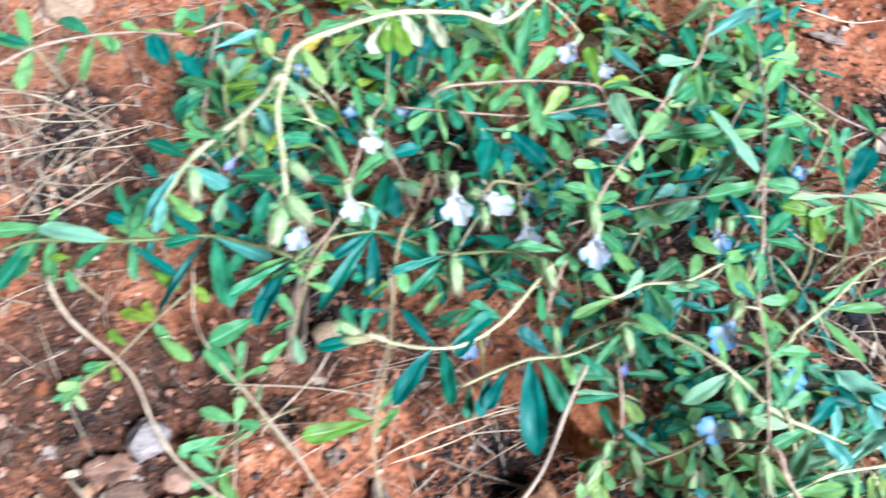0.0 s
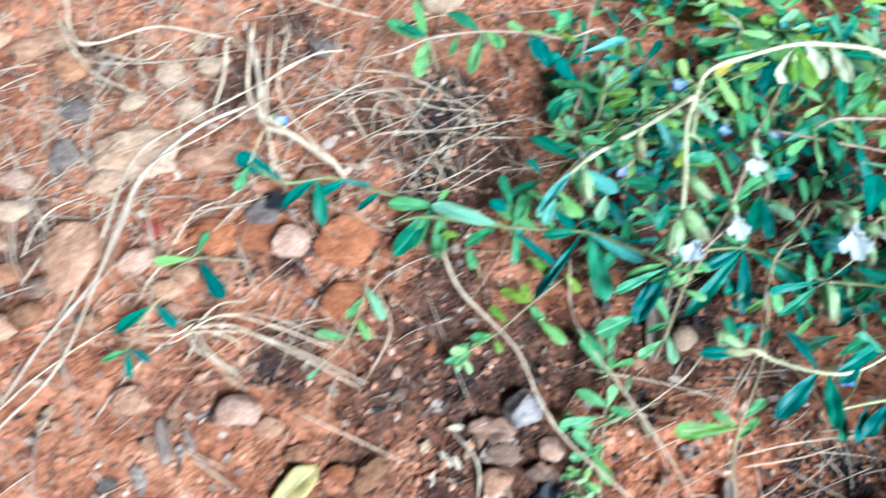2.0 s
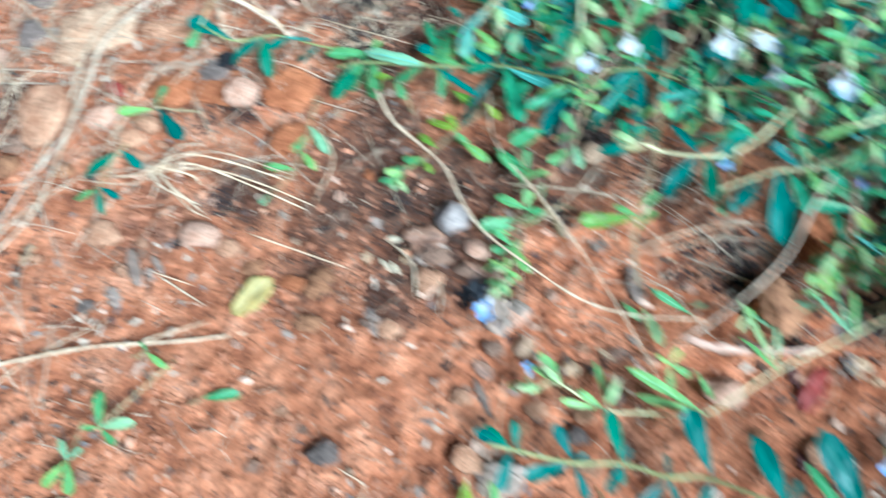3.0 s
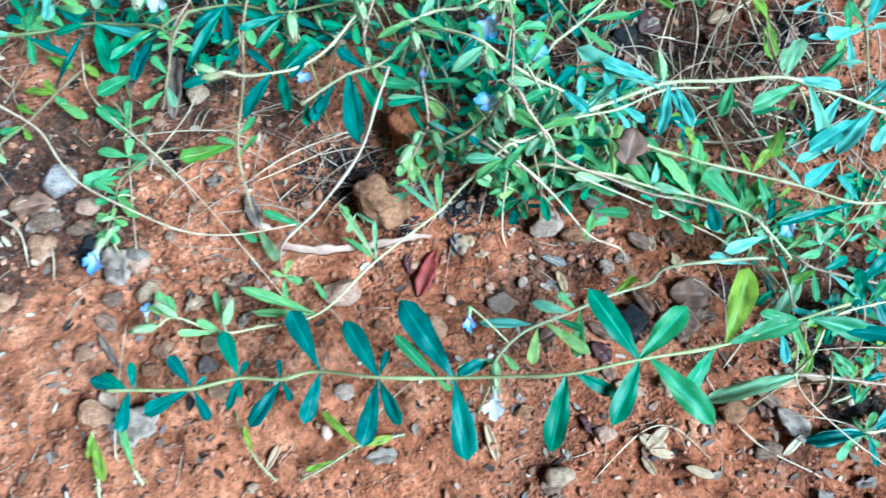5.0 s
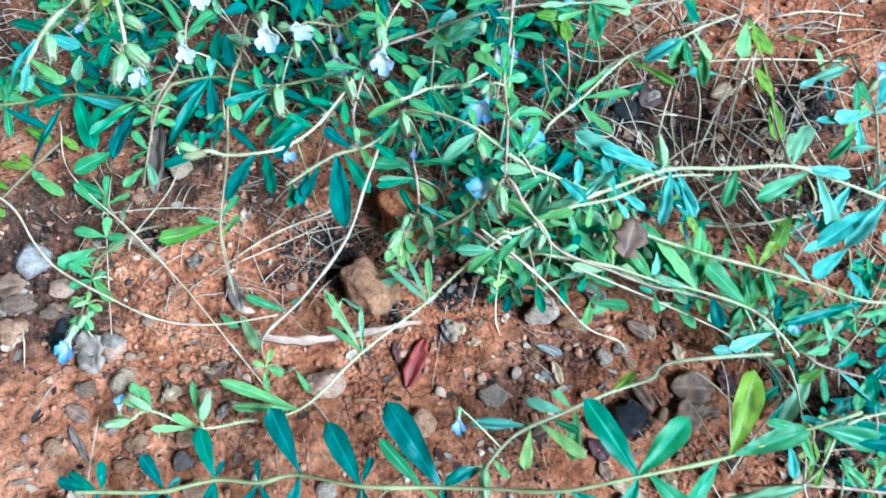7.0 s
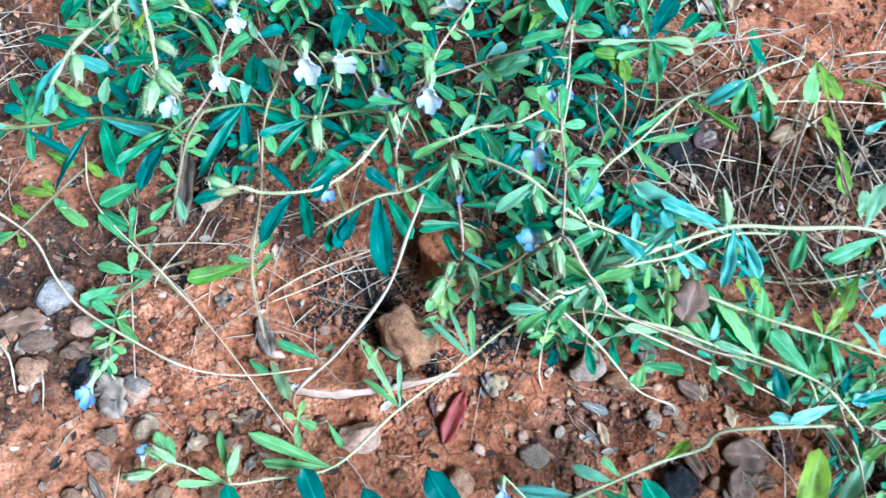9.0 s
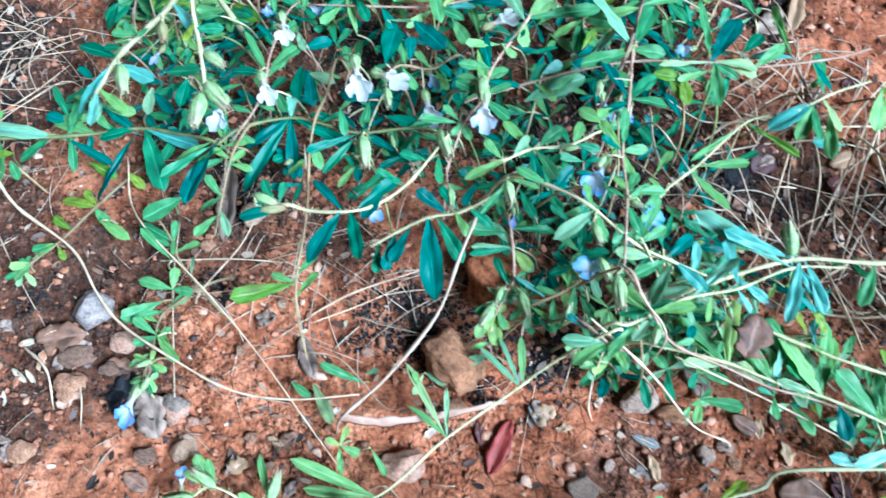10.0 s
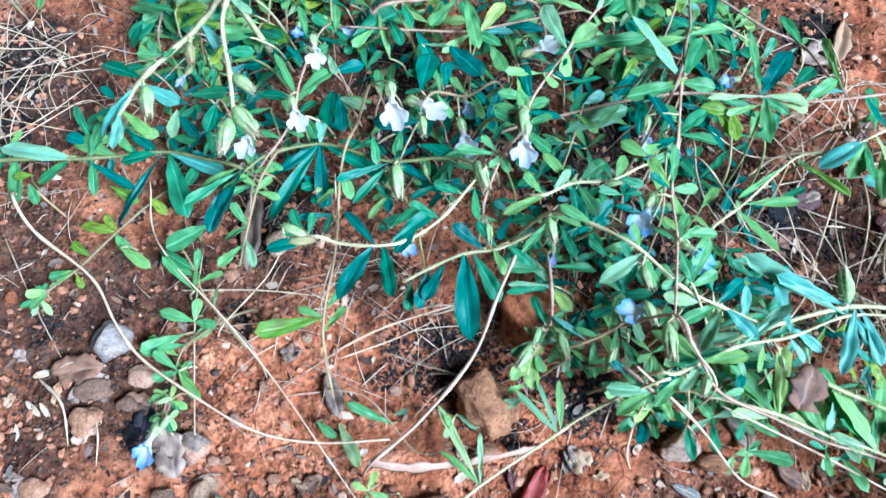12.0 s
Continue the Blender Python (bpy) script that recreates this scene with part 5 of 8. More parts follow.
v47 = vine("l", .8, [(70, -105, 6), (60, -107, 10), (44, -115, 8), (30, -121, 5)], 0)
leaves(v47, (0.34, 134, 25.5, 3.1, 3, "y"), (0.33, 8, 16.1, 3.9, 3, "y"), (0.29, 74, 11.1, 2.2, 3, "y"), (0.56, -165, 16.3, 2.6, 3, "y"))
v48 = vine("l", .8, [(3, -95, 6), (10, -109, 8), (19, -120, 4)], 0)
leaves(v48, (0.43, 109, 15.0, 2.1, 3, "y"))
v49 = vine("l", .8, [(-68, -89, 10), (-66, -102, 6), (-66, -114, 3)], 1)
leaves(v49, (0.06, -72, 23.0, 4.6, 3, "y"), (0.01, -94, 12.5, 2.5, 3, "y"))
v50 = vine("g", .9, [(300, 146, 34), (302, 128, 36), (299, 104, 40), (294, 81, 46), (287, 53, 60)], 0)
leaves(v50, (0.26, -98, 18.8, 5.1, 3, "y"), (0.51, -94, 27.7, 8.0, 3, "y"), (0.25, 93, 18.7, 5.0, 4, "y"), (0.98, 65, 16.1, 5.0, 4, "s"))
v51 = vine("g", .8, [(295, 41, 46), (294, 34, 40), (299, 27, 20), (299, 16, 10)], None)
leaves(v51, (0.09, 58, 9.5, 2.6, 4, "y"), (0.33, -129, 21.9, 8.0, 3, "y"))
v52 = vine("g", .7, [(-239, -61, 3), (-253, -82, 8), (-260, -93, 10)], 0)
leaves(v52, (0.93, 107, 19.1, 5.2, 3, "g"), (0.93, -169, 9.2, 2.5, 4, "g"), (0.92, -35, 13.1, 3.5, 3, "g"), (0.92, 17, 18.4, 5.0, 3, "s"))
v53 = vine("g", .7, [(-273, -102, 3), (-272, -110, 8)], 0)
leaves(v53, (1.00, 128, 12.2, 3.3, 4, "s"), (1.00, -66, 17.8, 4.8, 3, "g"), (1.00, -122, 17.8, 4.8, 4, "g"), (0.99, 51, 9.4, 2.5, 3, "s"))
v54 = vine("g", .5, [(-219, -74, 2), (-211, -69, 4)], None)
leaves(v54, (0.91, 18, 20.5, 5.1, 3, "g"))
v55 = vine("g", .5, [(-256, -54, 2), (-246, -49, 5)], None)
leaves(v55, (0.88, -30, 14.0, 3.8, 3, "g"), (0.88, 133, 6.2, 1.7, 4, "g"))
v56 = vine("l", .5, [(-45, -116, 2), (-49, -108, 6)], None)
leaves(v56, (0.90, 109, 21.4, 3.2, 3, "l"))
v57 = vine("t", .8, [(297, -65, 12), (319, -62, 16), (345, -58, 22)], 0)
leaves(v57, (0.00, -17, 40.5, 8.1, 4, "d"), (0.13, 27, 18.8, 4.7, 4, "b"), (0.45, 48, 18.8, 4.7, 4, "g"), (0.51, -26, 17.2, 4.3, 4, "g"), (0.72, 40, 19.9, 5.4, 4, "g"), (0.77, -44, 15.7, 4.2, 4, "g"))
v58 = vine("g", .7, [(290, -79, 10), (293, -72, 12), (289, -66, 20)], None)
leaves(v58, (0.39, 110, 9.4, 2.5, 3, "y"), (0.39, -90, 10.0, 2.5, 3, "y"), (0.70, 44, 9.2, 2.3, 4, "g"), (0.22, -139, 10.3, 2.6, 3, "y"))
v59 = vine("l", .7, [(299, -107, 10), (312, -103, 10), (318, -94, 14)], None)
leaves(v59, (0.72, 128, 19.0, 4.8, 3, "g"), (0.95, 68, 10.9, 2.9, 4, "g"), (0.72, -118, 10.2, 2.5, 3, "g"), (0.95, 38, 9.2, 2.3, 4, "s"))
v60 = vine("g", .8, [(338, -113, 10), (319, -120, 10), (307, -124, 12)], None)
leaves(v60, (0.63, -173, 34.4, 6.9, 3, "b"), (0.82, 115, 8.8, 2.4, 3, "g"), (0.91, -41, 10.5, 2.8, 4, "g"), (0.82, -151, 12.0, 3.2, 3, "s"), (0.51, 41, 11.7, 2.9, 4, "b"))
v61 = vine("t", .7, [(358, -21, 20), (346, -34, 16), (334, -44, 10)], None)
leaves(v61, (0.51, 148, 12.8, 3.2, 3, "g"), (0.51, -63, 14.5, 3.6, 3, "g"), (0.78, -134, 18.8, 4.7, 3, "c"), (0.21, 66, 16.5, 4.5, 4, "g"), (0.21, 126, 12.2, 3.1, 3, "g"), (0.94, -57, 13.5, 3.4, 3, "c"), (0.94, 151, 10.9, 2.7, 3, "g"))
v62 = vine("g", .7, [(273, -33, 16), (280, -44, 14), (285, -58, 10)], None)
leaves(v62, (0.15, 110, 14.6, 3.6, 3, "c"), (0.15, 2, 11.8, 2.9, 4, "g"), (0.60, -148, 15.0, 3.8, 3, "c"), (0.60, -20, 11.5, 2.9, 4, "g"), (0.85, -132, 16.6, 3.7, 3, "d"), (0.85, -28, 11.6, 2.9, 4, "g"))

# ---------- leafy shoots of the mat ----------


def shoot(tone, node, *rows):
    """A short shoot that rises from the soil to a node in millimetres; its leaves: azimuth, length, width, lift, tone."""
    x, y, z = node
    turn = math.tau * ((x * 37 + y * 91) % 97) / 97
    back = 0.45 * z
    foot = (x + math.cos(turn) * back, y + math.sin(turn) * back)
    low = ground_at(foot[0] * MM, foot[1] * MM) / MM
    pts = [(*foot, low - 2), (foot[0] * 0.7 + x * 0.3, foot[1] * 0.7 + y * 0.3, low + 0.55 * (z - low)), (foot[0] * 0.25 + x * 0.75, foot[1] * 0.25 + y * 0.75, low + 0.88 * (z - low)), node]
    plant = vine(tone, 0.7, pts, None, False, SHOOT_LABEL[rows[0][4]])
    plant.name = "leafy_shoot"
    MOST[plant.name] = spline([Vector(q) * MM - plant.location for q in pts])
    leaves(plant, *[(1.0, *row) for row in rows])


SHOOT_LABEL = {
    "d": "short shoot with dark teal-green blunt leaves", "b": "short shoot with leaves painted in blue-green sky sheen", "c": "short shoot with deep green spoon-shaped leaves",
    "g": "short shoot with fresh green narrow leaves", "s": "short shoot with dull sage-green leaves", "l": "short shoot with light green young leaves", "y": "short shoot with yellow-green ageing leaves",
}
shoot("d", (-93, 177, 20), (155, 24.7, 7.0, 3, "c"))
shoot("g", (-107, 168, 15), (135, 10.5, 7.0, 4, "d"))
shoot("l", (-106, 164, 14), (-148, 16.2, 7.1, 1, "c"))
shoot("t", (-117, 146, 9), (163, 14.4, 7.0, 6, "d"), (119, 21.8, 4.0, 7, "c"), (24, 10.4, 5.0, 2, "g"))
shoot("g", (-136, 117, 24), (-61, 10.9, 6.1, 1, "g"))
shoot("d", (-143, 128, 10), (-174, 9.6, 4.0, 1, "y"))
shoot("d", (-86, 118, 8), (-38, 12.1, 6.0, 0, "y"))
shoot("d", (-106, 124, 8), (-30, 17.1, 5.0, 6, "y"))
shoot("d", (-51, 98, 24), (-143, 21.2, 8.0, 8, "g"))
shoot("g", (-45, 118, 24), (-103, 23.9, 7.0, 4, "d"))
shoot("t", (-65, 195, 34), (-135, 15.0, 6.0, 0, "g"))
shoot("g", (-102, 221, 8), (-104, 17.5, 9.0, 3, "c"))
shoot("g", (-90, 227, 8), (-144, 14.4, 5.0, 8, "g"))
shoot("t", (-91, 183, 22), (-174, 9.6, 4.0, 8, "c"))
shoot("l", (-67, 167, 24), (0, 19.1, 8.1, 5, "c"))
shoot("t", (-46, 148, 49), (-103, 14.1, 7.0, 4, "c"))
shoot("d", (-71, 155, 24), (-48, 14.3, 5.0, 2, "d"))
shoot("d", (-101, 154, 12), (-39, 21.9, 5.0, 1, "d"), (-16, 18.8, 6.0, 4, "l"))
shoot("g", (-101, 157, 13), (-104, 13.1, 4.0, 3, "b"))
shoot("t", (-72, 158, 24), (-99, 13.9, 6.0, 0, "s"))
shoot("g", (-77, 148, 15), (-13, 14.1, 5.1, 10, "c"))
shoot("g", (-14, 159, 31), (54, 18.2, 4.0, 4, "g"))
shoot("l", (-9, 154, 28), (-66, 12.8, 5.1, 4, "g"))
shoot("d", (3, 171, 24), (-100, 18.3, 8.0, 3, "d"))
shoot("d", (6, 169, 24), (-81, 20.4, 6.1, 2, "d"))
shoot("t", (6, 167, 24), (-21, 14.8, 5.0, 4, "s"))
shoot("t", (27, 172, 18), (98, 16.0, 5.0, 4, "g"))
shoot("t", (3, 181, 24), (20, 15.8, 11.0, 10, "d"))
shoot("t", (3, 205, 25), (146, 15.3, 5.0, 5, "c"), (93, 18.1, 5.0, 1, "g"), (-45, 9.0, 5.0, 9, "c"))
shoot("d", (12, 201, 26), (36, 30.3, 11.0, 5, "c"))
shoot("l", (31, 190, 24), (102, 26.0, 4.0, 10, "l"))
shoot("g", (31, 207, 31), (-65, 15.2, 5.0, 6, "c"))
shoot("t", (37, 208, 44), (-66, 12.8, 4.0, 8, "c"))
shoot("l", (31, 176, 18), (86, 13.8, 5.0, 3, "g"))
shoot("t", (47, 162, 41), (80, 24.7, 11.0, 2, "d"))
shoot("t", (59, 167, 36), (90, 13.8, 7.0, 3, "d"))
shoot("l", (47, 194, 32), (-12, 15.2, 4.0, 7, "s"))
shoot("l", (46, 144, 43), (-177, 21.2, 7.0, 4, "d"))
shoot("t", (38, 151, 24), (-101, 16.2, 5.0, 1, "g"))
shoot("t", (46, 139, 30), (-17, 17.8, 7.1, 8, "d"))
shoot("d", (7, 144, 22), (-10, 11.9, 7.0, 4, "c"))
shoot("d", (24, 142, 32), (-77, 14.1, 4.0, 0, "c"))
shoot("g", (-32, 125, 25), (15, 12.1, 4.0, 4, "g"), (-145, 16.8, 4.0, 9, "g"), (117, 11.9, 2.0, 4, "g"), (97, 17.1, 2.0, 8, "g"))
shoot("l", (31, 128, 27), (-129, 23.3, 4.0, 3, "c"))
shoot("d", (32, 115, 24), (-124, 15.3, 3.0, 6, "g"))
shoot("g", (25, 121, 24), (-41, 11.3, 4.0, 6, "c"))
shoot("d", (46, 93, 42), (-127, 15.9, 6.0, 9, "d"))
shoot("d", (41, 106, 24), (-146, 15.3, 5.0, 4, "c"))
shoot("t", (34, 91, 43), (39, 15.1, 5.0, 6, "c"))
shoot("t", (7, 103, 28), (-169, 16.2, 3.0, 7, "d"))
shoot("t", (-27, 199, 22), (173, 18.1, 7.0, 2, "c"))
shoot("l", (-37, 191, 38), (180, 11.7, 4.0, 3, "g"))
shoot("d", (-43, 170, 57), (0, 13.8, 5.0, 4, "c"))
shoot("d", (-27, 160, 24), (-165, 16.5, 3.0, 4, "g"))
shoot("d", (-1, 194, 31), (-107, 17.8, 5.0, 0, "g"))
shoot("t", (1, 186, 33), (-70, 12.4, 4.0, 1, "s"))
shoot("g", (93, 146, 52), (165, 12.1, 5.0, 0, "g"), (87, 20.2, 5.0, 7, "g"), (27, 14.2, 5.0, 10, "g"), (-10, 18.3, 4.0, 4, "d"))
shoot("l", (103, 165, 54), (-173, 18.1, 4.1, 8, "l"), (-53, 10.6, 7.1, 8, "l"), (29, 13.3, 8.1, 10, "c"))
shoot("d", (137, 203, 8), (-45, 19.5, 7.1, 7, "s"))
shoot("d", (150, 182, 24), (55, 12.9, 4.0, 5, "y"))
shoot("t", (159, 187, 24), (-129, 20.4, 6.0, 2, "d"))
shoot("g", (148, 162, 50), (0, 13.8, 3.0, 10, "s"))
shoot("l", (124, 155, 44), (31, 12.4, 6.0, 3, "b"))
shoot("g", (115, 141, 41), (27, 34.6, 9.0, 1, "s"))
shoot("g", (113, 159, 54), (11, 17.3, 3.0, 6, "c"))
shoot("g", (88, 180, 15), (-106, 19.8, 5.0, 3, "d"))
shoot("l", (88, 149, 36), (-124, 11.5, 3.0, 10, "c"))
shoot("d", (83, 126, 47), (135, 12.0, 3.2, 10, "g"), (177, 20.2, 4.1, 7, "g"), (-63, 9.5, 4.1, 4, "g"))
shoot("l", (87, 128, 49), (-41, 11.3, 6.0, 2, "d"))
shoot("l", (120, 115, 46), (39, 15.1, 6.0, 5, "g"))
shoot("t", (156, 131, 37), (152, 15.7, 6.0, 6, "g"), (-81, 20.4, 5.0, 9, "g"))
shoot("g", (150, 120, 73), (-151, 10.9, 5.0, 5, "g"))
shoot("t", (152, 143, 34), (82, 15.0, 5.0, 10, "d"))
shoot("l", (72, 112, 42), (-90, 17.0, 4.0, 8, "c"))
shoot("t", (102, 93, 57), (-16, 15.4, 3.0, 3, "l"))
shoot("t", (109, 92, 47), (-67, 16.1, 4.0, 5, "c"))
shoot("d", (104, 90, 63), (-133, 21.7, 3.0, 1, "g"))
shoot("d", (68, 132, 8), (-142, 12.1, 6.0, 0, "d"))
shoot("t", (59, 194, 33), (-47, 26.2, 9.1, 3, "d"))
shoot("g", (76, 199, 34), (113, 21.9, 8.0, 4, "g"), (56, 22.9, 6.0, 9, "l"), (11, 17.3, 5.0, 9, "b"))
shoot("d", (71, 199, 34), (-142, 17.4, 4.0, 3, "l"))
shoot("l", (89, 203, 35), (3, 20.2, 5.0, 1, "d"))
shoot("l", (81, 193, 34), (-63, 16.6, 6.0, 5, "g"))
shoot("g", (96, 190, 24), (102, 26.0, 5.0, 2, "l"))
shoot("g", (178, 192, 53), (-158, 17.1, 6.0, 4, "g"), (158, 11.4, 4.0, 7, "c"))
shoot("t", (163, 153, 72), (-156, 10.4, 4.1, 0, "l"))
shoot("t", (193, 200, 34), (-87, 20.2, 5.0, 0, "g"))
shoot("l", (159, 128, 72), (120, 14.7, 5.0, 5, "g"), (-129, 15.1, 4.0, 1, "s"))
shoot("d", (179, 107, 34), (51, 13.6, 4.0, 4, "g"))
shoot("l", (150, 78, 78), (63, 9.5, 5.0, 10, "g"), (0, 15.9, 4.0, 5, "g"), (126, 9.1, 4.0, 0, "g"))
shoot("d", (205, 153, 58), (-172, 30.0, 2.0, 5, "s"))
shoot("d", (214, 151, 55), (-121, 22.4, 6.0, 4, "c"), (-15, 12.1, 4.0, 5, "s"))
shoot("d", (202, 149, 58), (-159, 18.1, 3.0, 2, "g"))
shoot("g", (188, 144, 57), (171, 13.9, 5.0, 10, "y"), (-85, 12.8, 5.0, 6, "y"))
shoot("l", (248, 206, 22), (-141, 28.6, 3.2, 9, "s"))
shoot("l", (221, 161, 52), (42, 15.8, 6.1, 10, "c"))
shoot("l", (250, 164, 46), (104, 17.5, 3.0, 1, "g"))
shoot("g", (263, 144, 45), (87, 23.3, 6.0, 4, "c"))
shoot("d", (257, 138, 45), (-100, 23.7, 5.1, 9, "g"))
shoot("t", (267, 135, 40), (-98, 23.5, 6.0, 3, "g"))
shoot("g", (222, 129, 38), (-145, 35.0, 2.0, 7, "g"))
shoot("g", (79, 81, 46), (-61, 13.3, 4.0, 4, "g"))
shoot("l", (108, 68, 34), (-172, 22.5, 3.0, 2, "c"), (133, 17.3, 4.0, 4, "s"), (180, 21.2, 3.0, 6, "s"))
shoot("l", (132, 56, 42), (143, 10.6, 4.0, 9, "c"), (56, 7.6, 5.0, 2, "g"), (-163, 11.1, 4.0, 5, "c"))
shoot("g", (138, 51, 31), (0, 8.5, 4.0, 9, "d"))
shoot("l", (115, 37, 32), (-52, 12.1, 2.0, 0, "c"))
shoot("t", (135, 43, 39), (-59, 12.4, 4.0, 5, "g"))
shoot("t", (151, 22, 21), (-66, 12.8, 7.0, 0, "c"))
shoot("d", (62, 6, 24), (108, 6.7, 6.0, 7, "g"))
shoot("g", (95, 20, 19), (-163, 11.1, 4.0, 2, "s"))
shoot("l", (238, 45, 34), (-52, 12.1, 3.2, 5, "b"))
shoot("l", (182, 47, 54), (76, 17.5, 4.0, 5, "b"))
shoot("l", (166, 57, 66), (97, 18.1, 5.0, 4, "c"))
shoot("g", (158, 52, 69), (171, 13.9, 5.0, 9, "s"))
shoot("l", (151, 60, 79), (-153, 11.9, 3.0, 1, "g"))
shoot("t", (184, 44, 52), (-164, 18.8, 5.0, 7, "s"))
shoot("t", (203, 36, 34), (173, 17.1, 4.0, 3, "b"))
shoot("t", (204, 35, 40), (49, 9.8, 3.0, 6, "b"))
shoot("l", (210, 31, 50), (90, 14.8, 4.0, 3, "s"))
shoot("t", (175, 37, 60), (-81, 12.9, 3.0, 1, "s"))
shoot("g", (203, 32, 39), (174, 19.2, 5.0, 0, "c"))
shoot("g", (213, 1, 42), (81, 13.9, 7.0, 0, "g"), (138, 15.8, 5.0, 0, "s"))
shoot("d", (231, -4, 47), (62, 15.7, 6.0, 2, "g"))
shoot("t", (186, -3, 34), (-13, 18.5, 5.0, 9, "g"), (-107, 11.1, 4.0, 10, "g"), (34, 7.6, 2.0, 2, "g"))
shoot("t", (161, 8, 34), (-86, 14.9, 4.0, 9, "c"))
shoot("g", (153, 25, 62), (-137, 18.8, 4.0, 0, "g"))
shoot("d", (238, 21, 52), (107, 11.1, 4.0, 8, "y"))
shoot("g", (233, 15, 51), (95, 12.8, 2.0, 7, "b"))
shoot("l", (-184, 241, 15), (166, 17.5, 6.1, 9, "c"))
shoot("d", (-153, 249, 16), (-28, 15.7, 7.1, 3, "g"))
shoot("g", (-123, 251, 17), (-61, 21.8, 7.0, 5, "d"), (17, 14.4, 4.0, 0, "g"))
shoot("d", (-112, 254, 18), (-24, 12.8, 6.0, 1, "y"), (70, 12.4, 6.0, 8, "g"))
shoot("g", (-92, 227, 8), (-33, 21.5, 7.0, 4, "c"), (25, 28.0, 4.0, 6, "g"), (54, 19.7, 6.0, 10, "s"))
shoot("l", (-102, 237, 8), (145, 12.9, 7.0, 3, "d"))
shoot("l", (-48, 205, 66), (108, 10.1, 5.0, 7, "l"))
shoot("g", (-46, 194, 60), (153, 9.5, 5.0, 3, "g"))
shoot("l", (7, 223, 20), (150, 31.8, 5.0, 3, "c"))
shoot("d", (-12, 217, 24), (119, 24.2, 3.0, 7, "c"))
shoot("d", (-10, 194, 33), (102, 20.6, 4.0, 6, "g"))
shoot("d", (1, 227, 20), (84, 21.3, 6.1, 7, "d"))
shoot("l", (10, 222, 24), (82, 16.0, 6.0, 0, "c"))
shoot("l", (17, 239, 24), (66, 12.8, 8.1, 3, "d"))
shoot("d", (31, 209, 45), (93, 22.3, 6.0, 6, "c"), (52, 17.4, 5.0, 7, "g"))
shoot("d", (36, 219, 45), (68, 17.1, 6.0, 3, "g"))
shoot("t", (23, 234, 59), (0, 15.9, 6.1, 10, "c"))
shoot("l", (56, 248, 24), (156, 20.9, 5.0, 6, "s"), (121, 12.4, 6.0, 3, "s"))
shoot("g", (3, 233, 62), (-68, 22.8, 7.0, 7, "y"))
shoot("d", (-22, 213, 65), (-77, 19.5, 3.0, 3, "l"))
shoot("l", (-10, 221, 64), (-153, 14.2, 4.0, 0, "y"))
shoot("d", (71, 255, 48), (-103, 29.3, 6.0, 0, "g"))
shoot("d", (79, 268, 37), (-93, 20.2, 5.0, 4, "c"))
shoot("t", (89, 273, 14), (69, 14.8, 8.0, 4, "c"))
shoot("g", (127, 258, 24), (160, 15.8, 6.0, 3, "s"))
shoot("t", (148, 259, 24), (156, 20.9, 6.1, 8, "d"))
shoot("d", (140, 266, 24), (152, 18.0, 7.0, 3, "c"))
shoot("l", (131, 234, 24), (133, 23.2, 6.0, 3, "b"))
shoot("l", (152, 267, 24), (32, 23.8, 11.0, 6, "s"))
shoot("t", (178, 229, 50), (12, 15.2, 5.0, 4, "d"), (-29, 10.9, 4.0, 2, "l"))
shoot("l", (139, 209, 37), (40, 18.1, 11.0, 5, "c"))
shoot("d", (294, 148, 45), (-109, 25.8, 8.1, 0, "l"), (-70, 24.8, 6.0, 5, "y"))
shoot("g", (312, 144, 36), (-29, 21.8, 3.2, 9, "y"))
shoot("d", (277, 121, 34), (173, 17.1, 6.1, 1, "b"))
shoot("t", (299, 98, 42), (108, 20.1, 8.0, 9, "y"))
shoot("g", (352, 132, 11), (-150, 20.9, 4.0, 6, "b"), (-96, 19.2, 4.0, 10, "b"), (90, 17.0, 5.0, 10, "s"), (33, 21.5, 4.0, 0, "s"))
shoot("g", (332, 79, 54), (-177, 21.2, 4.0, 7, "b"), (76, 17.5, 5.0, 6, "g"), (-129, 15.1, 4.0, 1, "g"), (32, 10.0, 6.0, 6, "l"), (-93, 19.1, 4.0, 3, "b"))
shoot("t", (330, 71, 55), (-142, 24.2, 5.0, 9, "g"))
shoot("l", (288, 47, 66), (-11, 17.3, 5.1, 2, "b"))
shoot("g", (294, 42, 46), (-177, 20.2, 4.1, 5, "c"), (-69, 29.5, 3.2, 4, "b"))
shoot("t", (322, 27, 60), (-152, 42.2, 8.1, 10, "b"))
shoot("g", (322, 16, 34), (-149, 28.5, 7.1, 7, "b"))
shoot("d", (324, 25, 34), (-159, 31.9, 4.0, 10, "b"))
shoot("l", (254, -16, 50), (56, 15.3, 6.1, 5, "g"))
shoot("t", (272, -33, 16), (168, 24.9, 5.0, 6, "b"), (94, 15.9, 5.0, 8, "c"))
shoot("g", (306, -22, 62), (167, 22.9, 2.0, 3, "l"))
shoot("g", (278, -33, 38), (25, 15.2, 4.0, 10, "l"))
shoot("t", (270, -11, 56), (-119, 13.3, 3.0, 10, "d"))
shoot("g", (278, -43, 36), (97, 8.5, 4.0, 4, "d"))
shoot("t", (292, -59, 9), (84, 20.3, 5.1, 5, "g"))
shoot("l", (281, -57, 10), (90, 20.1, 5.1, 6, "d"))
shoot("t", (300, -57, 22), (-15, 25.2, 7.1, 7, "d"))
shoot("t", (298, -67, 58), (83, 17.1, 5.1, 1, "c"))
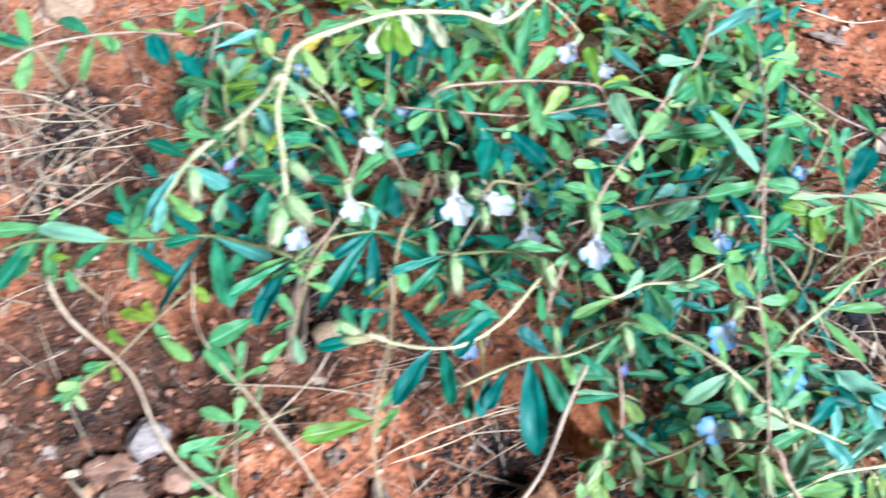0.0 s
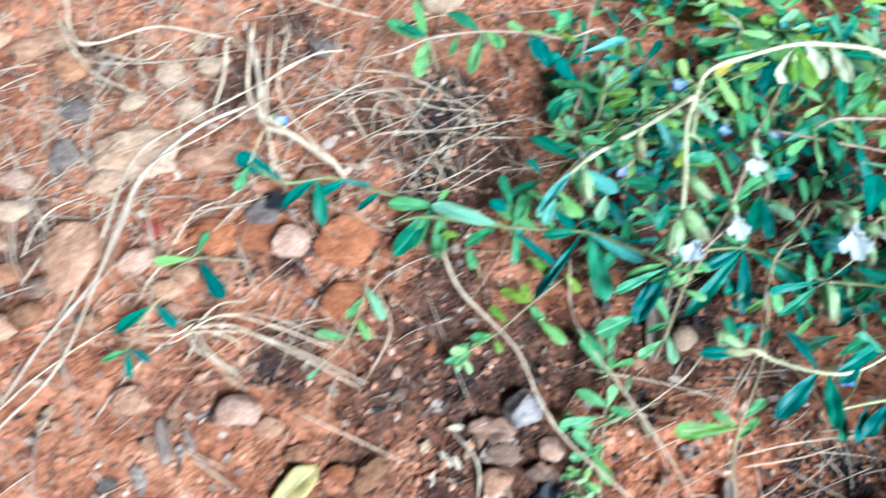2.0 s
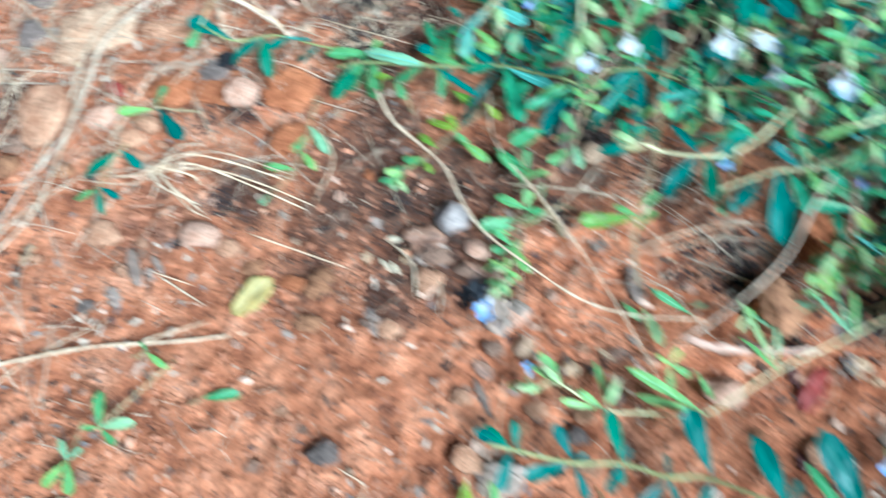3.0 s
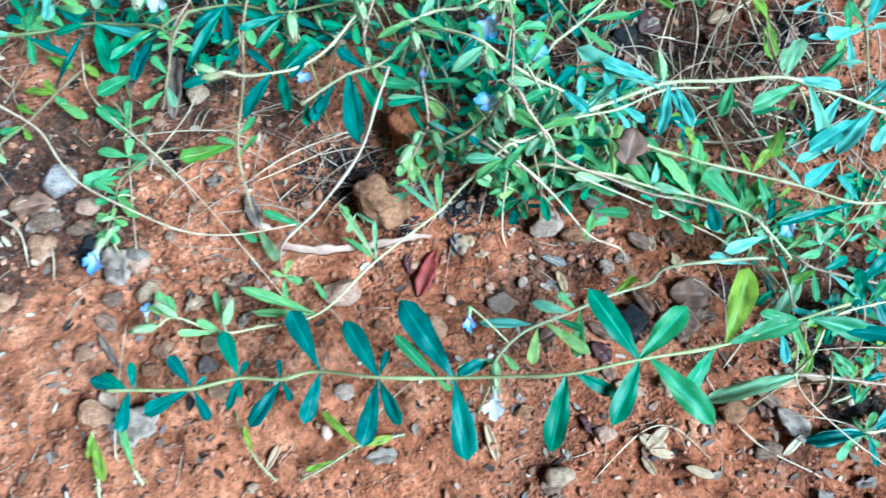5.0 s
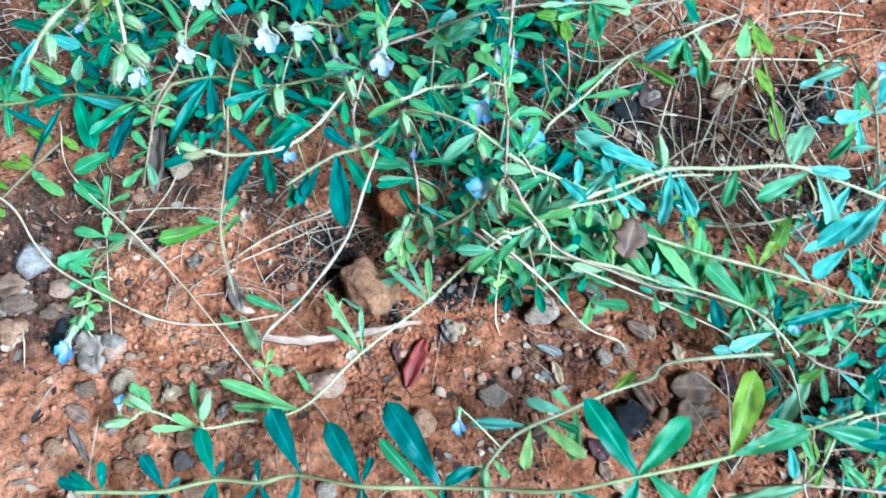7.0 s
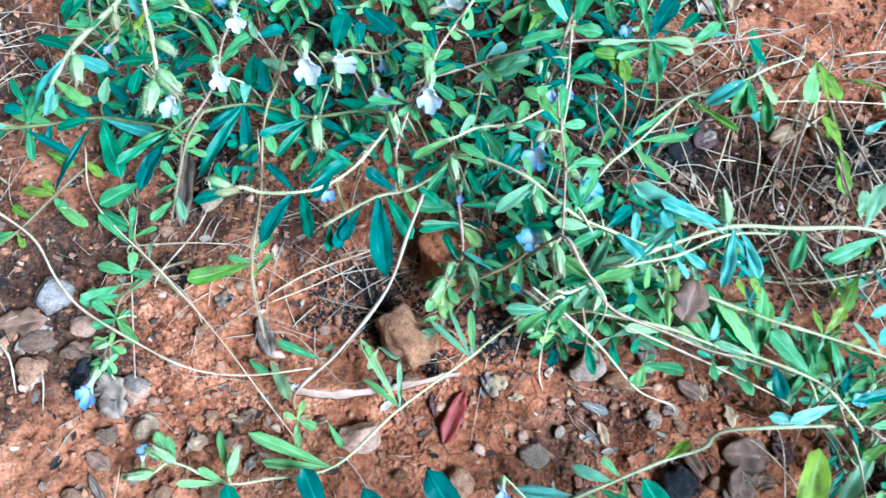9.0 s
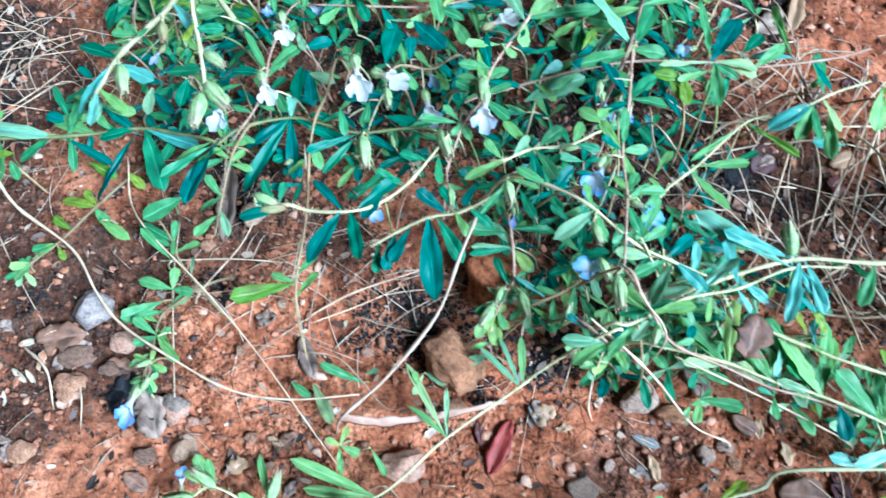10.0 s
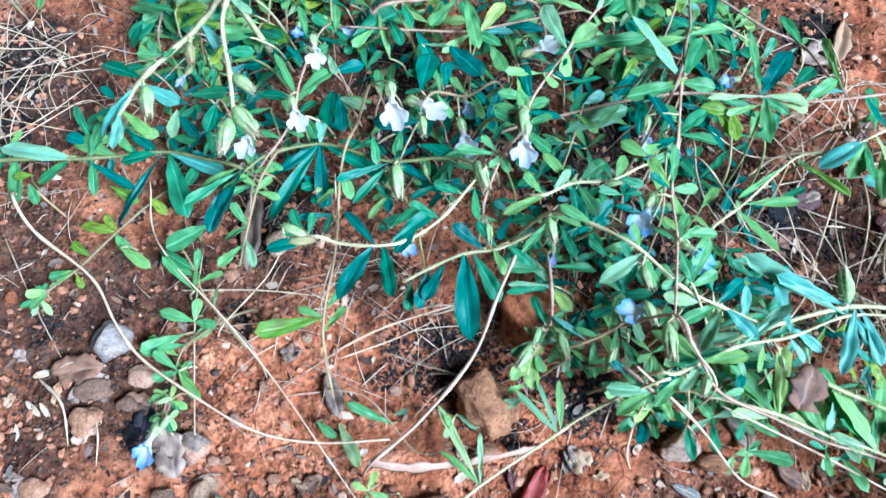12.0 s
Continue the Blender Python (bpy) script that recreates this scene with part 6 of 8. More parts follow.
shoot("l", (293, -81, 10), (108, 13.4, 4.1, 4, "y"), (-129, 13.6, 4.1, 10, "y"))
shoot("t", (255, -76, 60), (-94, 15.9, 4.1, 10, "b"))
shoot("l", (279, -87, 55), (-48, 14.3, 3.0, 3, "g"))
shoot("g", (302, -101, 35), (58, 10.0, 4.0, 0, "l"))
shoot("l", (-56, 55, 12), (165, 16.5, 5.0, 9, "g"), (-11, 10.8, 6.0, 11, "g"), (84, 10.7, 5.0, 7, "l"))
shoot("g", (-60, 49, 12), (-155, 19.9, 6.0, 4, "g"))
shoot("l", (-60, 32, 13), (144, 14.4, 4.1, 12, "g"), (-53, 15.9, 5.1, 2, "g"), (45, 6.0, 4.0, 7, "l"), (-158, 11.4, 4.0, 10, "g"))
shoot("g", (-62, 19, 13), (173, 8.5, 6.0, 11, "l"), (-23, 8.1, 3.0, 3, "g"), (81, 6.4, 3.0, 7, "l"))
shoot("l", (-62, 10, 14), (180, 6.4, 5.0, 13, "l"), (45, 6.0, 4.0, 8, "l"), (-68, 5.7, 3.0, 4, "g"))
shoot("g", (-126, 70, 8), (-162, 10.1, 5.0, 13, "l"), (-124, 11.5, 5.0, 8, "l"), (171, 6.4, 4.0, 4, "g"), (63, 4.7, 4.0, 4, "l"))
shoot("g", (-116, 80, 8), (-158, 11.4, 5.0, 2, "g"))
shoot("g", (-115, 78, 8), (-56, 7.6, 4.0, 4, "y"))
shoot("l", (-58, 70, 10), (135, 22.5, 4.0, 14, "g"), (84, 9.6, 4.0, 13, "g"))
shoot("g", (36, 10, 6), (158, 22.8, 4.0, 14, "g"))
shoot("g", (2, 11, 5), (-41, 11.3, 4.0, 6, "g"))
shoot("g", (12, 10, 5), (-61, 21.8, 5.0, 12, "s"))
shoot("l", (-95, 91, 10), (-33, 17.6, 5.0, 13, "g"))
shoot("l", (26, -19, 12), (153, 7.1, 3.0, 3, "l"), (63, 9.5, 3.0, 14, "l"), (-24, 10.4, 4.0, 6, "l"), (-85, 12.8, 3.0, 5, "l"))
shoot("l", (40, -20, 10), (-60, 14.7, 3.0, 6, "l"))
shoot("g", (190, -3, 12), (11, 10.8, 6.1, 14, "g"), (-122, 10.0, 5.1, 2, "g"))
shoot("g", (37, 14, 6), (18, 6.7, 4.1, 13, "s"))
shoot("l", (65, 14, 10), (-27, 11.9, 4.1, 8, "s"), (-117, 11.9, 3.2, 2, "s"))
shoot("g", (106, 69, 30), (-51, 15.1, 6.0, 12, "s"))
shoot("g", (96, 38, 24), (-125, 12.9, 5.0, 14, "l"), (30, 8.5, 5.0, 10, "l"), (-37, 10.6, 5.0, 3, "l"), (-82, 15.0, 6.0, 10, "l"))
shoot("l", (112, 36, 24), (-67, 8.1, 4.0, 8, "g"), (124, 7.6, 4.0, 7, "g"), (7, 8.5, 4.0, 10, "g"))
shoot("l", (133, 38, 28), (-139, 11.3, 5.0, 11, "g"), (108, 10.1, 4.0, 4, "l"))
shoot("l", (137, 31, 30), (-56, 15.3, 7.1, 3, "g"))
shoot("l", (144, 15, 30), (47, 17.3, 5.0, 8, "g"))
shoot("g", (151, 27, 34), (-81, 13.9, 5.0, 6, "g"))
shoot("g", (149, 15, 26), (-171, 13.9, 3.0, 14, "l"), (-148, 10.0, 3.0, 7, "l"), (163, 11.1, 2.0, 6, "l"))
shoot("g", (173, 29, 40), (166, 17.5, 5.0, 11, "c"))
shoot("g", (179, 36, 40), (176, 17.0, 4.0, 3, "g"))
shoot("l", (196, 10, 42), (127, 26.5, 6.0, 3, "g"), (69, 18.1, 4.0, 10, "g"), (174, 20.3, 4.0, 9, "s"))
shoot("g", (234, -0, 44), (124, 26.8, 7.0, 13, "g"), (60, 25.6, 6.0, 3, "g"), (145, 16.8, 5.0, 14, "c"))
shoot("g", (262, -13, 44), (132, 27.0, 7.0, 8, "g"))
shoot("l", (163, 57, 40), (37, 10.6, 5.0, 3, "c"), (148, 10.0, 5.0, 11, "g"))
shoot("l", (178, 48, 40), (27, 14.2, 5.0, 14, "c"), (122, 10.0, 4.0, 8, "g"))
shoot("g", (153, 50, 36), (135, 12.0, 4.0, 12, "g"), (58, 10.0, 5.0, 6, "c"))
shoot("l", (166, 19, 34), (-53, 10.6, 5.0, 14, "g"), (-127, 10.6, 4.0, 12, "s"))
shoot("g", (188, 44, 38), (-34, 11.5, 5.0, 5, "s"), (-131, 9.8, 4.0, 14, "g"))

# ---------- flowers and buds ----------
flower(v40, 0.06, (-12, 149, 40), -72, 22, 11, "w")
flower(v40, 0.56, (-5, 185, 38), -79, 22, 11, "w")
flower(v7, 0.00, (34, 145, 57), -82, 22, 14, "w")
flower(v41, 0.00, (49, 145, 57), -34, 42, 13, "w")
flower(v41, 0.56, (68, 142, 33), -78, 22, 12, "p")
flower(v41, 0.67, (70, 163, 27), -66, 22, 8, "b")
flower(v17, 0.58, (93, 127, 58), -96, 22, 13, "p")
flower(v28, 0.38, (157, 144, 31), -87, 22, 11, "b")
flower(v15, 0.57, (141, 90, 68), -117, 22, 13, "b")
flower(v15, 0.77, (158, 72, 72), -48, 22, 13, "b")
flower(v21, 0.57, (140, 52, 54), -178, 42, 12, "b")
flower(v17, 0.42, (104, 184, 46), 15, 42, 12, "w")
flower(v2, 0.00, (91, 238, 40), -120, 22, 11, "p")
flower(v18, 0.97, (107, 230, 36), -69, 22, 8, "p")
flower(v2, 0.05, (56, 252, 46), -108, 22, 9, "w")
flower(v40, 0.83, (-17, 208, 22), -86, 42, 7, "b")
flower(v40, 0.94, (7, 208, 22), -46, 42, 8, "b")
flower(v2, 0.94, (-31, 132, 46), -106, 22, 11, "p")
flower(v15, 0.37, (157, 125, 62), -59, 22, 8, "v")
flower(v29, 0.29, (207, 182, 25), -154, 42, 8, "b")
flower(v3, 0.33, (-66, 168, 38), -117, 22, 7, "v")
flower(v24, 0.00, (106, 79, 44), -94, 22, 6, "v")
flower(v31, 0.93, (-69, 0, 15), -111, 22, 12, "b")
flower(v42, 0.33, (351, 102, 55), 43, 22, 12, "b")
flower(v14, 0.72, (282, -22, 44), -138, 22, 8, "b")
flower(v11, 1.00, (124, -94, 46), -96, 22, 11, "w")
flower(v5, 0.52, (40, 86, 34), -38, 42, 8, "b")
flower(v33, 1.00, (-258, 180, 6), -28, 42, 8, "b")
flower(v3, 0.14, (-45, 229, 24), -42, 42, 9, "b")
flower(v9, 1.00, (-44, -33, 10), 93, 22, 7, "b")
flower(v11, 0.81, (117, -55, 40), -96, 22, 7, "b")
bud(v3, 0.33, (-63, 182, 45), -79, 9, 13.1)
bud(v3, 0.67, (-86, 166, 32), -76, 6, 17.7)
bud(v2, 0.83, (-39, 161, 52), -42, 8, 14.3)
bud(v2, 0.91, (-39, 148, 46), -52, 6, 19.3)
bud(v2, 0.97, (-40, 142, 46), -96, 6, 18.7)
bud(v4, 0.69, (35, 129, 28), -83, 6, 18.6)
bud(v4, 1.00, (73, 125, 42), -74, 7, 15.6)
bud(v5, 0.00, (-15, 95, 34), -26, 8, 13.6)
bud(v5, 0.02, (-12, 87, 34), 4, 9, 13.0)
bud(v20, 0.71, (131, 113, 46), 1, 15, 7.5)
bud(v22, 0.00, (141, 41, 80), -91, 8, 14.5)
bud(v21, 0.43, (134, 64, 78), -79, 11, 10.1)
bud(v17, 1.00, (77, 94, 44), -88, 10, 11.5)
bud(v21, 0.00, (101, 90, 62), -83, 9, 12.3)
bud(v17, 0.54, (93, 146, 56), -92, 7, 15.4)
bud(v15, 0.33, (144, 134, 72), -102, 13, 8.9)
bud(v15, 0.63, (142, 95, 76), -125, 16, 7.4)
bud(v15, 0.80, (150, 74, 78), -37, 19, 6.0)
bud(v41, 0.00, (47, 149, 40), -83, 10, 11.7)
bud(v40, 0.00, (-14, 157, 36), -94, 15, 7.5)
bud(v40, 0.39, (-8, 185, 40), -54, 20, 5.8)
bud(v7, 0.00, (32, 157, 48), -78, 15, 7.5)
bud(v24, 0.38, (109, 47, 34), -78, 9, 13.2)
bud(v24, 0.62, (97, 42, 30), -123, 9, 12.6)
bud(v24, 0.46, (101, 50, 30), -111, 13, 8.9)
bud(v23, 0.53, (194, 33, 58), -90, 18, 6.4)
bud(v22, 0.33, (162, 25, 62), -114, 11, 10.2)
bud(v26, 0.00, (124, 27, 50), 68, 12, 9.9)
bud(v9, 0.11, (134, 11, 50), 157, 14, 8.1)
bud(v31, 1.00, (-64, 6, 16), 59, 16, 7.1)
bud(v31, 0.70, (-62, 20, 14), -152, 19, 6.2)
bud(v11, 0.92, (126, -77, 46), -97, 9, 12.5)
bud(v9, 0.89, (-28, -36, 13), 144, 9, 12.8)
bud(v9, 0.98, (-38, -40, 11), -172, 10, 11.4)
bud(v9, 0.76, (-4, -43, 14), 72, 8, 14.0)
bud(v12, 0.26, (225, 55, 60), 93, 8, 15.1)
bud(v21, 0.80, (169, 58, 58), -85, 11, 10.9)
bud(v25, 1.00, (141, 56, 56), -75, 10, 11.2)

# ---------- dry stems ----------
straw(1.5, [(88, 76, 53), (80, 58, 47), (70, 34, 42), (48, 8, 36), (29, -8, 31)], 1, "dead_stick")
straw(1.1, [(-149, 116, 13), (-136, 98, 12), (-105, 75, 14), (-90, 53, 16), (-76, 37, 18), (-50, 20, 22), (-22, 5, 25), (5, 0, 28), (36, 1, 34)], 0)
straw(0.8, [(-85, 125, 12), (-77, 93, 12), (-41, 55, 12), (-14, 24, 10), (13, -12, 6), (24, -27, 3)], None)
straw(3.4, [(27, -8, 30), (43, -10, 24), (65, -8, 18), (86, -4, 12), (98, -1, 8)], 1, "dry_reed")
straw(0.7, [(-42, 55, 11), (-24, 74, 18), (-16, 88, 22)], 0)
straw(0.6, [(11, 25, 5), (24, 22, 5), (35, 11, 8), (48, -3, 12), (63, -1, 12)], 0)
straw(0.7, [(7, 44, 2), (31, 55, 4), (64, 66, 5)], None)
straw(0.5, [(10, 40, 2), (37, 50, 3), (58, 61, 3)], None)
straw(0.6, [(-52, -2, 3), (-57, 58, 8), (-56, 91, 10)], None)
straw(0.5, [(-157, 101, 3), (-134, 64, 3), (-113, 32, 4)], None)
straw(0.6, [(-72, 73, 4), (-31, 72, 6), (1, 69, 8)], None)
straw(0.8, [(183, 147, 24), (182, 128, 26), (186, 108, 28), (198, 93, 30), (211, 88, 30), (215, 95, 30), (212, 100, 30)], 0)
straw(0.7, [(182, 135, 30), (194, 113, 32), (202, 97, 30)], 0)
straw(0.9, [(133, 27, 64), (152, 14, 52), (167, 3, 40), (184, -14, 28), (201, -21, 22)], 1)
straw(0.8, [(173, 14, 46), (203, 1, 40), (228, -10, 34), (255, -23, 26)], 1)
straw(0.7, [(144, 44, 80), (154, 32, 72), (165, 19, 60)], 1)
straw(0.9, [(144, 19, 40), (143, 9, 20), (143, -2, 6), (145, -9, 5)], None)
straw(0.6, [(192, 156, 20), (209, 140, 24), (228, 136, 30)], 0)
straw(0.8, [(195, 177, 20), (217, 203, 10), (231, 229, 9)], None)
straw(0.8, [(286, 124, 34), (296, 94, 40), (293, 76, 46), (286, 50, 64)], 0)
straw(0.7, [(354, 30, 50), (344, 7, 40), (321, -21, 36), (303, -37, 34)], 1)
straw(0.8, [(276, -9, 30), (275, -29, 34), (277, -53, 36), (272, -81, 40), (267, -101, 42), (290, -123, 30), (318, -145, 20)], 1)
straw(0.6, [(237, -88, 40), (238, -69, 20), (234, -48, 9)], None)
straw(0.6, [(303, -30, 20), (331, -11, 24), (352, 19, 26)], 0)
straw(0.7, [(232, -89, 45), (263, -64, 30), (290, -45, 26)], 1)
straw(0.5, [(245, 75, 30), (255, 111, 14), (271, 145, 9)], None)
straw(0.5, [(274, 86, 9), (295, 119, 10), (306, 152, 9)], None)
straw(0.5, [(267, 83, 9), (272, 47, 9), (297, 38, 9)], None)
straw(0.5, [(286, 69, 12), (297, 41, 10), (302, 20, 9)], None)
straw(0.5, [(275, 105, 9), (284, 85, 10), (297, 66, 9), (313, 51, 9)], None)
straw(0.6, [(243, 47, 9), (287, 41, 10), (329, 48, 10)], None)
straw(0.6, [(357, 128, 9), (360, 88, 10), (357, 60, 14)], None)
straw(0.6, [(286, -142, 9), (252, -118, 9), (232, -72, 9)], None)
straw(0.6, [(174, -132, 7), (199, -113, 9), (216, -112, 9), (232, -129, 9)], None)
straw(0.5, [(89, -76, 6), (71, -91, 6), (57, -110, 4)], None)
straw(0.6, [(-58, -97, 6), (-56, -64, 10), (-55, -36, 6)], 0)
straw(0.5, [(130, 3, 8), (138, 27, 20), (142, 30, 40)], None)
straw(0.6, [(30, -47, 12), (47, -37, 12), (62, -57, 6)], 0)
straw(1.4, [(-359, -76, 3), (-365, -48, 5), (-353, -15, 6), (-331, 26, 8), (-326, 101, 10), (-319, 136, 12), (-293, 162, 10), (-265, 189, 12)], None)
straw(1.4, [(-339, -71, 2), (-283, -52, 3), (-231, -41, 3), (-197, -31, 3)], None)
straw(1, [(-461, 150, 6), (-427, 158, 10), (-386, 152, 12), (-354, 129, 8)], 0)
straw(1, [(-415, 146, 4), (-389, 113, 6), (-365, 88, 6), (-374, 59, 3)], None)
straw(0.9, [(-414, 145, 5), (-415, 101, 5), (-421, 61, 3)], None)
straw(1.1, [(-274, 229, 14), (-265, 188, 14), (-253, 152, 8)], 1)
straw(0.9, [(-264, 231, 14), (-261, 197, 12), (-246, 178, 10), (-216, 155, 5)], 1)
straw(0.9, [(-281, 223, 10), (-268, 184, 12), (-249, 149, 5)], 1)
straw(0.8, [(-412, 212, 6), (-384, 197, 8), (-346, 201, 8), (-305, 212, 8)], 0)
straw(0.8, [(-356, 220, 8), (-342, 184, 5)], 0)
straw(0.8, [(-365, 196, 5), (-345, 176, 4)], 0)
straw(0.8, [(-398, -9, 4), (-378, -2, 6), (-366, -24, 6), (-372, -61, 3)], None)
straw(0.8, [(-387, -16, 5), (-364, -36, 6), (-359, -76, 3)], None)
straw(0.6, [(-264, 123, 10), (-280, 93, 8), (-284, 70, 4)], None)
straw(0.7, [(-263, 108, 5), (-246, 84, 4), (-241, 76, 3)], None)
straw(1, [(-271, 52, 6), (-239, 57, 10), (-206, 52, 10), (-174, 44, 6)], 0)
straw(0.8, [(-270, 59, 6), (-235, 67, 12), (-193, 61, 8)], 0)
straw(0.8, [(-266, 52, 6), (-247, 35, 4), (-232, 29, 6)], 0)
straw(0.7, [(-266, 57, 5), (-281, 44, 6), (-314, 42, 6)], 0)
straw(0.7, [(-178, 90, 6), (-168, 73, 6), (-174, 47, 5)], 0)
straw(0.7, [(-253, -7, 3), (-225, -19, 2)], None)
straw(0.7, [(-348, -44, 3), (-335, -70, 2)], None)
straw(0.6, [(-253, 177, 4), (-214, 215, 3)], 0)
straw(0.36, [(-156, 198, 3), (-172, 165, 4), (-192, 151, 3)], 0)
straw(0.36, [(-128, 173, 4), (-153, 154, 5), (-182, 149, 4)], 0)
straw(0.7, [(-298, 94, 5), (-288, 117, 6), (-274, 128, 4)], 0)
straw(0.8, [(-294, 29, 3), (-298, 73, 6), (-301, 104, 6)], None)
straw(0.42, [(-203, 203, 2), (-163, 208, 5), (-138, 199, 6)], 0)
straw(0.42, [(-151, 187, 3), (-114, 193, 6), (-76, 204, 6)], 0)
straw(0.36, [(-147, 183, 4), (-141, 204, 6), (-154, 211, 6), (-174, 232, 4)], 0)
straw(0.36, [(-126, 205, 6), (-100, 199, 8), (-84, 201, 6)], 0)
straw(0.36, [(-175, 170, 3), (-145, 167, 6), (-105, 175, 6), (-94, 170, 4)], 0)
straw(0.36, [(-162, 155, 3), (-157, 191, 4)], 0)
straw(0.6, [(199, 215, 30), (234, 200, 20), (266, 184, 10)], None)
straw(0.6, [(224, 297, 9), (255, 287, 9), (278, 290, 9)], None)
straw(0.6, [(234, 255, 9), (240, 247, 9)], None)
straw(0.36, [(-116, 138, 5), (-85, 187, 8), (-54, 223, 12)], 0)
straw(0.7, [(7, 123, 30), (8, 92, 20), (1, 64, 6), (8, 26, 3)], None)
straw(0.8, [(-153, -127, 3), (-132, -123, 5), (-118, -102, 4), (-134, -93, 3)], None)
straw(0.7, [(-261, -48, 3), (-243, -40, 4), (-220, -28, 3)], None)
straw(0.6, [(-261, -4, 3), (-232, -10, 4)], None)
straw(0.6, [(-210, 25, 3), (-148, 11, 4)], None)
straw(0.7, [(-48, -121, 2), (-24, -136, 3)], None)
straw(1.6, [(-410, 244, 10), (-395, 211, 8), (-377, 210, 8), (-345, 225, 10), (-302, 223, 12)], 0)
straw(1.5, [(-287, 236, 12), (-279, 194, 10), (-263, 178, 10), (-225, 163, 4)], 1)
straw(1.3, [(-346, 34, 3), (-336, 85, 5), (-331, 141, 8), (-307, 169, 8), (-277, 194, 10), (-243, 227, 8)], None)
straw(1.2, [(-300, 224, 10), (-296, 200, 8), (-298, 176, 4)], 0)
straw(1.2, [(-375, 204, 6), (-346, 203, 8), (-332, 222, 6)], 0)
straw(1.1, [(-277, 262, 6), (-233, 255, 8), (-217, 256, 4)], 0)
straw(1.1, [(-270, 200, 8), (-249, 222, 8), (-232, 231, 4)], 0)
straw(0.6, [(-217, 200, 4), (-199, 207, 8), (-172, 202, 6), (-147, 205, 4)], 0)
straw(0.6, [(-192, 206, 6), (-165, 170, 8), (-157, 160, 4)], 0)
straw(0.6, [(-200, 181, 4), (-163, 189, 7), (-121, 204, 4)], 0)
straw(1.1, [(-276, 58, 5), (-265, 45, 6), (-240, 37, 3)], None)
straw(1.2, [(-409, 221, 8), (-378, 192, 6), (-337, 181, 4)], 0)
straw(1.3, [(-269, 55, 6), (-253, 64, 10), (-226, 63, 9), (-195, 58, 5)], 0)
straw(1.2, [(-269, 55, 6), (-258, 45, 8), (-237, 33, 3)], None)
straw(1.1, [(-268, 56, 6), (-248, 53, 7), (-242, 49, 3)], None)
straw(1, [(-270, 57, 6), (-278, 49, 8), (-298, 47, 4)], None)
straw(1, [(-268, 56, 6), (-259, 69, 8), (-246, 74, 5)], 0)
straw(1, [(-267, 56, 6), (-246, 59, 9), (-211, 51, 7), (-179, 42, 4)], None)
straw(0.9, [(-268, 54, 5), (-267, 43, 6), (-270, 37, 3)], None)
straw(2, [(-289, 231, 12), (-273, 199, 12), (-265, 175, 10), (-245, 169, 8), (-218, 157, 3)], 1, "dead_stick")
straw(1.7, [(-277, 184, 8), (-301, 164, 10), (-321, 133, 10), (-325, 102, 8), (-330, 69, 7), (-347, 31, 5), (-362, -14, 3)], None, "dead_stick")

straw(.7, [(263, 136, 12), (251, 112, 16), (242, 89, 12)], None)
straw(.9, [(305, 148, 17), (281, 111, 21), (262, 80, 17)], None)
straw(1.0, [(305, 139, 22), (286, 108, 26), (280, 87, 22)], None)
straw(.6, [(287, 120, 12), (273, 83, 16), (284, 71, 12)], None)
straw(.7, [(311, 132, 17), (290, 118, 21), (276, 106, 17)], None)
straw(.9, [(316, 138, 22), (320, 106, 26), (333, 78, 22)], None)
straw(1.0, [(284, 70, 12), (290, 47, 16), (306, 24, 12)], None)
straw(.6, [(257, 72, 17), (266, 50, 21), (283, 26, 17)], None)
straw(.7, [(260, 65, 22), (265, 38, 26), (272, 20, 22)], None)
straw(.9, [(285, 70, 12), (295, 57, 16), (319, 53, 12)], None)
straw(1.0, [(241, 42, 17), (273, 36, 21), (304, 39, 21), (334, 45, 17)], None)
straw(.6, [(240, 103, 22), (245, 102, 26), (254, 103, 22)], None)
straw(.7, [(275, 140, 12), (271, 111, 16), (260, 75, 12)], None)
straw(.9, [(276, 64, 17), (258, 54, 21), (252, 41, 17)], None)
straw(1.0, [(281, 62, 22), (273, 47, 26), (286, 35, 22)], None)
straw(.6, [(235, 101, 12), (239, 87, 16), (237, 76, 12)], None)
straw(.7, [(323, 173, 17), (293, 144, 21), (280, 121, 17)], None)
straw(.9, [(324, 165, 22), (346, 165, 26), (379, 163, 22)], None)
straw(1.0, [(319, 161, 12), (305, 128, 16), (311, 104, 12)], None)
straw(.6, [(271, 101, 17), (285, 93, 21), (301, 83, 17)], None)
straw(.7, [(324, 95, 22), (322, 71, 26), (339, 55, 22)], None)
straw(.9, [(237, 153, 12), (264, 141, 16), (308, 141, 16), (368, 139, 12)], None)
straw(1.0, [(212, 132, 17), (231, 142, 21), (278, 146, 17)], None)
straw(.6, [(227, 158, 22), (249, 170, 26), (262, 180, 22)], None)
straw(.7, [(250, 35, 12), (250, 14, 16), (261, 2, 12)], None)
straw(.9, [(363, 155, 17), (366, 168, 21), (366, 179, 17)], None)
straw(0.7, [(-101, 18, 2), (-95, 5, 5), (-95, -9, 2)], None)
straw(1.0, [(-129, 31, 2), (-113, 18, 5), (-109, 0, 2)], None)

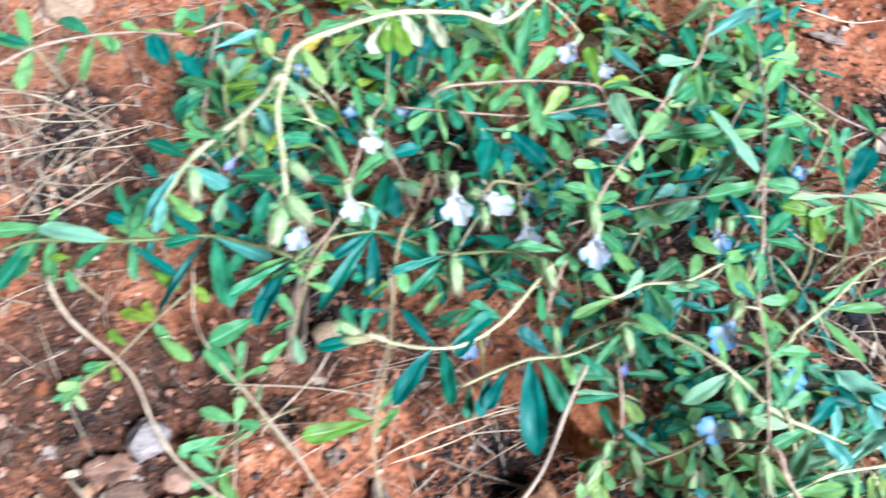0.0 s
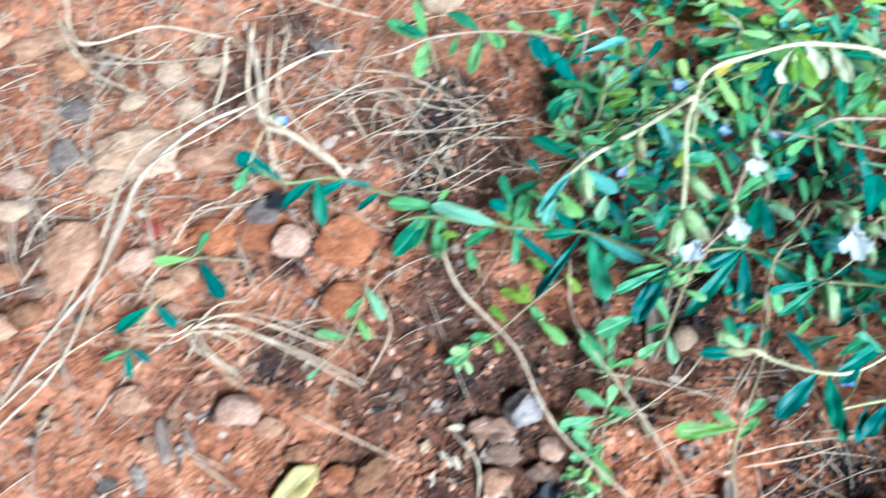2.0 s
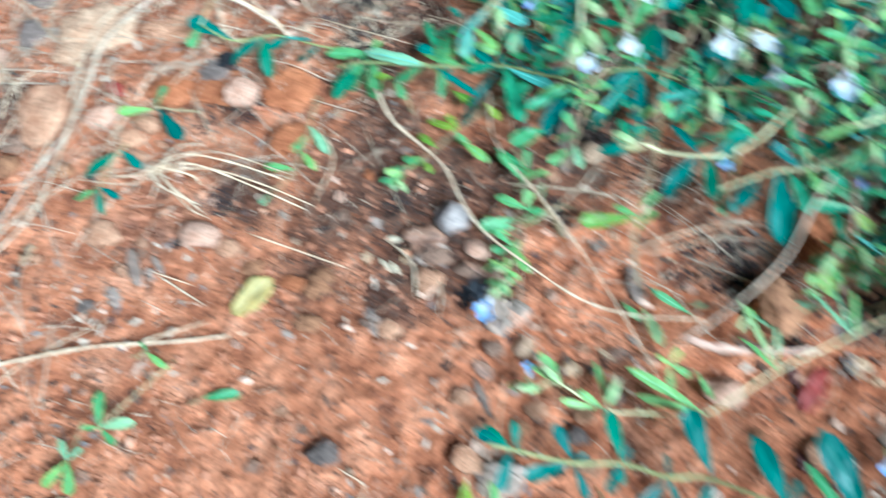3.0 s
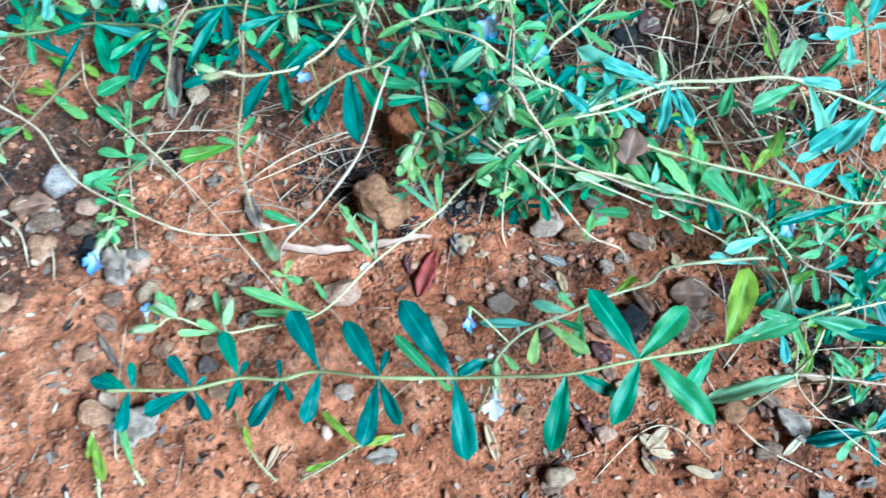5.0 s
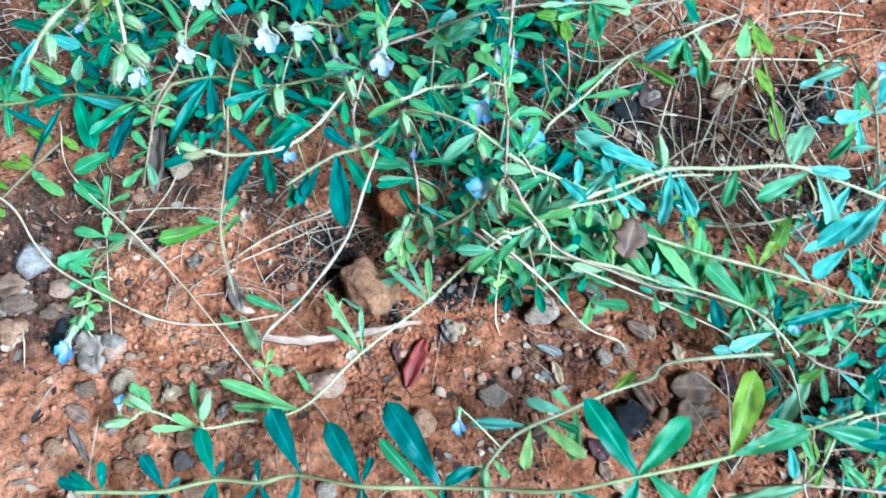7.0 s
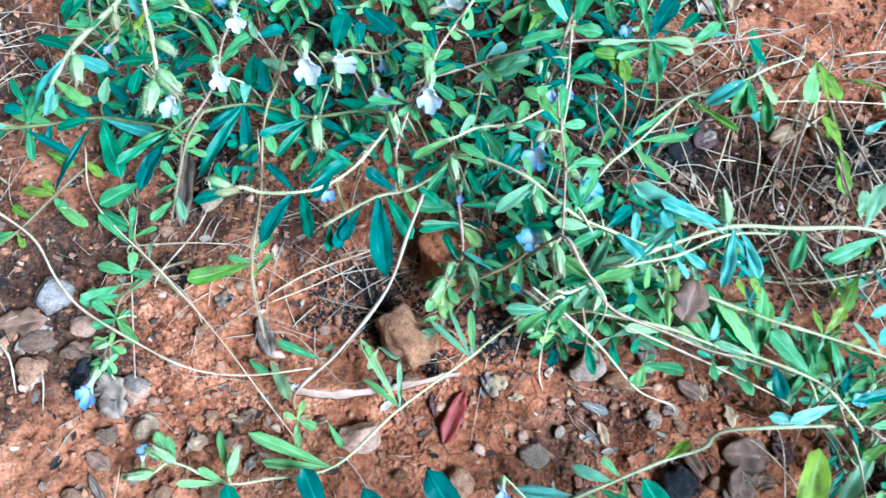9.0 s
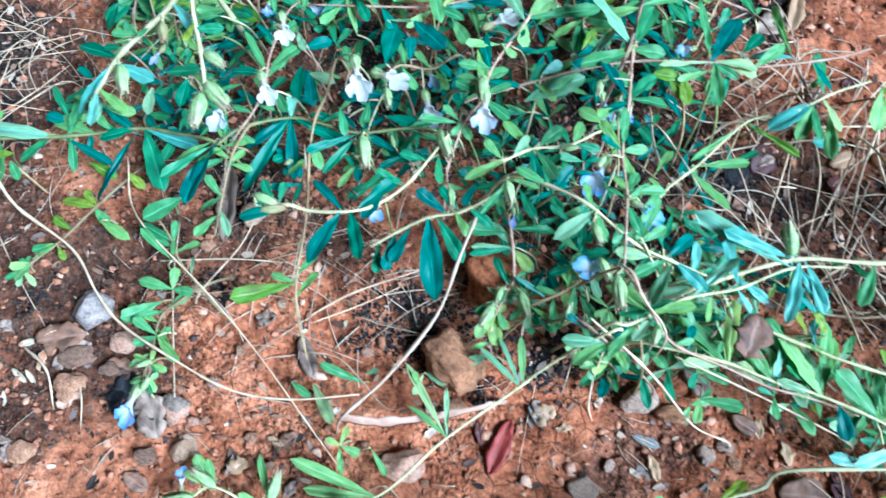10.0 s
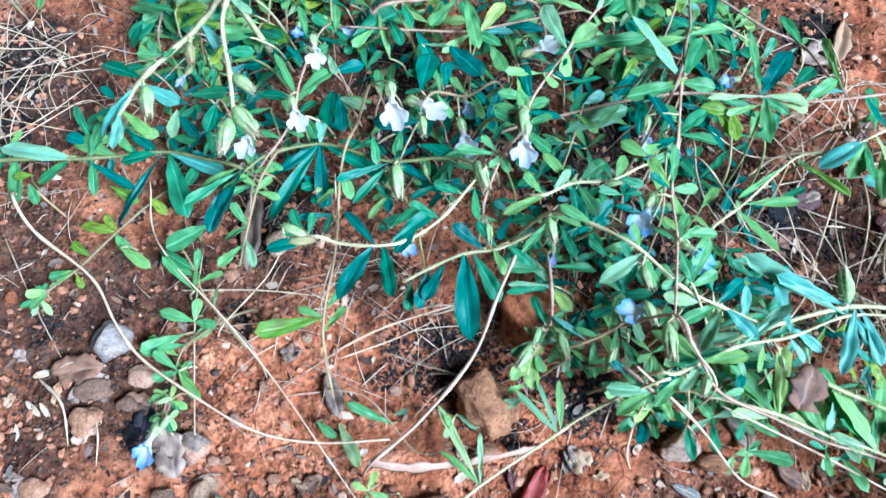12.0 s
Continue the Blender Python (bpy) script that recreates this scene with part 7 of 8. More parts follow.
# ---------- stones ----------
stone("quartz", -95, 47, 20, 20, 11, 1)
stone("grey", -101, 25, 19, 12, 5, 0)
stone("orange", -101, 12, 13, 11, 7, 0)
stone("greywhite", -53, 1, 15, 13, 9, 0)
stone("cream", -47, -17, 11, 10, 5, 0)
stone("pink", -79, 31, 13, 12, 5, 0)
stone("brown", 79, 19, 32, 33, 26, 0, ((-0.75, -0.65, 0.15, 0.24), (0.7, 0.7, 0.25, 0.27), (-0.4, 0.9, 0.1, 0.40), (0.9, -0.3, 0.2, 0.38), (0.1, 0.05, 1, 0.28), (-0.5, -0.6, 0.7, 0.31), (0.4, -0.7, 0.7, 0.33)))
stone("pale", 167, 1, 19, 15, 11, 0)
stone("brown", 182, -7, 17, 9, 5, 0)
stone("clod", 102, 60, 34, 34, 24, 1)
stone("pink", 54, -28, 22, 15, 10, -5)
stone("pale", 196, -25, 9, 8, 5, -5)
stone("pale", 137, -39, 13, 11, 5, -5)
stone("pale", 53, -79, 11, 9, 4, -5)
stone("orange", -69, -80, 16, 14, 6, -5)
stone("cream", 156, -130, 15, 10, 7, -5)
stone("pink", 182, -112, 12, 9, 5, -5)
stone("orange", 102, -51, 14, 15, 7, -5)
stone("orange", -348, 80, 34, 45, 17, 11)
stone("pink", -312, 85, 24, 16, 10, 11)
stone("tan", -340, 150, 53, 39, 15, 10)
stone("orange", -372, 35, 22, 16, 12, 11)
stone("brown", -361, 46, 16, 15, 8, 11)
stone("cream", -389, 7, 12, 8, 7, 12)
stone("orange", -291, 13, 20, 16, 11, 12)
stone("pink", -235, 19, 24, 16, 12, 12)
stone("orange", -218, 14, 16, 11, 6, 12)
stone("pink", -232, 111, 21, 19, 11, 11)
stone("brown", -382, 19, 18, 12, 7, 12)
stone("cream", -339, 205, 17, 20, 9, 10)
stone("cream", -353, 181, 17, 12, 7, 10)
stone("orange", -460, 207, 33, 24, 13, 10)
stone("greyblue", -382, 141, 19, 23, 8, 10)
stone("cream", -474, 190, 23, 20, 9, 10)
stone("orange", -283, 81, 16, 12, 7, 11)
stone("clod", -204, 117, 35, 32, 9, 11)
stone("greyblue", -254, 126, 20, 16, 7, 11)
stone("orange", -303, 153, 21, 14, 6, 10)
stone("pink", -400, 98, 17, 13, 6, 11)
stone("brown", -402, 198, 27, 23, 10, 10)
stone("orange", -286, 63, 13, 10, 6, 11)
stone("orange", -104, 10, 14, 14, 8, 2)
stone("pink", -53, -1, 15, 15, 7, 2)
stone("cream", -48, -20, 11, 11, 6, 2)
stone("brown", -162, 6, 16, 12, 5, 2)
stone("orange", -39, -6, 5, 5, 3, 0)
stone("pink", -44, -6, 6, 5, 3, 0)
stone("cream", -185, 287, 28, 22, 10, 4)
stone("cream", 111, 268, 11, 15, 5, 3)
stone("brown", 231, 232, 11, 11, 7, 3)
stone("cream", -22, 97, 13, 14, 7, 2)
stone("char", 204, -57, 18, 19, 9, -5)
stone("char", -81, 5, 9, 11, 4, 0)
stone("char", 230, 116, 15, 14, 7, -3)
stone("char", -247, 132, 15, 13, 7, 11)
stone("orange", -432, 207, 25, 17, 10, 10)
stone("brown", -378, 217, 17, 14, 8, 10)
stone("grey", -471, 169, 21, 16, 7, 10)
stone("greyblue", -390, 171, 24, 16, 7, 10)
stone("cream", -319, 184, 20, 16, 9, 10)
stone("orange", -286, 158, 38, 21, 8, 10)
stone("orange", -437, 128, 28, 19, 10, 10)
stone("pink", -399, 119, 19, 13, 8, 10)
stone("pink", -427, 85, 22, 16, 9, 11)
stone("tan", -399, 78, 19, 13, 8, 11)
stone("cream", -392, 99, 21, 14, 6, 11)
stone("grey", -362, 60, 19, 13, 8, 11)
stone("brown", -386, 63, 22, 13, 8, 11)
stone("clod", -275, 105, 28, 22, 9, 11)
stone("clod", -250, 114, 36, 26, 8, 11)
stone("orange", -291, 72, 17, 12, 7, 11)
stone("tan", -350, 127, 24, 17, 8, 11)
stone("clod", -196, 84, 28, 21, 7, 11)
stone("orange", -414, 44, 17, 13, 8, 11)
stone("grey", -395, 31, 17, 11, 6, 11)
stone("brown", -328, 48, 14, 10, 6, 11)
stone("brown", -201, 5, 12, 9, 4, 12)
stone("brown", -165, -21, 17, 11, 5, 12)
stone("clod", -178, -1, 15, 10, 5, 12)
stone("greyblue", -291, -29, 12, 8, 3, 12)
stone("orange", -234, 150, 20, 17, 7, 11)
stone("pink", -282, 191, 18, 14, 6, 10)
stone("cream", -315, 214, 15, 13, 7, 10)
stone("greyblue", -250, 238, 18, 15, 7, 10)
stone("orange", -422, 217, 23, 16, 9, 10)
stone("greyblue", -143, -87, 18, 14, 5, 2)
stone("brown", -163, -2, 16, 12, 5, 2)
stone("orange", -13, -49, 12, 10, 6, 2)
stone("orange", -120, -19, 14, 11, 5, 0)
stone("orange", -17, -14, 7, 5, 3, 0)
stone("pink", 37, 26, 7, 5, 3, 0)
stone("grey", -63, -22, 11, 9, 5, -5)
stone("orange", -77, -49, 12, 9, 5, -5)
stone("greyblue", -15, -60, 12, 10, 4, -5)
stone("orange", -9, -74, 11, 8, 5, -5)
stone("orange", -37, -50, 14, 10, 4, -5)
stone("grey", -85, 19, 11, 8, 5, -4)
stone("brown", -44, -60, 10, 7, 4, -5)
stone("pale", 205, -22, 9, 7, 4, -4)
stone("brown", 248, -107, 17, 12, 5, -5)
stone("grey", 263, -127, 17, 10, 5, -5)
stone("brown", 143, -97, 11, 8, 4, -5)
stone("pale", 138, -40, 15, 12, 5, -5)

# ---------- dead leaves, husks and charcoal ----------
dead_leaf("red", 106, -8, -115, 26.9, 9.7)
dead_leaf("grey", -36, 127, -90, 44.0, 11.5)
dead_leaf("grey", -68, 9, -70, 24.0, 15.4, ragged=0.9)
dead_leaf("brown", -121, 32, 8, 24.0, 13.0, ragged=0.9)
dead_leaf("grey", -112, 20, 35, 20.0, 11.0, ragged=0.9)
dead_leaf("brown", -86, 22, -20, 15.0, 9.0, ragged=0.9)
dead_leaf("grey", 5, 34, -73, 21.2, 8.5)
dead_leaf("charcoal", -75, 18, -100, 16.6, 11.6)
dead_leaf("yellow", -206, -23, 55, 28.9, 14.5)
dead_leaf("grey", -276, 8, -61, 24.8, 7.4)
dead_leaf("grey", -261, 5, -47, 13.9, 4.2)
dead_leaf("grey", -67, -82, -16, 27.6, 13.8)
dead_leaf("brown", 206, 29, -112, 19.0, 15.0, ragged=0.9, above=50)
dead_leaf("darkred", 243, 119, 58, 18.1, 16.3)
dead_leaf("tan", 281, 121, 22, 18.6, 9.3)
dead_leaf("tan", 13, -114, 61, 14.1, 4.2)
dead_leaf("grey", 62, -113, 4, 16.4, 8.2)
dead_leaf("brown", 231, -66, 70, 18.4, 14.7)
dead_leaf("brown", 224, 40, -64, 23.3, 18.7)
dead_leaf("tan", 286, 235, -111, 31.9, 9.6)
dead_leaf("grey", 255, 205, 29, 23.9, 14.3)
dead_leaf("grey", 192, 18, -65, 19.5, 9.8)
dead_leaf("greyblue", 115, -1, -61, 12.1, 4.3, 1.5, "seed_husk")
dead_leaf("grey", -39, -80, -149, 27.2, 16.3)
dead_leaf("pink", -67, -69, -67, 19.2, 9.6)
dead_leaf("red", -319, 110, -32, 15.7, 7.9)
dead_leaf("grey", 231, 278, -17, 22.2, 6.7)
dead_leaf("grey", 114, 283, -44, 10.5, 9.5)
dead_leaf("pale", -131, 31, 15, 9.1, 3.6, 1.5, "seed_husk")
dead_leaf("pale", -132, 20, -41, 10.3, 3.1, 1.5, "seed_husk")
dead_leaf("pale", -125, 19, -53, 8.2, 2.5, 1.5, "seed_husk")
dead_leaf("tan", 170, -26, -77, 10.9, 4.9, 1.5, "seed_husk")
dead_leaf("tan", 200, -121, 36, 16.1, 6.4, 1.5, "seed_husk")
dead_leaf("tan", 201, -122, -14, 13.8, 4.8, 1.5, "seed_husk")
dead_leaf("tan", 198, -124, -61, 10.9, 4.4, 1.5, "seed_husk")
dead_leaf("greyblue", 163, -16, -24, 13.9, 4.9, 1.5, "seed_husk")
dead_leaf("tan", 218, -131, -25, 14.1, 4.9, 1.5, "seed_husk")
dead_leaf("pale", 269, -130, 41, 14.7, 4.4, 1.5, "seed_husk")
dead_leaf("tan", 123, -101, -79, 19.2, 4.8, 1.5, "seed_husk")
dead_leaf("pale", -59, 25, 81, 4.8, 1.9, 1.5, "seed_husk")
dead_leaf("pale", 25, 38, 69, 4.9, 2.0, 1.5, "seed_husk")
charcoal(-82, 5, 11)
charcoal(61, 26, 20)
charcoal(48, 34, 14)
charcoal(106, 29, 17)
charcoal(126, 12, 14)
charcoal(119, 13, 11)
charcoal(205, -57, 15)
charcoal(230, 120, 22)
charcoal(312, 103, 28)
charcoal(339, 113, 28)
charcoal(36, 46, 11)
charcoal(-251, 91, 13)
charcoal(-230, 98, 14)
charcoal(-223, 111, 10)
charcoal(-252, 134, 14)
charcoal(-231, 42, 17)
charcoal(-248, 15, 8)
charcoal(230, 118, 14)
charcoal(209, 136, 11)
charcoal(-192, 179, 11)
charcoal(33, 32, 11)
charcoal(-128, 54, 14)
charcoal(-95, 112, 6)
charcoal(261, 102, 20)
charcoal(264, 23, 17)
charcoal(232, 56, 14)
charcoal(343, 49, 17)
charcoal(289, -9, 14)
charcoal(85, 40, 17)
charcoal(72, 51, 14)
charcoal(130, 29, 17)
dead_leaf("tan", 198, -114, -36, 15.2, 7.6)
dead_leaf("grey", 270, -107, -53, 21.5, 10.7)
dead_leaf("tan", 290, -91, -24, 13.0, 5.2)
dead_leaf("brown", 299, -118, -27, 14.3, 5.7)
dead_leaf("brown", 261, -96, -46, 16.7, 6.7)
dead_leaf("brown", 182, -55, -37, 16.2, 6.5)
dead_leaf("brown", 227, -43, -8, 22.2, 16.7)
dead_leaf("darkred", 251, -40, -39, 14.2, 8.5)
dead_leaf("brown", 235, -56, -4, 16.0, 6.4)
dead_leaf("tan", 232, -54, -8, 15.1, 5.3)
dead_leaf("brown", 232, -6, -75, 11.4, 6.8)
dead_leaf("brown", 210, -8, -35, 15.8, 7.9)
dead_leaf("tan", 224, -9, -96, 10.0, 4.5)
dead_leaf("brown", 176, -5, -18, 15.8, 8.7)
dead_leaf("grey", 117, 1, -52, 11.4, 6.8)
dead_leaf("tan", 170, -25, -76, 12.4, 4.9)
dead_leaf("brown", 207, -39, -59, 17.5, 6.1)
dead_leaf("tan", 191, -87, -27, 15.7, 7.0)
dead_leaf("brown", 225, -59, -51, 12.8, 7.7)
dead_leaf("tan", 273, -97, 21, 17.1, 6.8)
dead_leaf("darkred", 183, -65, -54, 13.6, 8.2)
dead_leaf("brown", 187, -76, -68, 10.8, 6.5)
dead_leaf("grey", -71, -38, -60, 22.0, 4.0)
dead_leaf("brown", -43, -50, -31, 11.7, 5.8)
dead_leaf("brown", -73, -29, -36, 13.6, 8.2)
tagged(link_mesh("charcoal_crumbs", COAL_V, COAL_F, CHAR, smooth=False), "scattered black charcoal crumbs on red soil", "charcoal", kind="stuff")

# ---------- undergrowth of the mat ----------
MAT = ((-130, 257), (-88, 305), (241, 340), (221, 193), (227, 126), (225, 28), (131, 25), (111, 73), (89, 98), (63, 113), (-13, 130), (-72, 133), (-113, 140), (-111, 164), (-86, 200), (-105, 230))
EDGE = ((177, 29), (162, 62), (213, 76), (388, 72), (388, 15), (352, -116), (291, -102), (297, -53), (283, -24), (247, 1))
BACK = ((-90, 190), (-88, 300), (241, 335), (221, 210), (120, 215), (0, 215))
KNOT = ((100, 40), (125, 75), (200, 60), (262, 12), (332, -18), (300, -40), (230, -8), (160, 15))


def inside(poly, x, y):
    hit = False
    for (x0, y0), (x1, y1) in zip(poly, poly[1:] + poly[:1]):
        if (y0 > y) != (y1 > y) and x < (x1 - x0) * (y - y0) / (y1 - y0) + x0:
            hit = not hit
    return hit


def sprig(x, y, az, high, pairs, size, tones):
    """A short side shoot with leaf pairs, rising from the soil."""
    run = 5.5 * pairs
    c, s = math.cos(radians(az)), math.sin(radians(az))
    bend = rng.uniform(-0.35, 0.35)
    pts = []
    for k in range(4):
        u = k / 3
        px, py = x + (c - s * bend * u) * run * u, y + (s + c * bend * u) * run * u
        z = ground_at(px * MM, py * MM) / MM - 2 + (high + 2) * min(1, u * 1.5) * rng.uniform(0.85, 1.1)
        pts.append((px, py, z))
    plant = vine(rng.choice("gtld"), 0.7, pts, None, False, "small leafy green side shoot rising from the mat")
    plant.name = "leafy_shoot"
    line = spline([Vector(q) * MM - plant.location for q in pts])
    MOST[plant.name] = line
    rows = []
    for k in range(pairs):
        u = 0.3 + 0.7 * (k + 1) / pairs
        turn = 90 if k % 2 else 35
        for side in (-1, 1):
            long = size * rng.uniform(0.7, 1.15)
            rows.append((u, az + side * turn * rng.uniform(0.6, 1.25), long, long * rng.uniform(0.2, 0.3), rng.uniform(-15, 35), rng.choice(tones)))
    rows.append((1.0, az + rng.uniform(-20, 20), size * 0.8, size * 0.28, 20, rng.choice(tones)))
    leaves(plant, *rows)
    if rng.random() < 0.3:
        tip = Vector(pts[-1])
        n = rng.uniform(4.5, 7.5)
        bud(plant, 0.97, tip + Vector((c * 2, s * 2, 2)), az + rng.uniform(-50, 50), rng.uniform(10, 60), n)


def fill(poly, count, low, high, size, tones):
    xs_, ys_ = [q[0] for q in poly], [q[1] for q in poly]
    done = 0
    while done < count:
        x, y = rng.uniform(min(xs_), max(xs_)), rng.uniform(min(ys_), max(ys_))
        if inside(poly, x, y):
            sprig(x, y, rng.uniform(0, 360), rng.uniform(low, high), rng.randint(2, 4), rng.uniform(*size), tones)
            done += 1


fill(list(MAT), 40, 3, 16, (10, 18), "dcdcg")
fill(list(BACK), 44, 8, 30, (12, 22), "cgglsyg")
fill(list(EDGE), 12, 3, 18, (8, 15), "dcgy")


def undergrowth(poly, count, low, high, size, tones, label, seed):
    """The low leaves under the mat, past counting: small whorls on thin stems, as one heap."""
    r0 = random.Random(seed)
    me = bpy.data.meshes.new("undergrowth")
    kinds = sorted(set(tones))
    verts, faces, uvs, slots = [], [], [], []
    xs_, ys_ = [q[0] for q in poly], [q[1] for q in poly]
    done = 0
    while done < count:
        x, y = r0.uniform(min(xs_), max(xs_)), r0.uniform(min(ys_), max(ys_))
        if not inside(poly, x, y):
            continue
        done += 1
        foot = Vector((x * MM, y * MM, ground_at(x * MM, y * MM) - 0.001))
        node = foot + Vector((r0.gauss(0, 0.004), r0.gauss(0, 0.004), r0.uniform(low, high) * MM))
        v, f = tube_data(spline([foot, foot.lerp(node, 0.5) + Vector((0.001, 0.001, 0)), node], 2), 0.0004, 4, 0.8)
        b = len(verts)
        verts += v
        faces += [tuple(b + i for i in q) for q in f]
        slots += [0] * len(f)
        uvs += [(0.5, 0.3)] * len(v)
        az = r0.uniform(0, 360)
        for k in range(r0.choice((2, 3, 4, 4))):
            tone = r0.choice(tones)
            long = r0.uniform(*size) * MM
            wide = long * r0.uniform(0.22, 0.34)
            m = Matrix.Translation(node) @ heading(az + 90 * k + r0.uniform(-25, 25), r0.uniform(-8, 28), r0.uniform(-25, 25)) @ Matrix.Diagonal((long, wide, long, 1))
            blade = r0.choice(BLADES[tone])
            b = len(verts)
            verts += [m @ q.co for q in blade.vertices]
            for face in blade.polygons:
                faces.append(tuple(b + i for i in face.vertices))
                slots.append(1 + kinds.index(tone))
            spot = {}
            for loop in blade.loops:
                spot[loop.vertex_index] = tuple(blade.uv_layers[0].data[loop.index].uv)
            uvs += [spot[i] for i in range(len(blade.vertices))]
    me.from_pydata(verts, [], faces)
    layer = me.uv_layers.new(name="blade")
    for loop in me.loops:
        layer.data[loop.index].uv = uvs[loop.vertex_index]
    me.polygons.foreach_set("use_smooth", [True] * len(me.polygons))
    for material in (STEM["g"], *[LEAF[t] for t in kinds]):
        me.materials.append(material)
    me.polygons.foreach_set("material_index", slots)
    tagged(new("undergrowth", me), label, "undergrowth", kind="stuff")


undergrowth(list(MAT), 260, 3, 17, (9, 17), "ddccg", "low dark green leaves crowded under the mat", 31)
undergrowth(list(BACK), 90, 6, 22, (10, 19), "dcggl", "green leaves crowded at the back of the mat", 32)
undergrowth(list(KNOT), 70, 10, 36, (9, 17), "cgggsl", "fresh green leaves crowded where the runners cross", 34)
undergrowth(list(EDGE), 26, 3, 14, (8, 14), "dccy", "low deep-green leaves under the runners", 33)


def scatter(count, box, long, radius, high, heading_mid, spread):
    """Separate dry straws strewn over a patch of ground, in millimetres."""
    for _ in range(count):
        x, y = rng.uniform(box[0], box[1]), rng.uniform(box[2], box[3])
        a, n = radians(heading_mid + rng.gauss(0, spread)), rng.uniform(*long)
        bend, lift = rng.gauss(0, 0.25), rng.uniform(0.3, 1) * high
        pts = []
        for k in range(4):
            u = k / 3
            px, py = x + math.cos(a + bend * u) * n * u, y + math.sin(a + bend * u) * n * u
            pts.append((px, py, ground_at(px * MM, py * MM) / MM + 0.5 + lift * math.sin(math.pi * u)))
        straw(radius * rng.uniform(0.6, 1.2), pts)


scatter(12, (-430, -290, -110, 160), (40, 90), 0.85, 9, 70, 35)
scatter(12, (-380, -190, 120, 260), (40, 100), 0.6, 10, 80, 40)
scatter(22, (-230, -90, 150, 270), (30, 80), 0.4, 9, 0, 60)
scatter(20, (210, 330, 30, 170), (40, 100), 0.6, 16, 75, 30)
scatter(12, (250, 380, -130, 0), (40, 90), 0.6, 14, 110, 40)

# ---------- pebbles, crumbs and litter on the soil ----------
PEBBLES = [stone_mesh(200 + k, ROCK[t], 2) for k, t in enumerate(("orange", "pink", "orange", "cream", "brown", "pink", "grey", "clod", "pale", "orange"))]
for k in range(330):
    x, y = rng.uniform(-0.44, 0.38), rng.uniform(-0.2, 0.30)
    size = 0.0026 + 0.0066 * rng.random() ** 2.6
    if inside(list(MAT), x / MM, y / MM) and rng.random() < 0.6:
        continue
    ob = tagged(new("pebble", PEBBLES[k % 10]), "small rounded pebble half sunk in red soil", "pebble", "pebbles on the soil")
    ob.matrix_world = Matrix.Translation((x, y, ground_at(x, y) + size * 0.14)) @ Matrix.Rotation(rng.uniform(0, 6.28), 4, "Z") @ Matrix.Diagonal((size, size * rng.uniform(0.65, 0.95), size * rng.uniform(0.45, 0.7), 1))

verts, faces = [], []
for _ in range(1500):
    x, y = rng.uniform(-0.44, 0.38), rng.uniform(-0.2, 0.30)
    if noise.noise(Vector((x * 10, y * 10, 5.0))) < rng.uniform(-0.5, 0.3) or inside(list(MAT), x / MM, y / MM):
        continue
    size = 0.0022 + 0.0036 * rng.random() ** 2
    lumps(verts, faces, (x, y, ground_at(x, y) + size * 0.12), size * 1.3, rng, 0.55)
tagged(link_mesh("gravel", verts, faces, GRAVEL), "fine rounded gravel sunk in red soil", "gravel", kind="stuff")

verts, faces = [], []
for _ in range(26000):
    x, y = rng.uniform(-0.46, 0.40), rng.uniform(-0.22, 0.34)
    size = 0.0007 + 0.0040 * rng.random() ** 4
    if noise.noise(Vector((x * 14, y * 14, 2.0))) < rng.uniform(-0.6, 0.35):
        continue
    lumps(verts, faces, (x, y, ground_at(x, y) + size * 0.3), size, rng)
tagged(link_mesh("soil_crumbs", verts, faces, CRUMB, smooth=False), "loose crumbs of red soil", "soil", kind="stuff")

# dark grit on the soil, packed denser inside the mat to imitate shade
verts, faces = [], []
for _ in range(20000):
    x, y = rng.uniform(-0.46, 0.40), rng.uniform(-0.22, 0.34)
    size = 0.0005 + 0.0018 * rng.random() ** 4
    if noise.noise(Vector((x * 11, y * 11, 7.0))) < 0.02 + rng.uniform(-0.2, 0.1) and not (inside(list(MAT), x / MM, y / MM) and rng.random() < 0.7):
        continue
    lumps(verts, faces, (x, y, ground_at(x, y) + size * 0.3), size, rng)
tagged(link_mesh("dark_grit", verts, faces, GRIT_SHADE, smooth=False), "dark grit and ash on the soil, denser as imitated shade under the mat", "grit", kind="stuff")


def strands(count, box, long, thick, high, seed, keep=None):
    """Many thin dry strands lying about, as one heap."""
    r0 = random.Random(seed)
    verts, faces = [], []
    for _ in range(count):
        x, y = r0.uniform(box[0], box[1]), r0.uniform(box[2], box[3])
        if keep is not None and noise.noise(Vector((x * 13, y * 13, seed))) < keep:
            continue
        az, n = r0.uniform(0, math.tau), r0.uniform(*long)
        pts = []
        bend, lift = r0.gauss(0, 0.2), r0.uniform(0.2, 1.0) * high
        for k in range(4):
            u = k / 3
            a = az + bend * u
            px, py = x + math.cos(a) * n * u, y + math.sin(a) * n * u
            pts.append(Vector((px, py, ground_at(px, py) + thick * 0.5 + lift * math.sin(math.pi * u))))
        v, f = tube_data(spline(pts, 3), thick * r0.uniform(0.6, 1.2), 4, 0.5, (), 0.2)
        b = len(verts)
        verts += v
        faces += [tuple(b + i for i in q) for q in f]
    return verts, faces


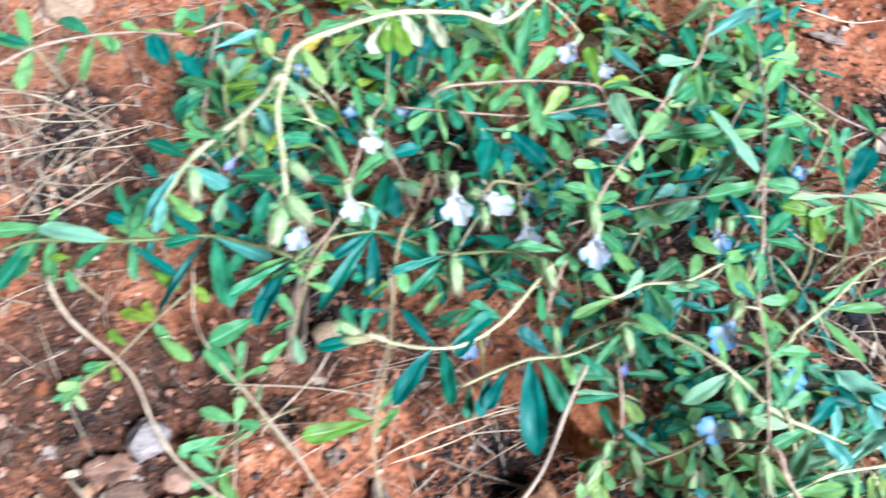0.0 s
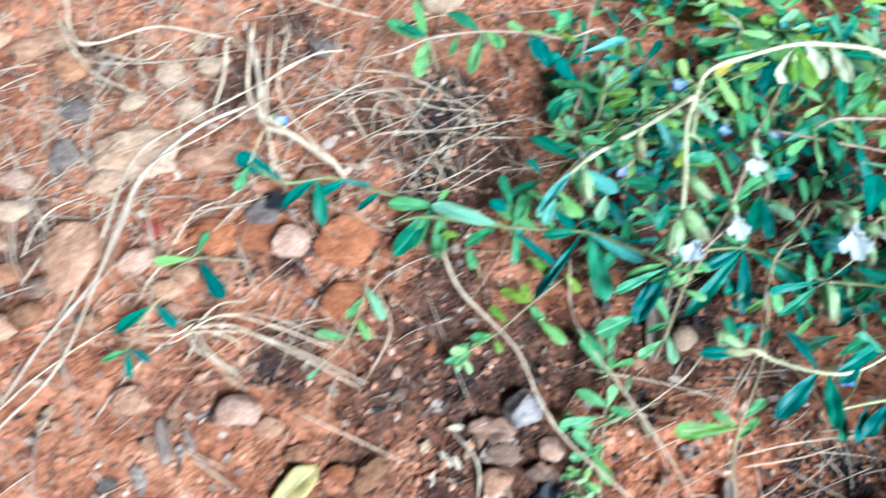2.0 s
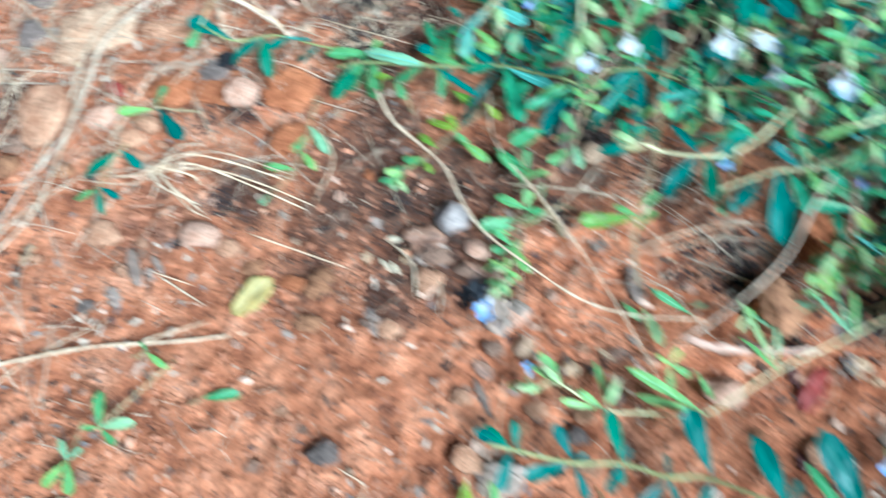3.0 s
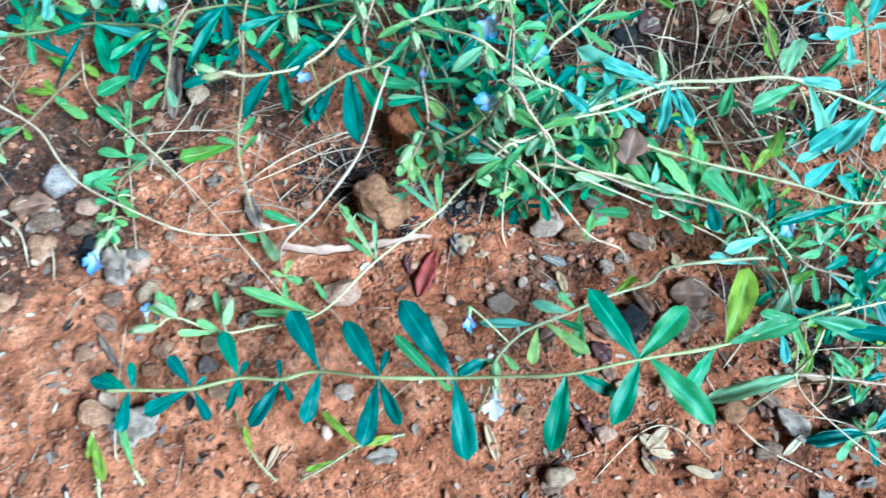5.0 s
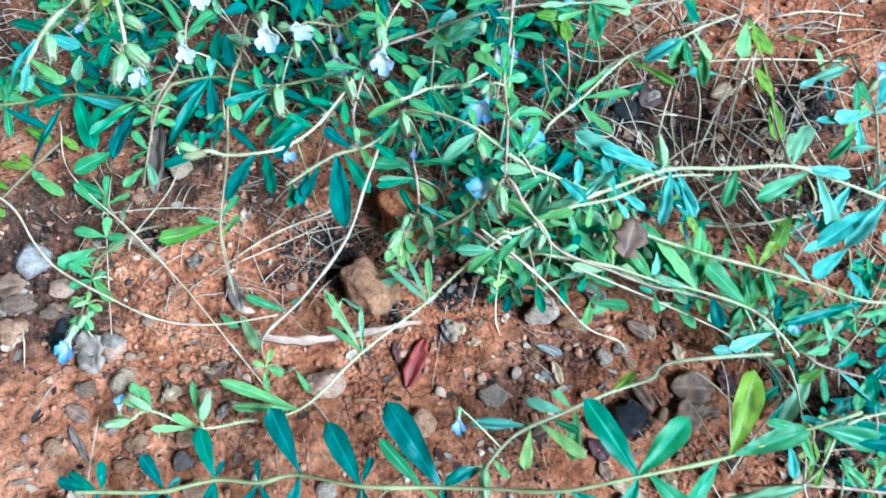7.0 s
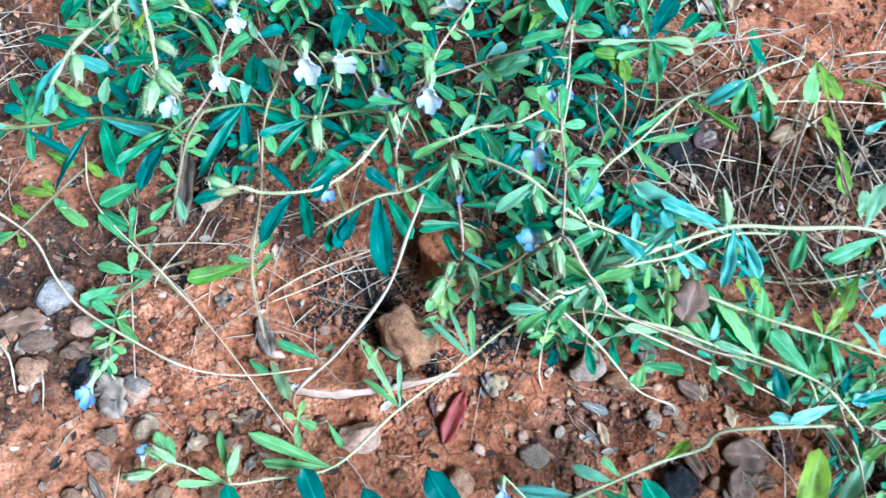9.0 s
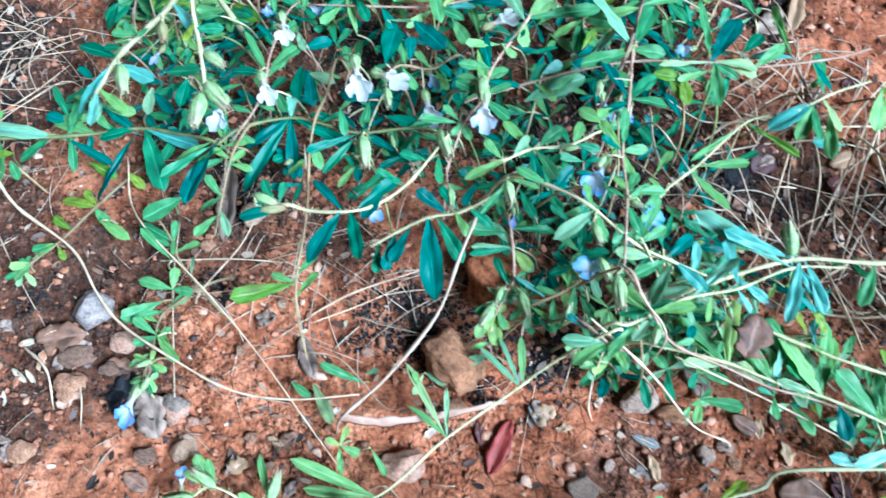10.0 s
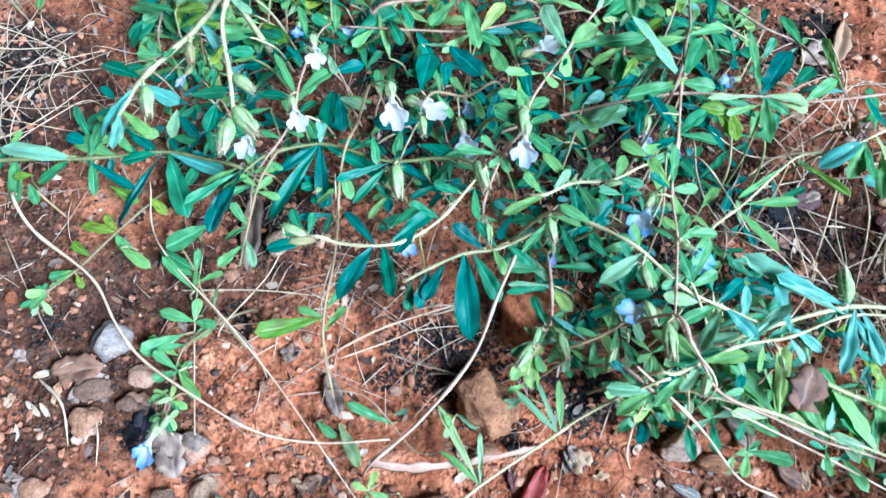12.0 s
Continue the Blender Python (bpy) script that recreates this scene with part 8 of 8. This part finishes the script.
v, f = strands(900, (-0.46, 0.40, -0.2, 0.34), (0.004, 0.022), 0.00028, 0.003, 3)
tagged(link_mesh("straw_litter", v, f, LITTER), "scattered bits of fine dry straw and rootlets", "straw", kind="stuff")
v, f = strands(260, (-0.46, -0.05, 0.12, 0.32), (0.015, 0.07), 0.0003, 0.008, 5)
tagged(link_mesh("dry_grass_tangle", v, f, LITTER), "loose tangle of dry grey-tan grass", "dry grass", kind="stuff")
v, f = strands(75, (0.19, 0.42, 0.02, 0.20), (0.03, 0.09), 0.00055, 0.014, 6)
tagged(link_mesh("dry_grass_tangle", v, f, LITTER), "loose tangle of dry straw under stems", "dry grass", kind="stuff")
v, f = strands(230, (-0.46, -0.18, 0.05, 0.28), (0.02, 0.08), 0.0004, 0.009, 15)
tagged(link_mesh("dry_grass_tangle", v, f, LITTER), "thin loose dry grass strewn over stones", "dry grass", kind="stuff")
v, f = strands(70, (-0.46, -0.30, -0.12, 0.12), (0.03, 0.07), 0.00042, 0.008, 8)
tagged(link_mesh("dry_grass_tangle", v, f, LITTER), "loose tangle of dry grass beside stones", "dry grass", kind="stuff")
v, f = strands(130, (-0.05, 0.22, 0.09, 0.25), (0.025, 0.07), 0.00036, 0.014, 12)
tagged(link_mesh("dry_stem_tangle", v, f, TWIGS), "tangle of thin bare tawny stems within the mat", "dry stems", kind="stuff")
v, f = strands(90, (-0.03, 0.12, 0.0, 0.10), (0.015, 0.05), 0.00035, 0.005, 9)
tagged(link_mesh("rootlet_litter", v, f, LITTER), "thin brown rootlets on bare soil", "rootlets", kind="stuff")

verts, faces = [], []
for _ in range(8000):
    x, y = rng.uniform(-0.46, 0.40), rng.uniform(-0.22, 0.34)
    if noise.noise(Vector((x * 9, y * 9, 4.0))) < rng.uniform(-0.4, 0.2) and not inside(list(MAT), x / MM, y / MM):
        continue
    long, a = 0.0015 + 0.0065 * rng.random() ** 2, rng.uniform(0, math.tau)
    wide, z = long * rng.uniform(0.15, 0.6), ground_at(x, y) + 0.0006
    c, s = math.cos(a), math.sin(a)
    b = len(verts)
    rise, bow = rng.uniform(-0.15, 0.35), rng.uniform(0, 0.25)
    for u, v in ((-0.5, -0.1), (-0.15, -0.5), (0.3, -0.42), (0.5, 0.05), (0.2, 0.5), (-0.3, 0.38)):
        u, v = u * rng.uniform(0.8, 1.2), v * rng.uniform(0.7, 1.2)
        verts.append((x + c * u * long - s * v * wide, y + s * u * long + c * v * wide, z + (u + 0.5) * rise * long + bow * abs(v) * wide))
    verts.append((x, y, z + 0.5 * rise * long - bow * 0.3 * wide))
    faces += [(b + k, b + (k + 1) % 6, b + 6) for k in range(6)]
tagged(link_mesh("plant_chips", verts, faces, CHIPS, smooth=False), "chips of dead leaves and bark on soil", "litter", kind="stuff")

# ash and charcoal crumbs in the dark patches; under the mat, stand-ins for shade
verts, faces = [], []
for cx, cy, r in ASH_SHADE_SPOTS:
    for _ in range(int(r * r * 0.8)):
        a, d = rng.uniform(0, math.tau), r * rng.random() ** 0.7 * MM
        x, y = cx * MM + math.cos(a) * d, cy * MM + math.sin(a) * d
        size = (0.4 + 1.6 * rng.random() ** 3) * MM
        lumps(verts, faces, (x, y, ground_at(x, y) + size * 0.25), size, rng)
tagged(link_mesh("ash_crumbs", verts, faces, CHAR, smooth=False), "black ash and charcoal crumbs on soil, shade stand-ins under the mat", "ash", kind="stuff")

# brown humus crumbs; the mat's share stands in for shade between leaves
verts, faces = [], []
for cx, cy, r in HUMUS_SHADE_SPOTS:
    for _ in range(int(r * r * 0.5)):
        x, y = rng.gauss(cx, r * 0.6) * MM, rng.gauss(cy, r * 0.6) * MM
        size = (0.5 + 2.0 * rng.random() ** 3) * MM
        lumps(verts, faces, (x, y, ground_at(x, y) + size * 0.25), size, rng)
tagged(link_mesh("humus_crumbs", verts, faces, GRIT_SHADE, smooth=False), "brown crumbled humus on orange soil, shade stand-in under the mat", "humus", kind="stuff")

# heaps of dark crumbled humus by the stones; among the mat's stems they imitate shade
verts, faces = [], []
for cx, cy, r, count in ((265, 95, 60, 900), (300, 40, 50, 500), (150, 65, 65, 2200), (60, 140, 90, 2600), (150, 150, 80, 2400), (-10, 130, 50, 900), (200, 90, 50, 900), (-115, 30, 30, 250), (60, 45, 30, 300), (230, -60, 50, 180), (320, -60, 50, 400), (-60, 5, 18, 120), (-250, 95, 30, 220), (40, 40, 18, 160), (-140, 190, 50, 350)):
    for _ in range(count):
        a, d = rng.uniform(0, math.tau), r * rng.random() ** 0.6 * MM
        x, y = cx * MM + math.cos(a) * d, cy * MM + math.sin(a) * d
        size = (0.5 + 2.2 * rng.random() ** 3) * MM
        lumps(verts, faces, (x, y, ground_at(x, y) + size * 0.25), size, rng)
tagged(link_mesh("humus_crumbs", verts, faces, GRIT_SHADE, smooth=False), "dark crumbled humus and ash on soil, imitated shade among the stems", "humus", kind="stuff")

# fallen leaf scraps
for x0, x1, y0, y1, count, tones in ((150, 380, -190, -20, 42, ("tan", "brown", "darkred", "brown", "grey", "tan")), (200, 370, 20, 180, 22, ("brown", "grey", "tan", "darkred")), (-420, -60, -150, 60, 20, ("grey", "brown", "pink", "tan")), (-160, 20, -40, 60, 14, ("brown", "grey", "tan")), (40, 180, -70, 20, 9, ("brown", "darkred", "tan")), (-400, -100, 100, 260, 16, ("grey", "brown", "tan"))):
    for _ in range(count):
        n = rng.uniform(6, 15)
        dead_leaf(rng.choice(tones), rng.uniform(x0, x1), rng.uniform(y0, y1), rng.uniform(0, 360), n, n * rng.uniform(0.3, 0.8), 2.0, "dead_leaf", 0.9)
